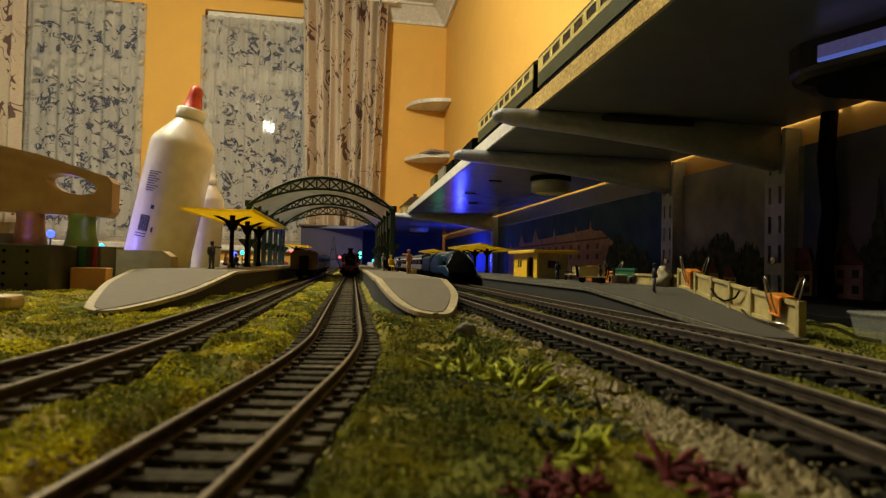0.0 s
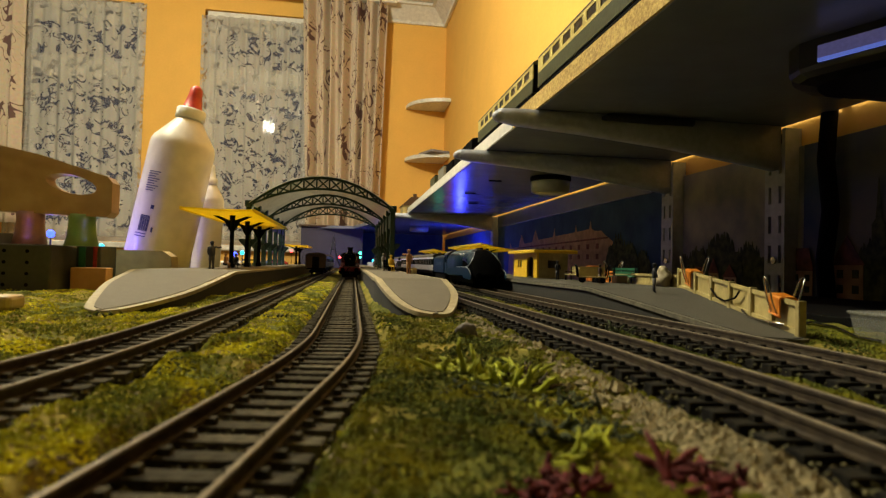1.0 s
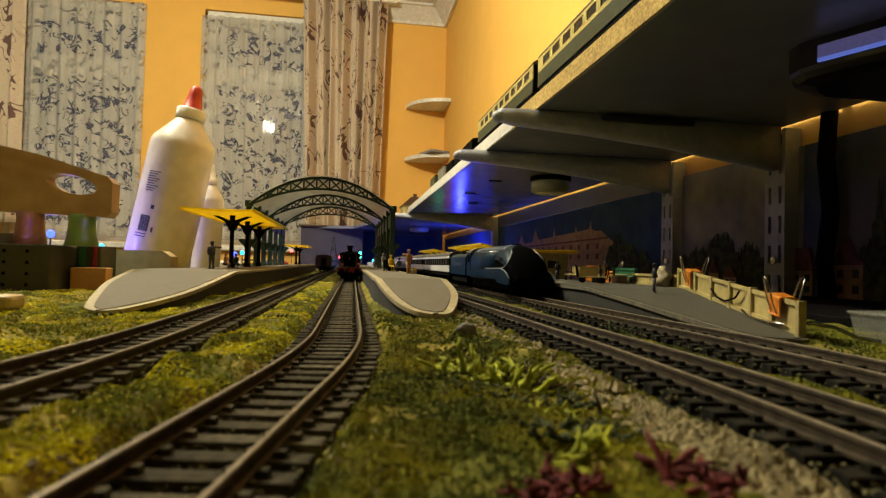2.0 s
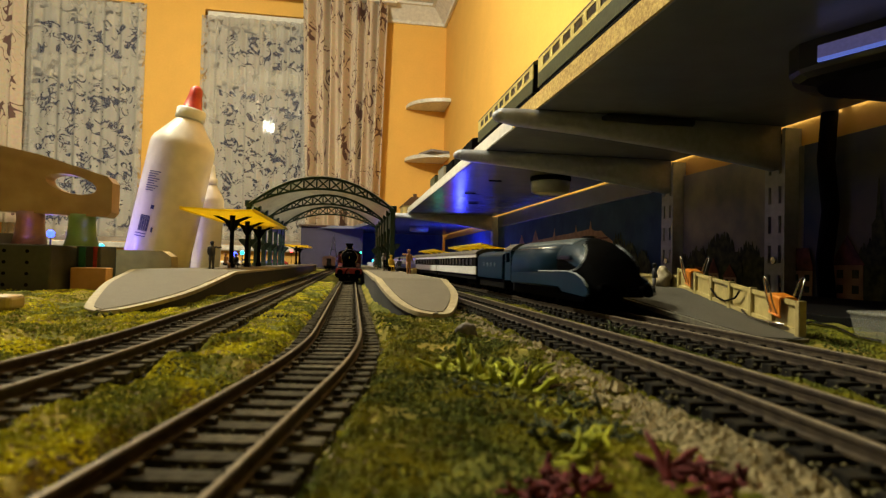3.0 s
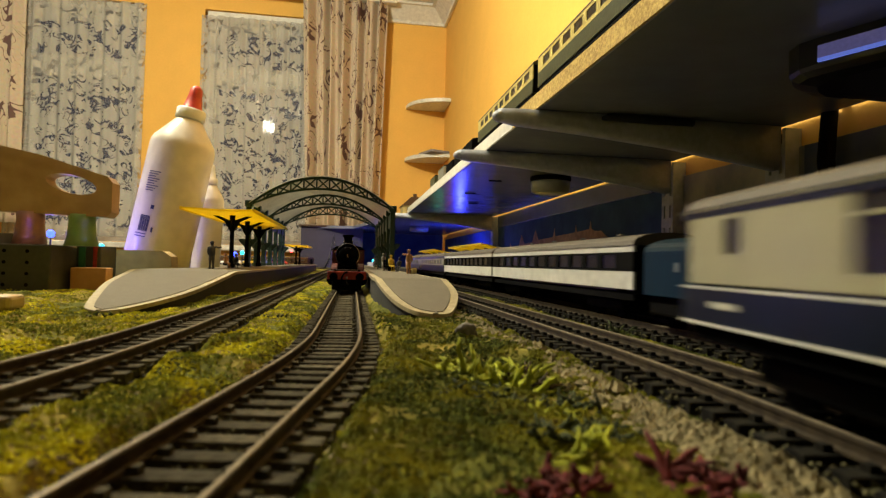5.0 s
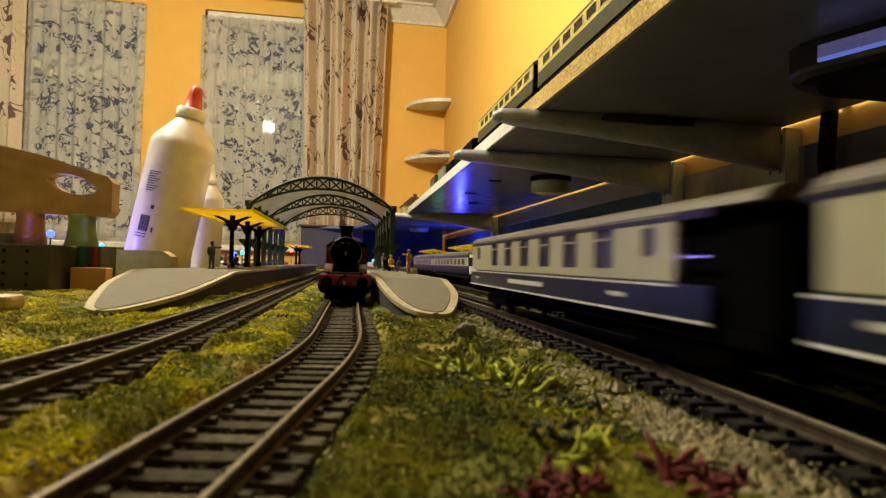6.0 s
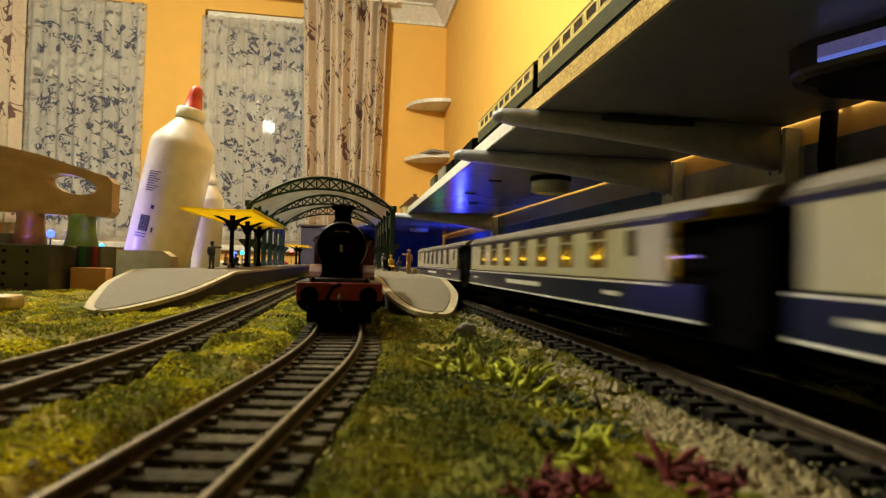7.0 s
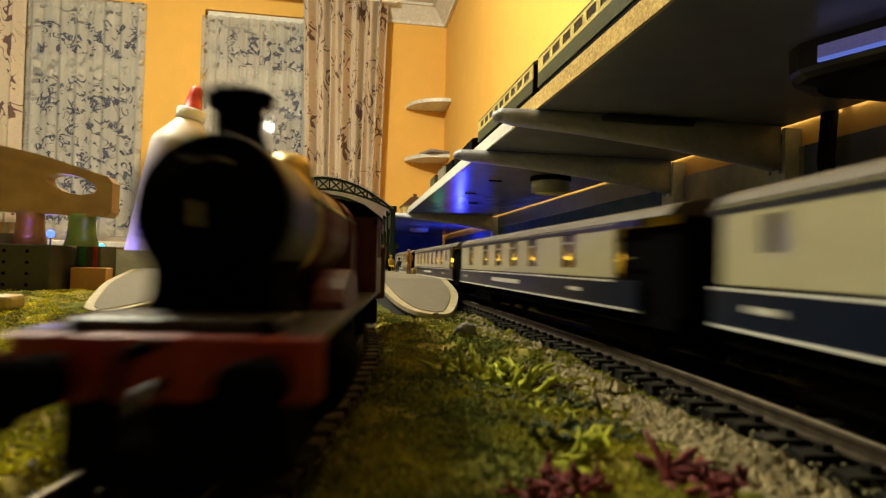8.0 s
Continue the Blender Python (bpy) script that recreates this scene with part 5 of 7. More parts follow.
def shed():
    t = thing("station_roof", "dark green lattice arched station roof with side columns", "station roof", pose(0, 0, 0.0185))
    x0, x1, z0, rise, dep = -0.137, 0.0635, 0.086, 0.042, 0.0155
    cx, hw = (x0 + x1) / 2, (x1 - x0) / 2

    def top(u):
        return z0 + rise * (1 - u * u) + 0.001

    def low(u):
        return z0 + (rise - dep) * (1 - u * u) * 1.02

    us = [-1 + 2 * i / 24 for i in range(25)]
    for y in (0.85, 1.07, 1.30):
        a = thing_part("arch", t)
        s = Shape()
        s.loft([[(cx + hw * u, y - 0.0018, top(u) - 0.0018), (cx + hw * u, y + 0.0018, top(u) - 0.0018), (cx + hw * u, y + 0.0018, top(u) + 0.0018), (cx + hw * u, y - 0.0018, top(u) + 0.0018)] for u in us], smooth=False)
        part("top_chord", s, DKGREEN, a)
        s = Shape()
        s.loft([[(cx + hw * u, y - 0.0016, low(u) - 0.0014), (cx + hw * u, y + 0.0016, low(u) - 0.0014), (cx + hw * u, y + 0.0016, low(u) + 0.0014), (cx + hw * u, y - 0.0016, low(u) + 0.0014)] for u in us], smooth=False)
        part("bottom_chord", s, DKGREEN, a)
        n = 9
        ks = [-0.80 + 1.60 * i / n for i in range(n + 1)]
        s = Shape()
        for k in ks:
            bar(s, (cx + hw * k, y, low(k)), (cx + hw * k, y, top(k)), 0.0014)
        part("lattice_posts", s, DKGREEN, a)
        s = Shape()
        for k, m in zip(ks, ks[1:]):
            bar(s, (cx + hw * k, y, low(k)), (cx + hw * m, y, top(m)), 0.0012)
            bar(s, (cx + hw * k, y, top(k)), (cx + hw * m, y, low(m)), 0.0012)
        part("lattice_braces", s, DKGREEN, a)
    g = Shape()
    secs = []
    for u in us:
        secs.append([(cx + hw * u, 0.845, top(u) + 0.0016), (cx + hw * u, 1.31, top(u) + 0.0016), (cx + hw * u, 1.31, top(u) + 0.0026), (cx + hw * u, 0.845, top(u) + 0.0026)])
    part("roof_glazing", g.loft(secs), ROOFGLAZE, t, "thin milky translucent roof sheet")
    for x in (x0, x1):
        for y in (0.852, 0.93, 1.01, 1.09, 1.17, 1.25, 1.30):
            s = Shape().box(x - 0.0035, x + 0.0035, y - 0.004, y + 0.004, 0, z0 + 0.004, 0.0006)
            s.box(x - 0.0048, x + 0.0048, y - 0.0055, y + 0.0055, 0.0, 0.006, 0.0006)
            s.box(x - 0.0050, x + 0.0050, y - 0.0060, y + 0.0060, z0 - 0.002, z0 + 0.007, 0.0006)
            s.prism([(x - 0.012, 0.036), (x - 0.003, 0.026), (x + 0.003, 0.026), (x + 0.012, 0.036), (x + 0.012, 0.039), (x - 0.012, 0.039)], "y", y - 0.0015, y + 0.0015)
            part("column", s, DKGREEN, t)
        part("side_girder", Shape().box(x - 0.0016, x + 0.0016, 0.858, 1.295, z0 - 0.022, z0 - 0.003), DKGREEN, t)
    return t


def thing_part(name, parent):
    ob = new(name)
    ob.empty_display_size = 0.01
    ob.parent = parent
    return ob


ROOFGLAZE = mat("milky_roof_sheet", (0.72, 0.72, 0.66), rough=0.4, bump=0.0, alpha=0.55)
shed()


def canopy(label, x0, x1, y0, y1, base, za, zb, posts, px):
    """A flat plastic sheet roof from height za at x0 to zb at x1, with turned-down edges."""
    c = thing("platform_canopy", label, "canopy", pose(px, 0, base), group="yellow platform canopies")
    za, zb = za - base, zb - base
    zc = (za + zb) / 2 - 0.0012
    xa, xb = x0 - px, x1 - px
    xm = (xa + xb) / 2
    part("roof", Shape().prism([(xa, za), (xm, zc), (xb, zb), (xb, zb + 0.0018), (xm, zc + 0.0020), (xa, za + 0.0018)], "y", y0, y1), YELLOWSHEET, c, "thin yellow plastic roof sheet")
    for x, z in ((xa - 0.0006, za), (xb + 0.0006, zb)):
        part("fascia", Shape().box(x - 0.0006, x + 0.0006, y0, y1, z - 0.0012, z + 0.0022), YELLOWSHEET, c)
    for y in posts:
        h = zc + 0.0002
        p = part("post", Shape().lathe([(0.0036, 0.0), (0.0036, 0.004), (0.0024, 0.006), (0.0022, h * 0.7), (0.0030, h)], y=y, n=10), BLACK, c, "dark cast column")
        s = Shape()
        for sx in (-1, 1):
            s.prism([(sx * 0.001, h * 0.66), (sx * 0.008, h * 0.88), (sx * 0.020, h - 0.0008), (sx * 0.014, h - 0.0008), (sx * 0.005, h * 0.92), (sx * 0.001, h * 0.9)], "y", y - 0.0012, y + 0.0012)
        part("brace", s, BLACK, p)
    return c


canopy("flat yellow plastic platform canopy on dark columns", -0.160, -0.0925, 0.60, 0.92, 0.0199, 0.0770, 0.0765, (0.655, 0.75, 0.85), -0.122)
canopy("flat yellow plastic platform canopy on dark columns", -0.150, -0.095, 1.42, 1.62, 0.0199, 0.066, 0.064, (1.46, 1.56), -0.122)
canopy("yellow plastic canopy on the platform beneath the shelf", 0.200, 0.250, 0.87, 1.16, 0.0169, 0.0610, 0.0525, (0.91, 1.00, 1.10), 0.219)
canopy("yellow plastic canopy on the platform beneath the shelf", 0.200, 0.250, 1.36, 1.65, 0.0169, 0.0625, 0.0545, (1.40, 1.50, 1.60), 0.219)


def hut():
    h = thing("platform_hut", "small yellow flat-roofed platform hut with arched doorway", "hut", pose(0.199, 0.600, 0.0169))
    w, d, z = 0.034, 0.088, 0.0265
    # track side wall with an arched doorway and small windows
    s = Shape()
    s.box(0, 0.002, 0, 0.012, 0, z)
    s.box(0, 0.002, 0.036, 0.056, 0, z)
    s.box(0, 0.002, 0.056, 0.072, 0, 0.011).box(0, 0.002, 0.056, 0.072, 0.019, z).box(0, 0.002, 0.0625, 0.0655, 0.011, 0.019).box(0, 0.002, 0.072, d, 0, z)
    arch = [(0.012, z), (0.012, 0.017)] + [(0.024 - 0.012 * math.cos(math.pi * i / 10), 0.017 + 0.006 * math.sin(math.pi * i / 10)) for i in range(1, 10)] + [(0.036, 0.017), (0.036, z)]
    s.prism(arch, "x", 0, 0.002)
    part("front_wall", s, YELLOW, h)
    s = Shape().box(0.0021, w, 0, 0.002, 0, 0.011).box(0.0021, w, 0, 0.002, 0.019, z).box(0.0021, 0.012, 0, 0.002, 0.011, 0.019).box(0.022, w, 0, 0.002, 0.011, 0.019)
    part("end_wall", s, CREAM, h, "dull cream end wall with a window")
    part("back_wall", Shape().box(w - 0.002, w, 0.0021, d, 0, z), CREAM, h)
    part("end_wall", Shape().box(0.0021, w - 0.0021, d - 0.002, d, 0, z), CREAM, h)
    part("door", Shape().box(0.006, 0.007, 0.010, 0.038, 0, 0.024), BROWN, h, "brown recessed door")
    part("window_pane", Shape().box(0.0008, 0.0011, 0.056, 0.072, 0.011, 0.019), COACHGLASS, h)
    part("window_pane", Shape().box(0.012, 0.022, 0.0008, 0.0011, 0.011, 0.019), COACHGLASS, h)
    r = part("roof", Shape().box(-0.006, w + 0.008, -0.008, d + 0.006, z, z + 0.0035, 0.0005), YELLOW, h, "overhanging yellow flat roof")
    part("roof_covering", Shape().box(-0.005, w + 0.007, -0.007, d + 0.005, z + 0.0036, z + 0.0044), PLATTOP, r)
    return h


hut()


def figure(label, at, material, h=0.0225, sit=False, arm=0.0, lean=0.0, second=None):
    """A painted 4 mm scale figure, one mesh."""
    s = Shape()
    k = h / 0.0225
    if sit:
        for sx in (-1, 1):
            s.tube([(sx * 0.0013 * k, -0.0058 * k, 0.0003), (sx * 0.0013 * k, -0.0052 * k, 0.006 * k), (sx * 0.0012 * k, 0, 0.0066 * k)], [0.0009 * k, 0.001 * k, 0.0013 * k], 8)
        z0 = 0.0062
    else:
        for sx in (-1, 1):
            s.tube([(sx * 0.0013 * k, -0.0012 * k, 0.0002), (sx * 0.0013 * k, 0, 0.0008 * k), (sx * 0.0012 * k, 0, 0.006 * k), (sx * 0.0010 * k, 0, 0.0108 * k)], [0.0011 * k, 0.0008 * k, 0.0011 * k, 0.0014 * k], 8)
        z0 = 0.0104
    s.lathe([(0.0017 * k, z0 * k), (0.0021 * k, (z0 + 0.002) * k), (0.0022 * k, (z0 + 0.006) * k), (0.0018 * k, (z0 + 0.0078) * k), (0.0007 * k, (z0 + 0.0086) * k)], n=12, sx=1.25, sy=0.8)
    for sx in (-1, 1):
        up = arm if sx < 0 else 0
        s.tube([(sx * 0.0025 * k, 0, (z0 + 0.0075) * k), (sx * (0.0031 + 0.002 * up) * k, -0.0008 * k, (z0 + 0.0042 + 0.003 * up) * k), (sx * (0.0028 + 0.0045 * up) * k, -0.002 * k, (z0 + 0.0012 + 0.0065 * up) * k)], [0.0009 * k, 0.0008 * k, 0.0006 * k], 8)
    s.ball(0, -0.0001, (z0 + 0.0103) * k, 0.0016 * k, 0.9, 1, 1.15)
    s.lathe([(0.0018 * k, (z0 + 0.0110) * k), (0.0016 * k, (z0 + 0.0119) * k), (0.0006 * k, (z0 + 0.0124) * k)], n=10)
    return solo("figurine", s, material, label, "figurine", "miniature figures", at=at)


ZM, ZL, ZR = 0.0196, 0.0200, 0.0170
figure("tan painted standing miniature figure on the platform", pose(0.0575, 0.555, ZM, 0, 0, 20), SKIN, arm=1.0)
figure("yellow-coated seated miniature figure", pose(0.0485, 0.66, ZM, 0, 0, 20), FIGYEL, sit=True)
figure("dark crouching miniature figure", pose(0.056, 0.64, ZM, 0, 0, -30), FIGDARK, h=0.019, sit=True)
figure("grey-coated miniature figure by the column", pose(0.044, 0.73, ZM, 0, 0, 40), FIGGREY, h=0.021)
figure("grey-coated miniature figure on the platform", pose(0.036, 0.80, ZM, 0, 0, 80), FIGGREY, h=0.019, sit=True)
figure("dark miniature figure raising an arm", pose(-0.1245, 0.575, ZL, 0, 0, 190), FIGDARK, h=0.0250, arm=1.0)
figure("tan seated miniature figure under the canopy", pose(-0.116, 0.595, ZL, 0, 0, 60), SKIN, h=0.018, sit=True)
figure("dark miniature figure under the canopy", pose(-0.112, 0.625, ZL, 0, 0, 20), FIGDARK, h=0.018, sit=True)
figure("dark painted miniature figure near the ramp", pose(0.1915, 0.345, ramp_z(0.345) + 0.0009, 0, 0, 70), FIGDARK, h=0.0180)
figure("brown painted miniature figure on the platform", pose(0.200, 0.445, ZR, 0, 0, 40), BROWN, h=0.015)
figure("dark miniature figure beside the hut", pose(0.207, 0.560, ZR, 0, 0, 10), FIGDARK, h=0.018)


def bench(label, at, material):
    b = thing("platform_bench", label, "bench", at, group="platform benches")
    for z in (0.0045, 0.0075, 0.0105):
        part("back_slat", Shape().box(-0.012, 0.012, 0.003, 0.0038, z, z + 0.0022), material, b)
    part("seat", Shape().box(-0.012, 0.012, -0.004, 0.003, 0.0048, 0.0058, 0.0003), material, b)
    for x in (-0.0105, 0.0105):
        s = Shape().box(x - 0.0006, x + 0.0006, -0.004, -0.003, 0, 0.0048).box(x - 0.0006, x + 0.0006, 0.0024, 0.003, 0, 0.013).box(x - 0.0006, x + 0.0006, -0.004, 0.0024, 0.0075, 0.0083)
        part("end_frame", s, BLACK, b)
    return b


bench("cream slatted platform bench with black ends", pose(0.212, 0.525, ZR, 0, 0, -75), CREAM)
bench("green slatted platform bench", pose(0.232, 0.47, ZR, 0, 0, -60), GREENPAINT)


def trolley(at):
    t = thing("luggage_trolley", "cream platform luggage trolley with black hooped ends", "trolley", at)
    part("deck", Shape().box(-0.011, 0.011, -0.005, 0.005, 0.0042, 0.0052, 0.0003), CREAM, t)
    part("side_board", Shape().box(-0.010, 0.010, 0.0040, 0.0048, 0.0053, 0.0130), CREAM, t)
    for sx in (-1, 1):
        x = sx * 0.0112
        pts = [(x, -0.0045, 0.0046), (x + sx * 0.0010, -0.0045, 0.0120), (x + sx * 0.0022, -0.0030, 0.0142), (x + sx * 0.0022, 0.0030, 0.0142), (x + sx * 0.0010, 0.0045, 0.0120), (x, 0.0045, 0.0046)]
        part("end_hoop", Shape().tube(pts, 0.0006, 6), BLACK, t, "black wire end hoop")
        for y in (-0.0046, 0.0046):
            part("wheel", Shape().lathe([(0.0016, -0.0005), (0.0021, -0.0003), (0.0021, 0.0003), (0.0016, 0.0005)], x=sx * 0.0080, y=y, z=0.0021, n=12, axis="y"), BLACK, t)
    return t


trolley(pose(0.1945, 0.447, ZR, 0, 0, -16))
bench("dark green platform bench by the columns", pose(0.047, 0.69, ZM, 0, 0, 80), BLACK)
# The orange block stands for a binder clip's body; the others are luggage.
for x, y, w, d, h, m, l in ((0.219, 0.500, 0.011, 0.008, 0.014, ORANGE, "orange-brown crate"), (0.222, 0.455, 0.012, 0.006, 0.006, BROWN, "brown suitcase"), (0.205, 0.46, 0.006, 0.008, 0.007, BLACK, "black trunk"), (0.0605, 0.535, 0.004, 0.003, 0.005, CREAM, "small cream bag"), (0.052, 0.70, 0.008, 0.005, 0.009, BLACK, "black trunk")):
    s = Shape().box(-w / 2, w / 2, -d / 2, d / 2, 0, h, 0.0006).box(-w / 2 - 0.0003, w / 2 + 0.0003, -d * 0.3, -d * 0.2, 0, h + 0.0003).box(-w / 2 - 0.0003, w / 2 + 0.0003, d * 0.2, d * 0.3, 0, h + 0.0003)
    solo("luggage", s, m, l + " standing on the platform", "luggage", "luggage", at=pose(x, y, ZR if x > 0.1 else ZM, 0, 0, 15))


# ---- ramp fence with binder clips, jar and wires ----
def ramp_fence():
    f = thing("ramp_fence", "cream plastic panel fence along the tapering platform ramp", "fence")

    def run(name, a, b, lo, hi, o0, o1):
        """A strip along the fence from y a to y b, between two heights over the ramp."""
        secs = []
        for y in (a, b):
            x, z = fence_x(y), ramp_z(y)
            secs.append([(x + o0, y, z + lo), (x + o1, y, z + lo), (x + o1, y, z + hi), (x + o0, y, z + hi)])
        part(name, Shape().loft(secs, smooth=False), CREAM, f)

    ys = [0.2062, 0.2310, 0.2545, 0.283, 0.313, 0.345, 0.385]
    for a, b in zip(ys, ys[1:]):
        run("panel", a, b, -0.002, 0.0132, 0.0002, 0.0013)
        run("top_rail", a, b, 0.0118, 0.0138, -0.0011, 0.0001)
        run("bottom_rail", a, b, 0.0006, 0.0026, -0.0011, 0.0001)
    for y in ys:
        x, z = fence_x(y), ramp_z(y)
        part("fence_post", Shape().box(x - 0.0019, x + 0.0016, y - 0.0011, y + 0.0011, z - 0.003, z + 0.0144, 0.0003), CREAM, f)
    ys2 = [0.395, 0.437, 0.478, 0.52]
    for a, b in zip(ys2, ys2[1:]):
        part("panel", Shape().box(0.2392, 0.2404, a, b - 0.001, 0.0162, 0.0255), CREAM, f)
        part("top_rail", Shape().box(0.2378, 0.2391, a, b - 0.001, 0.0236, 0.0255), CREAM, f)
        part("bottom_rail", Shape().box(0.2378, 0.2391, a, b - 0.001, 0.0166, 0.0186), CREAM, f)


ramp_fence()


def clip(label, at, size=0.68):
    c = thing("binder_clip", label, "binder clip", at, group="binder clips")
    s = Shape().prism([(-0.0055, 0.0), (-0.0045, -0.011), (-0.0038, -0.011), (-0.0042, 0.0), (0.0042, 0.0), (0.0038, -0.011), (0.0045, -0.011), (0.0055, 0.0), (0.004, 0.0012), (-0.004, 0.0012)], "y", -0.008, 0.008)
    part("spring_body", s, ORANGE, c, "folded orange spring steel")
    for sx in (-1, 1):
        pts = [(sx * 0.0044, -0.0045, -0.0105), (sx * 0.0075, -0.0040, -0.002), (sx * 0.0100, -0.0034, 0.008), (sx * 0.0110, -0.0020, 0.0115), (sx * 0.0112, 0.0, 0.0125), (sx * 0.0110, 0.0020, 0.0115), (sx * 0.0100, 0.0034, 0.008), (sx * 0.0075, 0.0040, -0.002), (sx * 0.0044, 0.0045, -0.0105)]
        part("wire_handle", Shape().tube(pts, 0.00055, 8), STEEL, c, "bright wire handle")
        part("rolled_lip", Shape().tube([(sx * 0.0042, -0.008, -0.0112), (sx * 0.0042, 0.008, -0.0112)], 0.0008, 8), ORANGE, c)
    for ob in c.children:
        ob.data.transform(Matrix.Scale(size, 4))
    return c


clip("orange binder clip gripping the ramp fence", pose(fence_x(0.2235) + 0.0006, 0.2235, ramp_z(0.2235) + 0.0138, 8, 0, -17.6))
clip("orange binder clip gripping the ramp fence", pose(fence_x(0.354) + 0.0006, 0.354, ramp_z(0.354) + 0.0138, 8, 0, -17.6), 0.78)
clip("orange binder clip gripping the platform fence", pose(0.2398, 0.505, 0.0256, 0, 0, 4), 0.8)
solo("white_stone", Shape().ball(0, 0, 0.005, 0.0070, 0.8, 1.2, 1.25, 3, 0.5), PLATEDGE, "pale rough plaster lump on the platform", "stone", at=pose(0.2335, 0.408, 0.0168))
def fence_wire(pts, r, material, label):
    """A wire hanging on the track side of the fence: y, height over the ramp, distance out."""
    solo("wire", Shape().tube([(fence_x(y) - o, y, ramp_z(y) + z) for y, z, o in pts], r, 8), material, label, "wire")


solo("wire", Shape().tube([(0.181, 0.2150, 0.0072), (0.190, 0.2160, 0.0085), (0.198, 0.2130, 0.0070), (0.204, 0.2080, 0.0035), (0.211, 0.2040, 0.0024)], 0.0008, 8), STEEL, "loose silver wire running from the ramp to the tub", "wire")
fence_wire([(0.310, 0.0075, 0.0024), (0.300, 0.0040, 0.0024), (0.287, 0.0035, 0.0024), (0.272, 0.0070, 0.0024), (0.266, 0.0110, 0.0024)], 0.0005, BLACK, "thin dark wire drooping along the fence")
fence_wire([(0.262, 0.0025, 0.0024), (0.252, 0.0008, 0.0030), (0.242, 0.0012, 0.0034), (0.228, 0.0022, 0.0026), (0.215, 0.0034, 0.0024)], 0.0006, STEEL, "loose silver wire lying by the ramp")
# Black slab added to stand for the shaded board behind the ramp.
solo("shade_slab", Shape().box(0.262, XR - 0.024, 0.10, 0.555, -0.002, 0.0062, 0.0008), BLACK, "matt black slab added as shade on the baseboard behind the ramp", "card")
j = thing("clear_tub", "small clear plastic tub standing on the board", "tub", pose(0.2360, 0.2070, 0.001))
s = Shape()
s.loft([[(x * k, y * k, z) for x, y in ((-0.024, -0.013), (0.024, -0.013), (0.024, 0.013), (-0.024, 0.013))] for k, z in ((0.9, 0.0), (0.96, 0.006), (1.0, 0.0112))], smooth=False)
part("tub_body", s, CLEAR, j)
part("rim", Shape().box(-0.0250, 0.0250, -0.0140, 0.0140, 0.0113, 0.0126, 0.0006), CLEAR, j)
# ---- under the shelf ----
u = thing("under_shelf_lamp", "dark rounded lamp unit with violet side panel under the shelf", "lamp", pose(0.360, 0.320, SHZ))
PLAN = [(-0.004, -0.100), (-0.054, 0.022), (-0.058, 0.036), (-0.054, 0.050), (-0.040, 0.064), (-0.022, 0.074), (0.045, 0.074), (0.068, 0.060), (0.080, 0.030), (0.086, -0.100)]
secs = [[(x * k + (1 - k) * 0.015, y * k, z) for x, y in PLAN] for k, z in ((0.80, -0.0275), (0.93, -0.0245), (0.985, -0.0210), (1.0, -0.0180), (1.0, -0.0005))]
part("housing", Shape().loft(secs, smooth=False), SHELFLAMP, u, "dark glossy housing")


def lamp_panel(z0, z1, out):
    n = Vector((-0.925, -0.379, 0)) * out
    a, b = Vector((-0.0085, -0.090, 0)) + n * 0.2, Vector((-0.0545, 0.0225, 0)) + n * 0.2
    s = Shape()
    s.prism([(q.x, q.y) for q in (a, b, b + n, a + n)], "z", z0, z1)
    return s


# Panel and edge emit a little in place of reflecting.
part("side_panel", lamp_panel(-0.0150, -0.0065, 0.0016), SHEENBAR, u, "violet side panel, low emission standing for its reflection")
part("panel_edge", lamp_panel(-0.0175, -0.0152, 0.0018), SHEENEDGE, u, "blue lower edge, emission standing for a brighter reflection")
part("lens_ring", Shape().lathe([(0.024, -0.0305), (0.027, -0.0295), (0.028, -0.0276)], x=0.015, n=32), BLACK, u, "dark round lens ring")
u = thing("puck_lamp", "round silver puck lamp under the shelf", "lamp", pose(0.348, 0.985, SHZ))
part("housing", Shape().lathe([(0.029, -0.029), (0.033, -0.027), (0.034, -0.012), (0.034, -0.0085)], n=36), LABELGREY, u)
part("mount_ring", Shape().lathe([(0.035, -0.0080), (0.036, -0.005), (0.035, -0.0005)], n=36), BLACK, u)
part("lens", Shape().lathe([(0.010, -0.0308), (0.024, -0.0300), (0.027, -0.0291)], n=32), WHITE, u)
u = thing("puck_lamp", "round puck lamp under the corner board, glowing blue", "lamp", pose(0.27, 2.25, 0.172))
part("housing", Shape().lathe([(0.030, -0.020), (0.036, -0.017), (0.037, -0.0005)], n=32), LABELGREY, u)
solo("marker_pen", Shape().tube([(0.250, 0.556, 0.1800), (0.258, 0.556, 0.1815), (0.300, 0.5565, 0.1815), (0.350, 0.557, 0.1815)], [0.002, 0.0038, 0.0042, 0.0036], 10), FIGDARK, "black marker pen lodged on the bracket", "pen")
solo("power_cable", Shape().tube([(0.462, 0.505, -0.002), (0.460, 0.507, 0.04), (0.463, 0.503, 0.09), (0.460, 0.506, 0.14), (0.463, 0.504, 0.20)], 0.0078, 10), BLACK, "thick black cable running up the wall", "cable")
for x, y in ((0.265, 1.05), (0.26, 1.25), (0.31, 1.45)):
    solo("cable_clip", Shape().box(-0.012, 0.012, -0.002, 0.002, -0.003, -0.0004, 0.0008), BLACK, "small black clip under the shelf", "cable clip", "cable clips", at=pose(x, y, SHZ, 0, 0, 0))


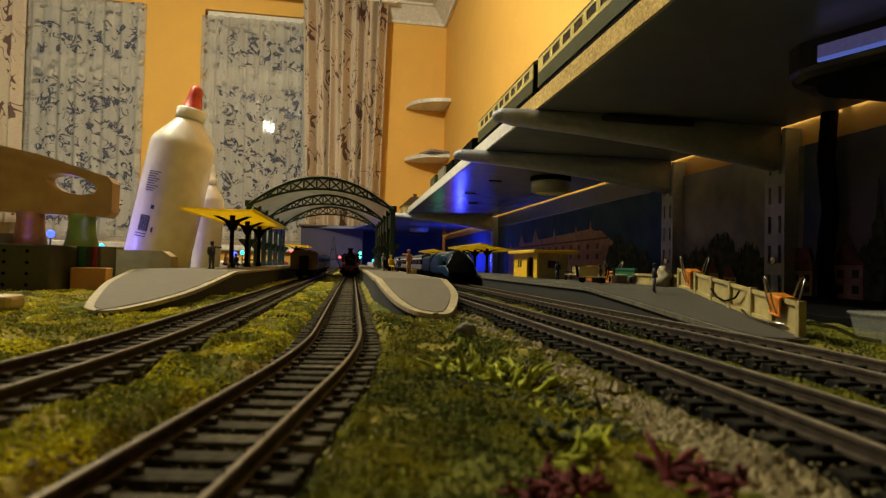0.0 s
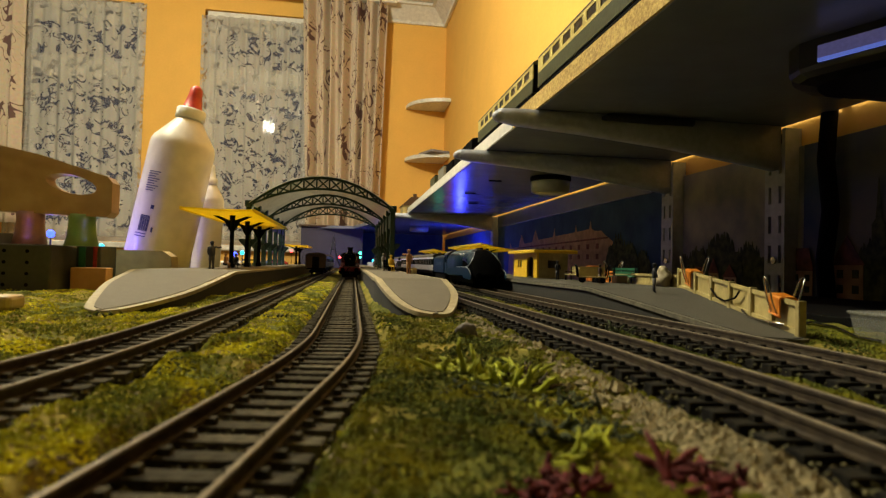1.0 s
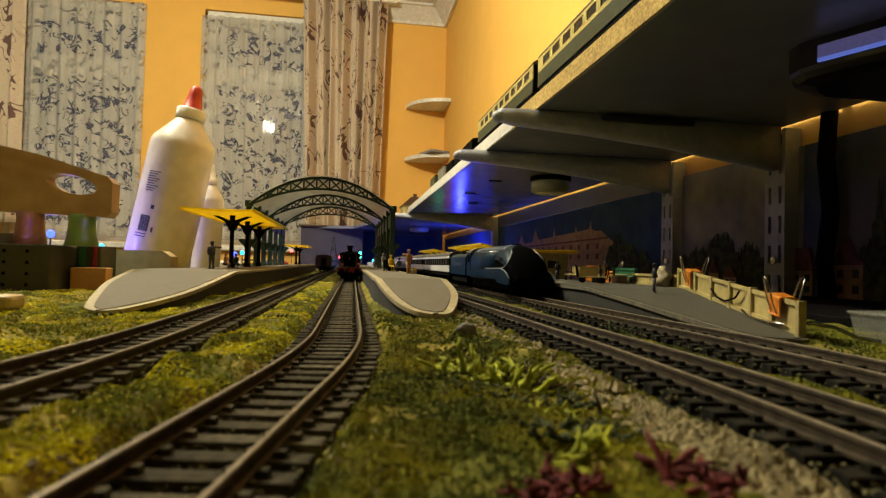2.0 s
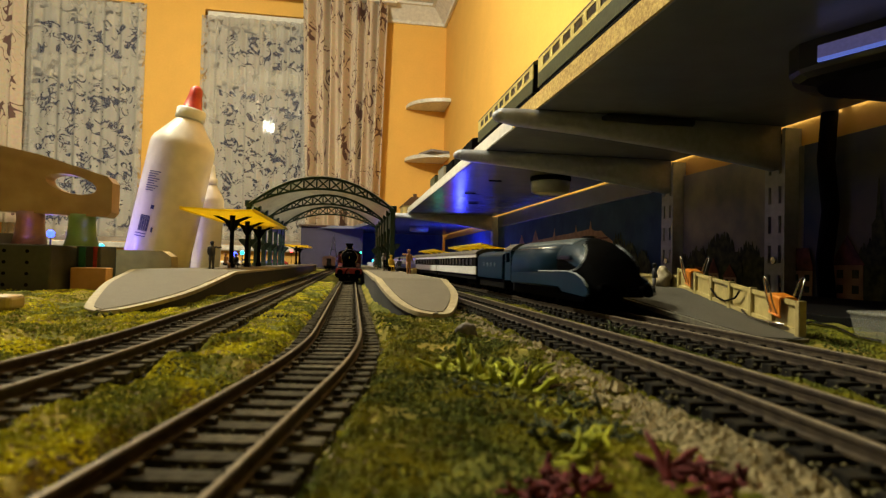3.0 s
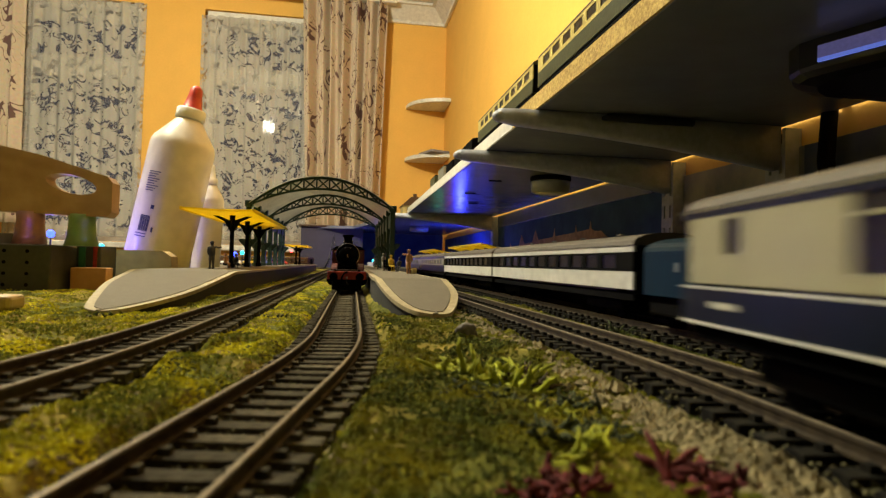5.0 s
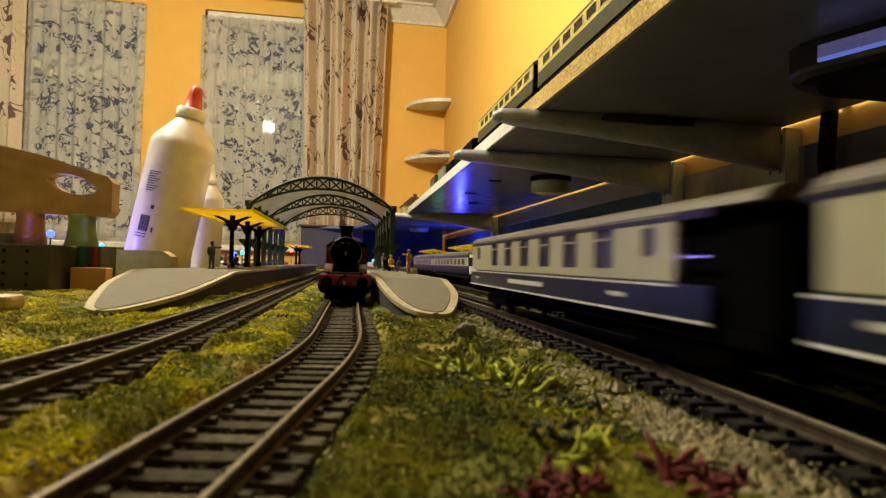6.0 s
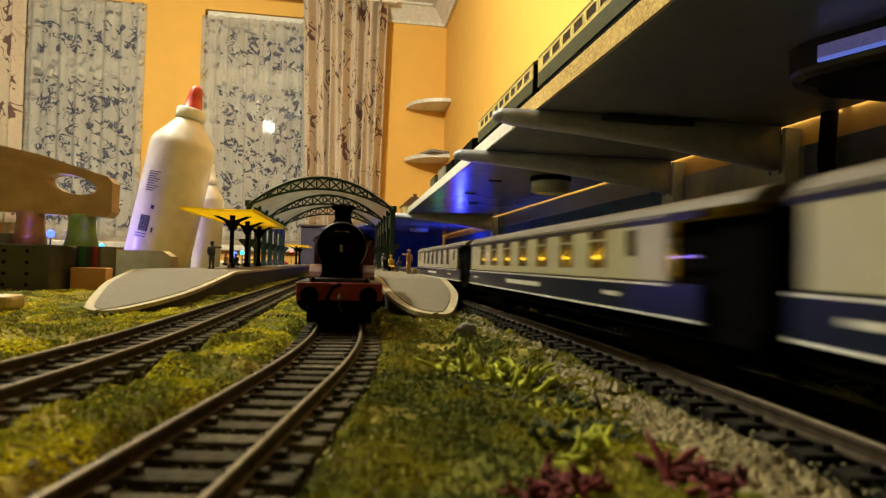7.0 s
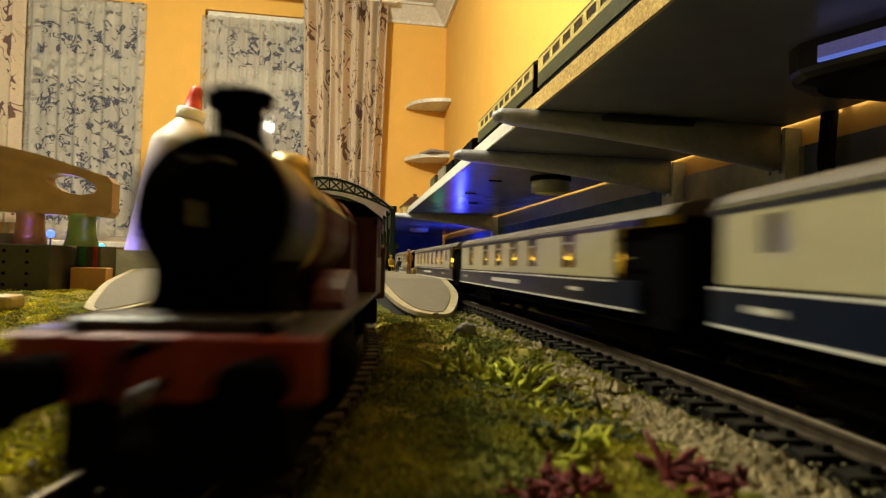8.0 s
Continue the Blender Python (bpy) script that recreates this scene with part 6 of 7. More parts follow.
# ---- on the shelf ----
def shelf_coach(label, y):
    c = thing("passenger_coach", label, "coach", pose(0.212, y, SHZ + 0.0172), group="train standing on the shelf")
    L, w = 0.272, 0.034
    n = 9
    p = (L - 0.02) / n
    wins = [(-L / 2 + 0.012 + i * p, -L / 2 + 0.012 + i * p + p * 0.7, 0.035, 0.044) for i in range(n)]
    for sx in (-1, 1):
        a, b = sorted((sx * w / 2, sx * (w / 2 - 0.0012)))
        part("lower_panel", Shape().box(a, b, -L / 2, L / 2, 0.016, 0.031), OLIVE, c, "dark olive lower panel")
        part("upper_panel", holed_side(a, b, -L / 2, L / 2, 0.0311, 0.0470, wins), COACHYEL, c, "cream-yellow window panel")
        for y0, y1, z0, z1 in wins:
            part("window_pane", Shape().box(sx * (w / 2 - 0.0007) - 0.0001, sx * (w / 2 - 0.0007) + 0.0001, y0, y1, z0, z1), COACHGLASS, c)
    for sy in (-1, 1):
        part("coach_end", Shape().box(-w / 2 + 0.0013, w / 2 - 0.0013, sy * (L / 2 - 0.001) - 0.0006, sy * (L / 2 - 0.001) + 0.0006, 0.016, 0.047), BLACK, c)
    part("floor_pan", Shape().box(-w / 2 + 0.0013, w / 2 - 0.0013, -L / 2 + 0.002, L / 2 - 0.002, 0.0125, 0.0158), BLACK, c)
    coach_roof(c, L, w, 0.0471, 0.0065, OLIVE)
    for yy in (-0.09, 0.09):
        b = bogie(c, yy)
    return c


for i in range(4):
    shelf_coach("olive and cream model coach parked on the shelf", 0.752 - 0.29 * i)
for i, (y, h, m) in enumerate(((0.975, 0.026, BLACK), (1.065, 0.026, BLACK), (1.155, 0.022, BLACK), (1.265, 0.030, FIGGREY), (1.39, 0.026, OLIVE))):
    w = thing("goods_wagon", "dark model goods wagon parked on the shelf", "wagon", pose(0.212, y, SHZ + 0.0172), group="train standing on the shelf")
    part("wagon_body", Shape().box(-0.016, 0.016, -0.037, 0.037, 0.010, 0.010 + h * 0.8, 0.0008), m, w)
    part("chassis", Shape().box(-0.013, 0.013, -0.039, 0.039, 0.006, 0.0098), BLACK, w)
    coach_roof(w, 0.072, 0.032, 0.010 + h * 0.8, 0.004, BLACK)
    for yy in (-0.022, 0.022):
        part("wheelset", Shape().lathe([(0.0055, -0.0095), (0.0062, -0.0090), (0.0058, -0.0072), (0.0012, -0.0070), (0.0012, 0.0070), (0.0058, 0.0072), (0.0062, 0.0090), (0.0055, 0.0095)], y=yy, z=0.0062, n=14, axis="x"), BLACK, w)


def house(label, at, w, d, h, wall, roof):
    t = thing("model_house", label, "model house", at, group="model buildings")
    part("walls", Shape().box(-w / 2, w / 2, -d / 2, d / 2, 0, h), wall, t)
    part("roof", Shape().prism([(-w / 2 - 0.004, h), (w / 2 + 0.004, h), (w * 0.2, h + w * 0.32), (-w * 0.2, h + w * 0.32)], "y", -d / 2 - 0.004, d / 2 + 0.004), roof, t)
    part("chimney", Shape().box(-0.006, 0.006, -0.006, 0.006, h + w * 0.25, h + w * 0.5), BROWN, t)
    for x in (-w * 0.27, w * 0.2):
        for z in (h * 0.2, h * 0.6):
            part("window", Shape().box(x - w * 0.08, x + w * 0.08, -d / 2 - 0.0008, -d / 2 + 0.0004, z, z + h * 0.22), BLACK, t, "dark small window")
    return t


house("brown model house with slate roof on the corner board", pose(0.225, 2.02, 0.1845), 0.09, 0.10, 0.040, CREAM, BROWN)
# ---- left side of the board ----
def glue_bottle(label, at, h, r, cap, print_side):
    b = thing("glue_bottle", label, "bottle", at, group="glue bottles")
    part("body", Shape().lathe([(r * 0.90, 0), (r * 0.98, 0.004), (r, 0.012), (r, h * 0.655), (r * 0.985, h * 0.675), (r * 0.93, h * 0.70), (r * 0.46, h * 0.800), (r * 0.40, h * 0.815)], n=48), BOTTLE, b, "milky translucent plastic body")
    part("collar", Shape().lathe([(r * 0.44, h * 0.816), (r * 0.46, h * 0.822), (r * 0.46, h * 0.868), (r * 0.42, h * 0.874)], n=32), WHITE, b, "white screw collar")
    part("nozzle", Shape().lathe([(r * 0.33, h * 0.875), (r * 0.30, h * 0.88), (r * 0.21, h * 0.95), (r * 0.19, h * 0.985), (r * 0.10, h)], n=24), cap, b)
    if print_side:
        def tag(name, u0, u1, z0, z1):
            s = Shape()
            us = [math.radians(u0 + (u1 - u0) * i / 6) for i in range(7)]
            s.loft([[(rr * math.cos(a), rr * math.sin(a), z) for rr, z in ((r + 0.0001, z0), (r + 0.0004, z0), (r + 0.0004, z1), (r + 0.0001, z1))] for a in us], smooth=False)
            part(name, s, INK, b)
        for i in range(9):
            tag("print_line", -124, -100 - (i % 3) * 4, h * (0.50 - 0.012 * i), h * (0.504 - 0.012 * i))
        for i in range(9):
            tag("barcode_bar", -120 + i * 2.2, -119 + i * 2.2 + 0.5 * (i % 2), h * 0.20, h * 0.28)
        for i in range(2):
            tag("print_line", -124, -102, h * (0.185 - 0.014 * i), h * (0.189 - 0.014 * i))
        tag("print_mark", -104, -98, h * 0.315, h * 0.335)
        tag("print_mark", -95, -92, h * 0.20, h * 0.225)
    return b


glue_bottle("large milky glue bottle with red nozzle, leaning slightly", pose(-0.261, 0.86, 0.0088, 0, 10.5, 0), 0.264, 0.0420, REDCAP, True)
glue_bottle("smaller milky white bottle behind the large one", pose(-0.222, 0.98, 0.001, 0, 2.0, 0), 0.178, 0.0215, WHITE, False)


def wooden_tray():
    """Wooden end board with a hand hole, on resin legs."""
    t = thing("wooden_carrier", "pine carrier with hand hole on coloured resin legs", "carrier", pose(-0.262, 0.515, 0.0))
    s = Shape()
    out = [(-0.16, 0.066), (0.071, 0.0600), (0.0745, 0.064), (0.0745, 0.088), (0.071, 0.0925), (0.02, 0.1080), (-0.02, 0.116), (-0.16, 0.128)]
    hole = [(0.044 + 0.0185 * math.cos(t) * (1 if abs(math.cos(t)) < 0.6 else 1.02), 0.0855 - 0.06 * 0.0185 * math.cos(t) * 3 + 0.0075 * math.sin(t)) for t in [2 * math.pi * i / 20 for i in range(20)]]
    bm = s.bm
    for y in (-0.008, 0.008):
        vo = [bm.verts.new((x, y, z)) for x, z in out]
        vh = [bm.verts.new((x, y, z)) for x, z in hole]
        eo = [bm.edges.new((vo[i], vo[(i + 1) % len(vo)])) for i in range(len(vo))]
        eh = [bm.edges.new((vh[i], vh[(i + 1) % len(vh)])) for i in range(len(vh))]
        bmesh.ops.triangle_fill(bm, use_beauty=True, use_dissolve=False, edges=eo + eh)
        if y < 0:
            first = (vo, vh)
        else:
            for a, b in zip(first, (vo, vh)):
                n = len(a)
                for i in range(n):
                    bm.faces.new((a[i], a[(i + 1) % n], b[(i + 1) % n], b[i]))
    part("end_board", s, PINE, t, "pine board with oval hand hole")
    for x, m, l in ((0.012, PINKGEL, "pink and orange resin leg"), (0.050, GREENGEL, "green resin leg"), (-0.045, PINKGEL, "violet resin leg"), (-0.10, GREENGEL, "green resin leg")):
        part("leg", Shape().lathe([(0.0125, 0.0366), (0.0105, 0.045), (0.0095, 0.056), (0.0100, 0.0615 - 0.02 * (x - 0.05) + 0.0006)], x=x, n=20), m, t, l)
    return t


wooden_tray()
g = thing("perforated_box", "dark grey plastic box with rows of round holes", "box", pose(-0.300, 0.488, 0.0008))
part("box_body", Shape().box(-0.12, 0.078, 0, 0.045, 0, 0.0358, 0.0012), GREYPLASTIC, g)
for i in range(12):
    for k in range(4):
        part("hole", Shape().lathe([(0.0014, -0.0003), (0.0014, 0.0008)], x=-0.112 + 0.0158 * i, z=0.005 + 0.0085 * k, n=10, axis="y"), BLACK, g)
part("sticker", Shape().prism([(0.012, 0.012), (0.016, 0.010), (0.0195, 0.015), (0.019, 0.021), (0.0165, 0.0285), (0.0135, 0.0285), (0.012, 0.021)], "y", -0.0006, -0.0002), PALEPANEL, g, "pale peeling oval sticker")
g = thing("toy_block", "grey and green plastic block on the board", "block", pose(-0.196, 0.545, 0.0008))
part("block_body", Shape().box(-0.030, -0.008, -0.012, 0.022, 0.0, 0.0365, 0.0008), GREYPLASTIC, g)
part("green_strip", Shape().box(-0.0245, -0.0195, -0.0135, -0.0122, 0.0165, 0.0350), GREENPAINT, g)
part("red_strip", Shape().box(-0.0135, -0.0105, -0.0135, -0.0122, 0.0, 0.0365), CARRED, g)
solo("pine_block", Shape().box(-0.013, 0.013, -0.008, 0.010, 0, 0.0185, 0.0008), TANPINE, "small orange-tan pine block on the board", "wood block", at=pose(-0.2055, 0.520, 0.0008, 0, 0, 4))
solo("pine_strip", Shape().box(-0.055, 0.030, -0.010, 0.010, 0, 0.0075, 0.002), PALEPINE, "tan pine offcut lying on the grass", "wood offcut", at=pose(-0.190, 0.318, 0.0012, 0, 0, 8))
s = Shape().prism([(-0.052, 0.0), (-0.044, 0.020), (-0.030, 0.0345), (0.030, 0.0345), (0.038, 0.029), (0.040, 0.0)], "y", -0.012, 0.012)
solo("wooden_wedge", s, PALEPINE, "pale pine block with sloped ends behind the platform", "wood block", at=pose(-0.2105, 0.63, 0.001, 0, 0, 0))
solo("paper_tent", Shape().prism([(-0.012, 0), (0.013, 0), (0.009, 0.0085), (-0.008, 0.0085)], "y", -0.006, 0.006), PALEPANEL, "small folded white card on the box", "card", at=pose(-0.268, 0.515, 0.0366))
solo("dark_lump", Shape().ball(0, 0, 0.005, 0.009, 1.2, 0.8, 0.8, 2, 0.5), MAROON, "dark red scrap lying on the box", "scrap", at=pose(-0.298, 0.51, 0.0348))
l = thing("cyan_led_lamp", "small glowing cyan bulb on a wire", "lamp", pose(-0.2200, 0.575, 0.0008))
part("bulb", Shape().lathe([(0.001, 0.026), (0.003, 0.029), (0.0036, 0.033), (0.003, 0.037), (0.001, 0.0395)], n=16), LEDCYAN, l, "glowing cyan bulb").visible_shadow = False
part("stem", Shape().tube([(0, 0, 0), (0.001, 0, 0.0255)], 0.0012), BLACK, l)
house("grey model building behind the platform", pose(-0.30, 1.15, 0.0008), 0.08, 0.09, 0.075, PALEPANEL, PALEPANEL)


# ---- cars and coloured lights at the far end ----
def car(label, at, m):
    c = thing("toy_car", label, "toy car", at, group="toy cars")
    secs = []
    for x, lo, hi in ((-0.027, 0.006, 0.010), (-0.024, 0.004, 0.0125), (-0.010, 0.004, 0.0135), (-0.004, 0.004, 0.0185), (0.012, 0.004, 0.0188), (0.020, 0.004, 0.0140), (0.027, 0.005, 0.0115)):
        secs.append([(x, -0.0105, lo), (x, 0.0105, lo), (x, 0.0108, (lo + hi) / 2), (x, 0.0085, hi), (x, -0.0085, hi), (x, -0.0108, (lo + hi) / 2)])
    part("body", Shape().loft(secs), m, c)
    part("windscreen", Shape().prism([(-0.0085, 0.0140), (-0.0040, 0.0180), (0.0125, 0.0180), (0.0185, 0.0142)], "y", -0.0106, 0.0106), BLACK, c, "dark car glazing")
    for x in (-0.016, 0.017):
        for y in (-0.0095, 0.0095):
            part("wheel", Shape().lathe([(0.0040, -0.0013), (0.0044, -0.0008), (0.0044, 0.0008), (0.0040, 0.0013)], x=x, y=y, z=0.0044, n=14, axis="y"), BLACK, c)
    return c


for x, y, a, m, l in ((-0.36, 1.55, 10, CARRED, "small red toy car"), (-0.30, 1.62, 0, CARWHITE, "small white toy car"), (-0.24, 1.90, 15, CARBLUE, "small blue toy car"), (-0.20, 1.80, 0, CARRED, "small red toy car"), (-0.42, 1.75, 30, CARWHITE, "small white toy car"), (-0.33, 2.0, 5, CARBLUE, "small blue toy car"), (-0.27, 1.72, 20, FIGYEL, "small yellow toy car"), (-0.50, 1.60, 0, CARWHITE, "small white toy car"), (-0.45, 1.45, -10, CARBLUE, "small blue toy car")):
    car(l + " parked on the board", pose(x, y, 0.012, 0, 0, a), m)
solo("raised_road", Shape().box(-0.80, -0.17, 1.38, 2.10, -0.001, 0.0118, 0.002), PLATTOP, "low grey road slab on the board", "road slab")


def led(label, x, y, z, m, base=0.0008):
    l = thing("led_lamp", label, "lamp", pose(x, y, base), group="coloured lamps")
    part("bulb", Shape().lathe([(0.001, z - base - 0.005), (0.0042, z - base - 0.003), (0.0046, z - base + 0.002), (0.002, z - base + 0.005)], n=14), m, l).visible_shadow = False
    part("stem", Shape().tube([(0, 0, 0), (0, 0, z - base - 0.0052)], 0.001, 6), BLACK, l)


for x, y, z, m, l in ((0.020, 2.45, 0.060, LEDBLUE, "glowing blue lamp"), (0.002, 2.40, 0.045, LEDBLUE, "glowing blue lamp"), (0.052, 2.42, 0.066, LEDGREEN, "glowing green lamp"), (0.050, 2.42, 0.050, LEDGREEN, "glowing green lamp"), (-0.03, 2.44, 0.048, LEDRED, "glowing red lamp"), (0.40, 2.10, 0.052, LEDBLUE, "glowing blue lamp"), (0.33, 2.15, 0.048, LEDGREEN, "glowing green lamp"), (0.36, 2.13, 0.048, LEDRED, "glowing red lamp"), (0.085, 1.95, 0.036, LEDCYAN, "glowing cyan signal lamp"), (-0.245, 1.36, 0.040, LEDBLUE, "glowing blue lamp"), (-0.232, 1.37, 0.044, LEDCYAN, "glowing cyan lamp"), (-0.33, 1.37, 0.045, LEDRED, "glowing red lamp"), (-0.21, 2.3, 0.065, LEDRED, "glowing red lamp"), (-0.365, 0.80, 0.055, LEDBLUE, "glowing violet-blue lamp")):
    led(l + " on a thin post", x, y, z, m)


def spire():
    t = thing("model_tower", "dark lattice model tower at the far end", "model tower", pose(-0.055, 2.38, 0.0008))
    for sx in (-1, 1):
        for sy in (-1, 1):
            pts = [(sx * 0.032, sy * 0.032, 0), (sx * 0.018, sy * 0.018, 0.035), (sx * 0.008, sy * 0.008, 0.075), (sx * 0.002, sy * 0.002, 0.125)]
            part("leg", Shape().tube(pts, [0.004, 0.003, 0.0022, 0.001], 6), NAVY, t)
    for z, w in ((0.034, 0.021), (0.074, 0.011)):
        part("deck", Shape().box(-w, w, -w, w, z, z + 0.005, 0.001), NAVY, t)
    part("mast", Shape().tube([(0, 0, 0.12), (0, 0, 0.142)], 0.001, 6), NAVY, t)


spire()
solo("upright_screen", Shape().box(-0.20, 0.066, 2.60, 2.612, 0.0005, 0.178, 0.002), FARPANEL, "pale upright screen closing the board's far end, violet light put into its grey", "screen")
solo("end_cap_board", Shape().box(-0.21, 0.076, 2.585, 2.70, 0.179, 0.186, 0.002), BROWN, "thin brown board lying on the pale panel", "board")
solo("far_backdrop", Shape().box(0.072, XR - 0.016, 2.86, 2.866, 0.001, 0.1717), SKYBLUE, "dark blue painted sheet at the far end of the board", "backdrop")
solo("white_bus", Shape().box(-0.05, 0.05, -0.012, 0.012, 0.003, 0.030, 0.002), CARWHITE, "white model bus at the far end of the board", "toy bus", at=pose(0.13, 2.35, 0.0008))

# ---- plants, stones and tufts ----
def tuft(label, x, y, n, r, h, material, seed, thick):
    rnd = random.Random(seed)
    s = Shape()
    for _ in range(n):
        a, d = rnd.uniform(0, 6.28), r * rnd.random() ** 0.6
        px, py = x + d * math.cos(a), y + d * math.sin(a) * 0.8
        z = ground_height(px, py)
        p = Vector((px, py, z - 0.0005))
        b = rnd.uniform(0, 6.28)
        dirv = Vector((math.cos(b) * 0.7, math.sin(b) * 0.7, rnd.uniform(0.2, 0.9))).normalized()
        pts = [p]
        L = h * rnd.uniform(0.5, 1.1)
        for i in range(4):
            dirv = (dirv + Vector((rnd.uniform(-0.6, 0.6), rnd.uniform(-0.6, 0.6), rnd.uniform(-0.45, 0.15)))).normalized()
            pts.append(pts[-1] + dirv * L / 4)
        s.tube(pts, [thick, thick * 0.95, thick * 0.85, thick * 0.7, thick * 0.35], 5)
        if rnd.random() < 0.7:
            q = pts[2]
            e = (dirv + Vector((rnd.uniform(-1, 1), rnd.uniform(-1, 1), rnd.uniform(-0.2, 0.6)))).normalized()
            s.tube([q, q + e * L * 0.25, q + e * L * 0.42 + Vector((0, 0, L * 0.05))], [thick * 0.8, thick * 0.65, thick * 0.3], 5)
    return solo("lichen_tuft", s, material, label, "lichen", "lichen tufts")


tuft("lime green branching lichen tuft on the moss", 0.0365, 0.137, 60, 0.0095, 0.0105, LICHEN, 1, 0.00085)
tuft("lime green branching lichen tuft on the moss", 0.0285, 0.146, 26, 0.006, 0.0080, LICHEN, 2, 0.00075)
tuft("dark green lichen tuft on the moss", 0.040, 0.143, 30, 0.010, 0.0060, DARKLICHEN, 3, 0.0006)
tuft("dark green lichen tuft on the moss", 0.041, 0.112, 60, 0.0085, 0.0050, DARKLICHEN, 4, 0.0005)
tuft("lime green branching lichen tuft on the moss", 0.040, 0.106, 26, 0.005, 0.0045, LICHEN, 9, 0.00045)
tuft("brown dry lichen tuft on the moss", 0.045, 0.139, 14, 0.003, 0.0090, BROWN, 5, 0.0005)
tuft("dark red lichen tuft on the moss", 0.0262, 0.0705, 60, 0.0038, 0.0050, REDTUFT, 6, 0.00060)
tuft("dark red lichen tuft on the moss", 0.0475, 0.0690, 80, 0.0052, 0.0048, REDTUFT, 7, 0.00065)
tuft("dark red lichen tuft on the moss", 0.0420, 0.0720, 14, 0.0010, 0.0078, REDTUFT, 8, 0.00070)
tuft("lime green branching lichen tuft on the moss", 0.0355, 0.0815, 22, 0.0040, 0.0058, LICHEN, 21, 0.00060)
tuft("dark green lichen tuft on the moss", 0.0360, 0.0900, 70, 0.0065, 0.0050, DARKLICHEN, 22, 0.00055)
tuft("dark green lichen tuft on the moss", 0.0440, 0.0960, 50, 0.0050, 0.0045, DARKLICHEN, 23, 0.00050)
tuft("dark green lichen tuft on the moss", 0.0290, 0.1250, 50, 0.0070, 0.0035, DARKLICHEN, 24, 0.00050)
tuft("dark green lichen tuft by the platform ramp", 0.068, 0.316, 40, 0.008, 0.006, DARKLICHEN, 10, 0.0006)
tuft("dark green lichen tuft between the tracks", 0.113, 0.235, 40, 0.0045, 0.007, DARKLICHEN, 11, 0.0005)
tuft("dark green lichen tuft by the track", -0.032, 0.30, 40, 0.010, 0.004, DARKLICHEN, 12, 0.0005)
tuft("dark green lichen tuft on the moss", -0.105, 0.29, 30, 0.010, 0.004, DARKLICHEN, 13, 0.0005)
solo("stone", Shape().ball(0, 0, 0.0012, 0.0042, 1.1, 0.8, 0.75, 3, 0.5), ROCK, "small dark grey stone on the moss", "stone", at=pose(0.0487, 0.232, ground_height(0.0487, 0.232)))
# ---- tracks last: their sleepers are many ----
track(lambda s: Vector((line_a(s), s, 0)), -2.75, 2.75, "model railway track with dark sleepers and tarnished rails", wood=BLACKSLEEPER)
track(lambda s: Vector((line_b(s), s, 0)), -2.75, 2.75, "model railway track with dark sleepers along the far platform", wood=BLACKSLEEPER)
track(lambda s: Vector((line_c(s), s, LOW)), -2.75, 2.60, "curving model railway track with dark sleepers and tarnished rails")
track(way_d, -2.75, 4.3, "model railway track beside the wide platform")
TRAINS = make_trains()


def placed(line, y, base, z=0.0):
    """Pose of a vehicle whose middle is at y and whose bogies are base apart."""
    a, b = y - base / 2, y + base / 2
    xa, xb = line(a), line(b)
    return pose((xa + xb) / 2, y, RAILTOP + z, 0, 0, -math.degrees(math.atan2(xb - xa, b - a)))


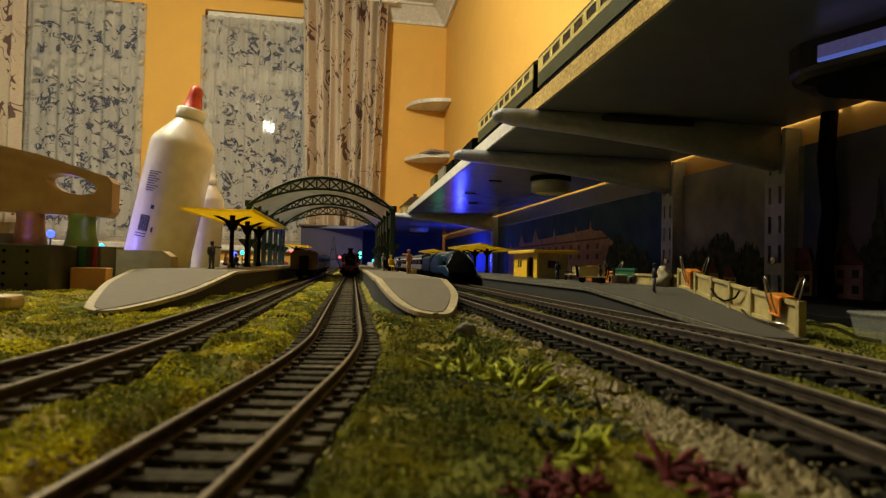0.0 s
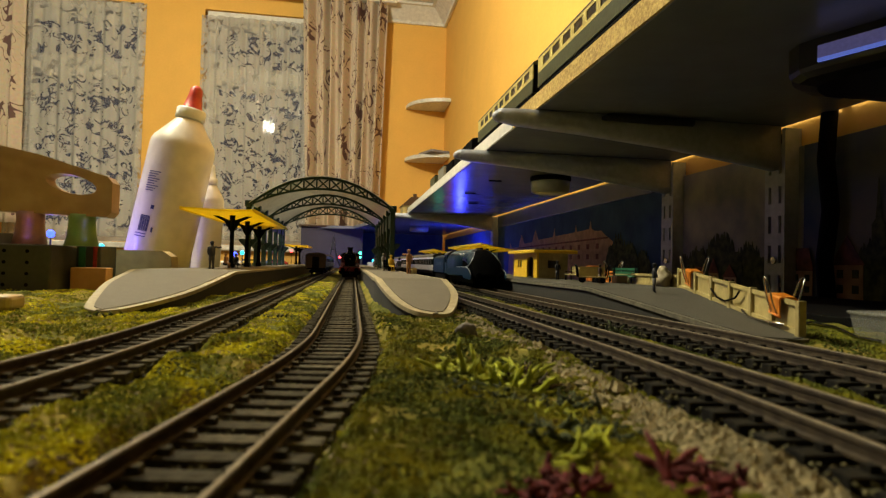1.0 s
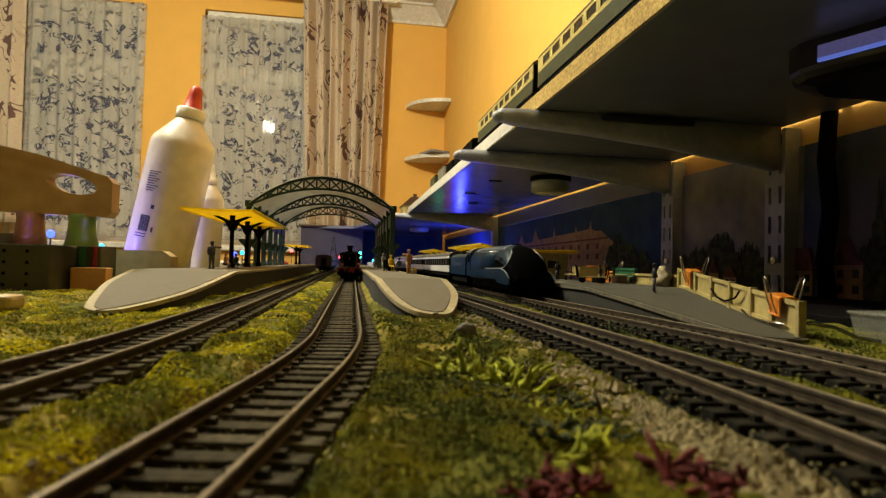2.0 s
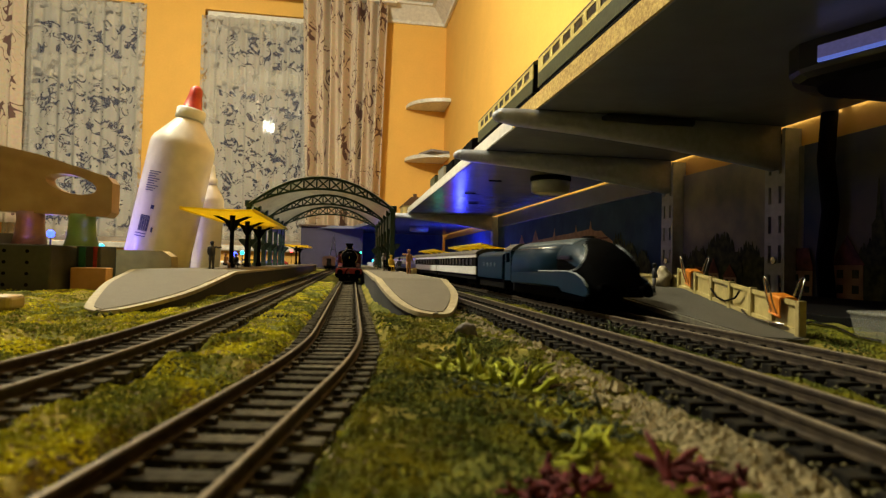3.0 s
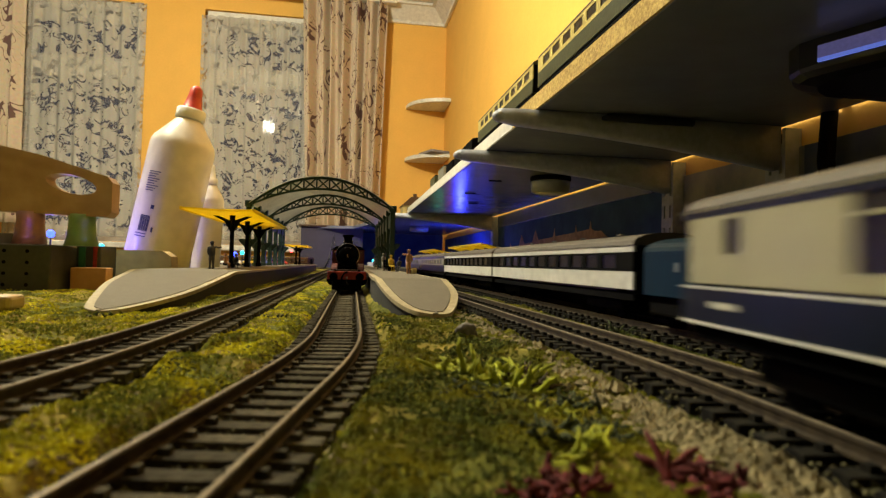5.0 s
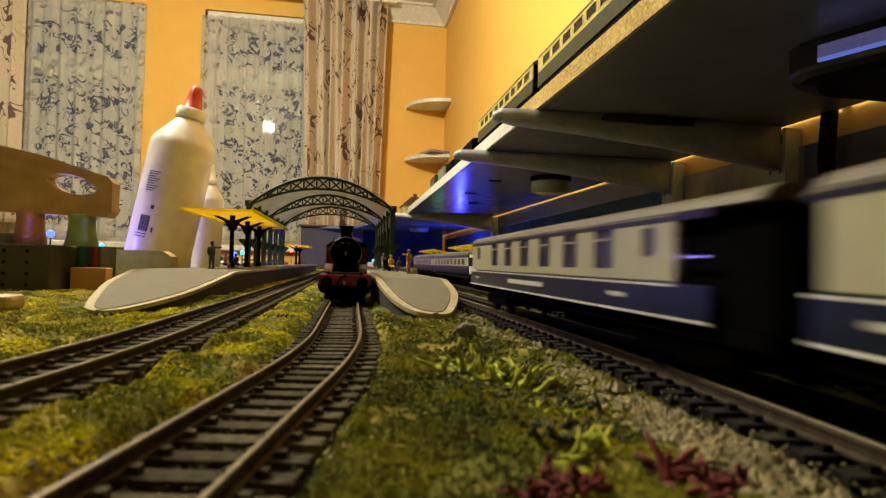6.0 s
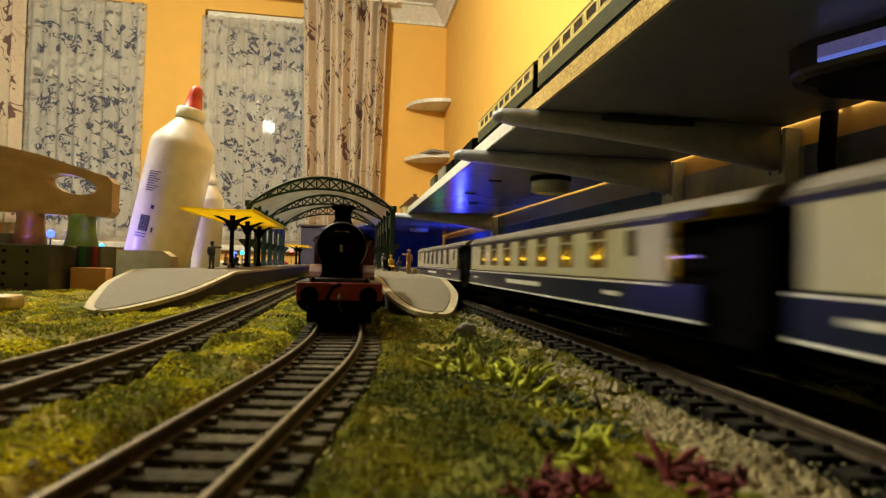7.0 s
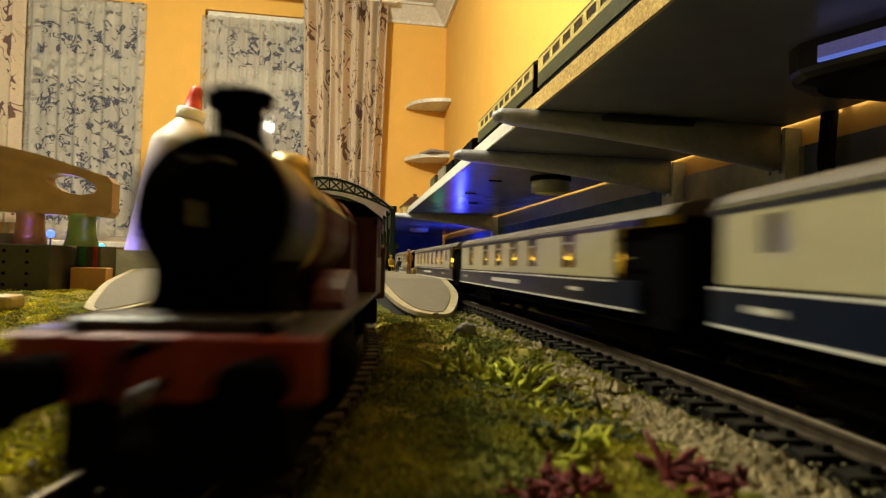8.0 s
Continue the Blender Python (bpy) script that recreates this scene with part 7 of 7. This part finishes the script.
def motions():
    times = [0.25 * i for i in range(33)]
    # navy and cream train runs away from the camera; y of its leading end
    pa = np.polyfit([5.8, 6.0, 6.5, 7.0, 7.5, 8.0], [0.275, 0.3205, 0.4425, 0.578, 0.706, 0.850], 2)
    def lead_a(t):
        return np.polyval(pa, t) if t > 5.8 else np.polyval(pa, 5.8) + (t - 5.8) * 0.205
    for i, ob in enumerate(TRAINS["a"]):
        walk(ob, [(t, placed(line_a, lead_a(t) - 0.119 - (0.0, 0.249, 0.4975, 0.751, 1.004)[i], 0.16)) for t in times])
    # blue express comes towards the camera; y of the tender's rear
    pb = np.polyfit([0, 1.0, 1.5, 2.8, 3.0, 3.4, 3.9, 4.2, 4.5], [0.935, 0.812, 0.750, 0.557, 0.527, 0.468, 0.393, 0.346, 0.302], 2)
    def rear_b(t):
        return np.polyval(pb, t) if t < 4.5 else np.polyval(pb, 4.5) - (t - 4.5) * 0.150
    offs = (-0.090 - 0.0815, -0.044, 0.127, 0.372, 0.617, 0.862)
    bases = (0.10, 0.06, 0.16, 0.16, 0.16, 0.16)
    for ob, o, b in zip(TRAINS["b"], offs, bases):
        walk(ob, [(t, placed(line_b, rear_b(t) + o, b)) for t in times])
    # maroon engine comes towards the camera; y of its buffer beam
    tc = (0, 1.0, 1.5, 3.0, 3.9, 4.7, 5.8, 6.2, 6.5, 7.0, 7.7, 8.0)
    yc = (1.06, 0.985, 0.945, 0.775, 0.660, 0.568, 0.420, 0.360, 0.318, 0.230, 0.122, 0.0690)
    pc = np.polyfit(tc, yc, 4)
    for ob, o, b in zip(TRAINS["c"], (0.0, 0.172), (0.08, 0.05)):
        rows = []
        for t in times:
            y = float(np.polyval(pc, t)) + o
            if o:
                rows.append((t, placed(line_c, y, b, LOW)))
            else:
                x0, x1 = line_c(y + 0.07), line_c(y + 0.15)
                a = math.atan2(x1 - x0, 0.08)
                rows.append((t, pose(x0 - 0.07 * math.tan(a), y, RAILTOP + LOW, 0, 0, -math.degrees(a))))
        walk(ob, rows)
    # brown train runs away and turns off along the windows
    for i, ob in enumerate(TRAINS["d"]):
        rows = []
        for t in times:
            s = 0.80 + 0.24 * t + 0.012 * t * t + 0.112 + 0.235 * i
            p, q = way_d(s - 0.07), way_d(s + 0.07)
            m = (p + q) / 2
            rows.append((t, pose(m.x, m.y, RAILTOP + LOW_D, 0, 0, -math.degrees(math.atan2(q.x - p.x, q.y - p.y)))))
        walk(ob, rows)


motions()
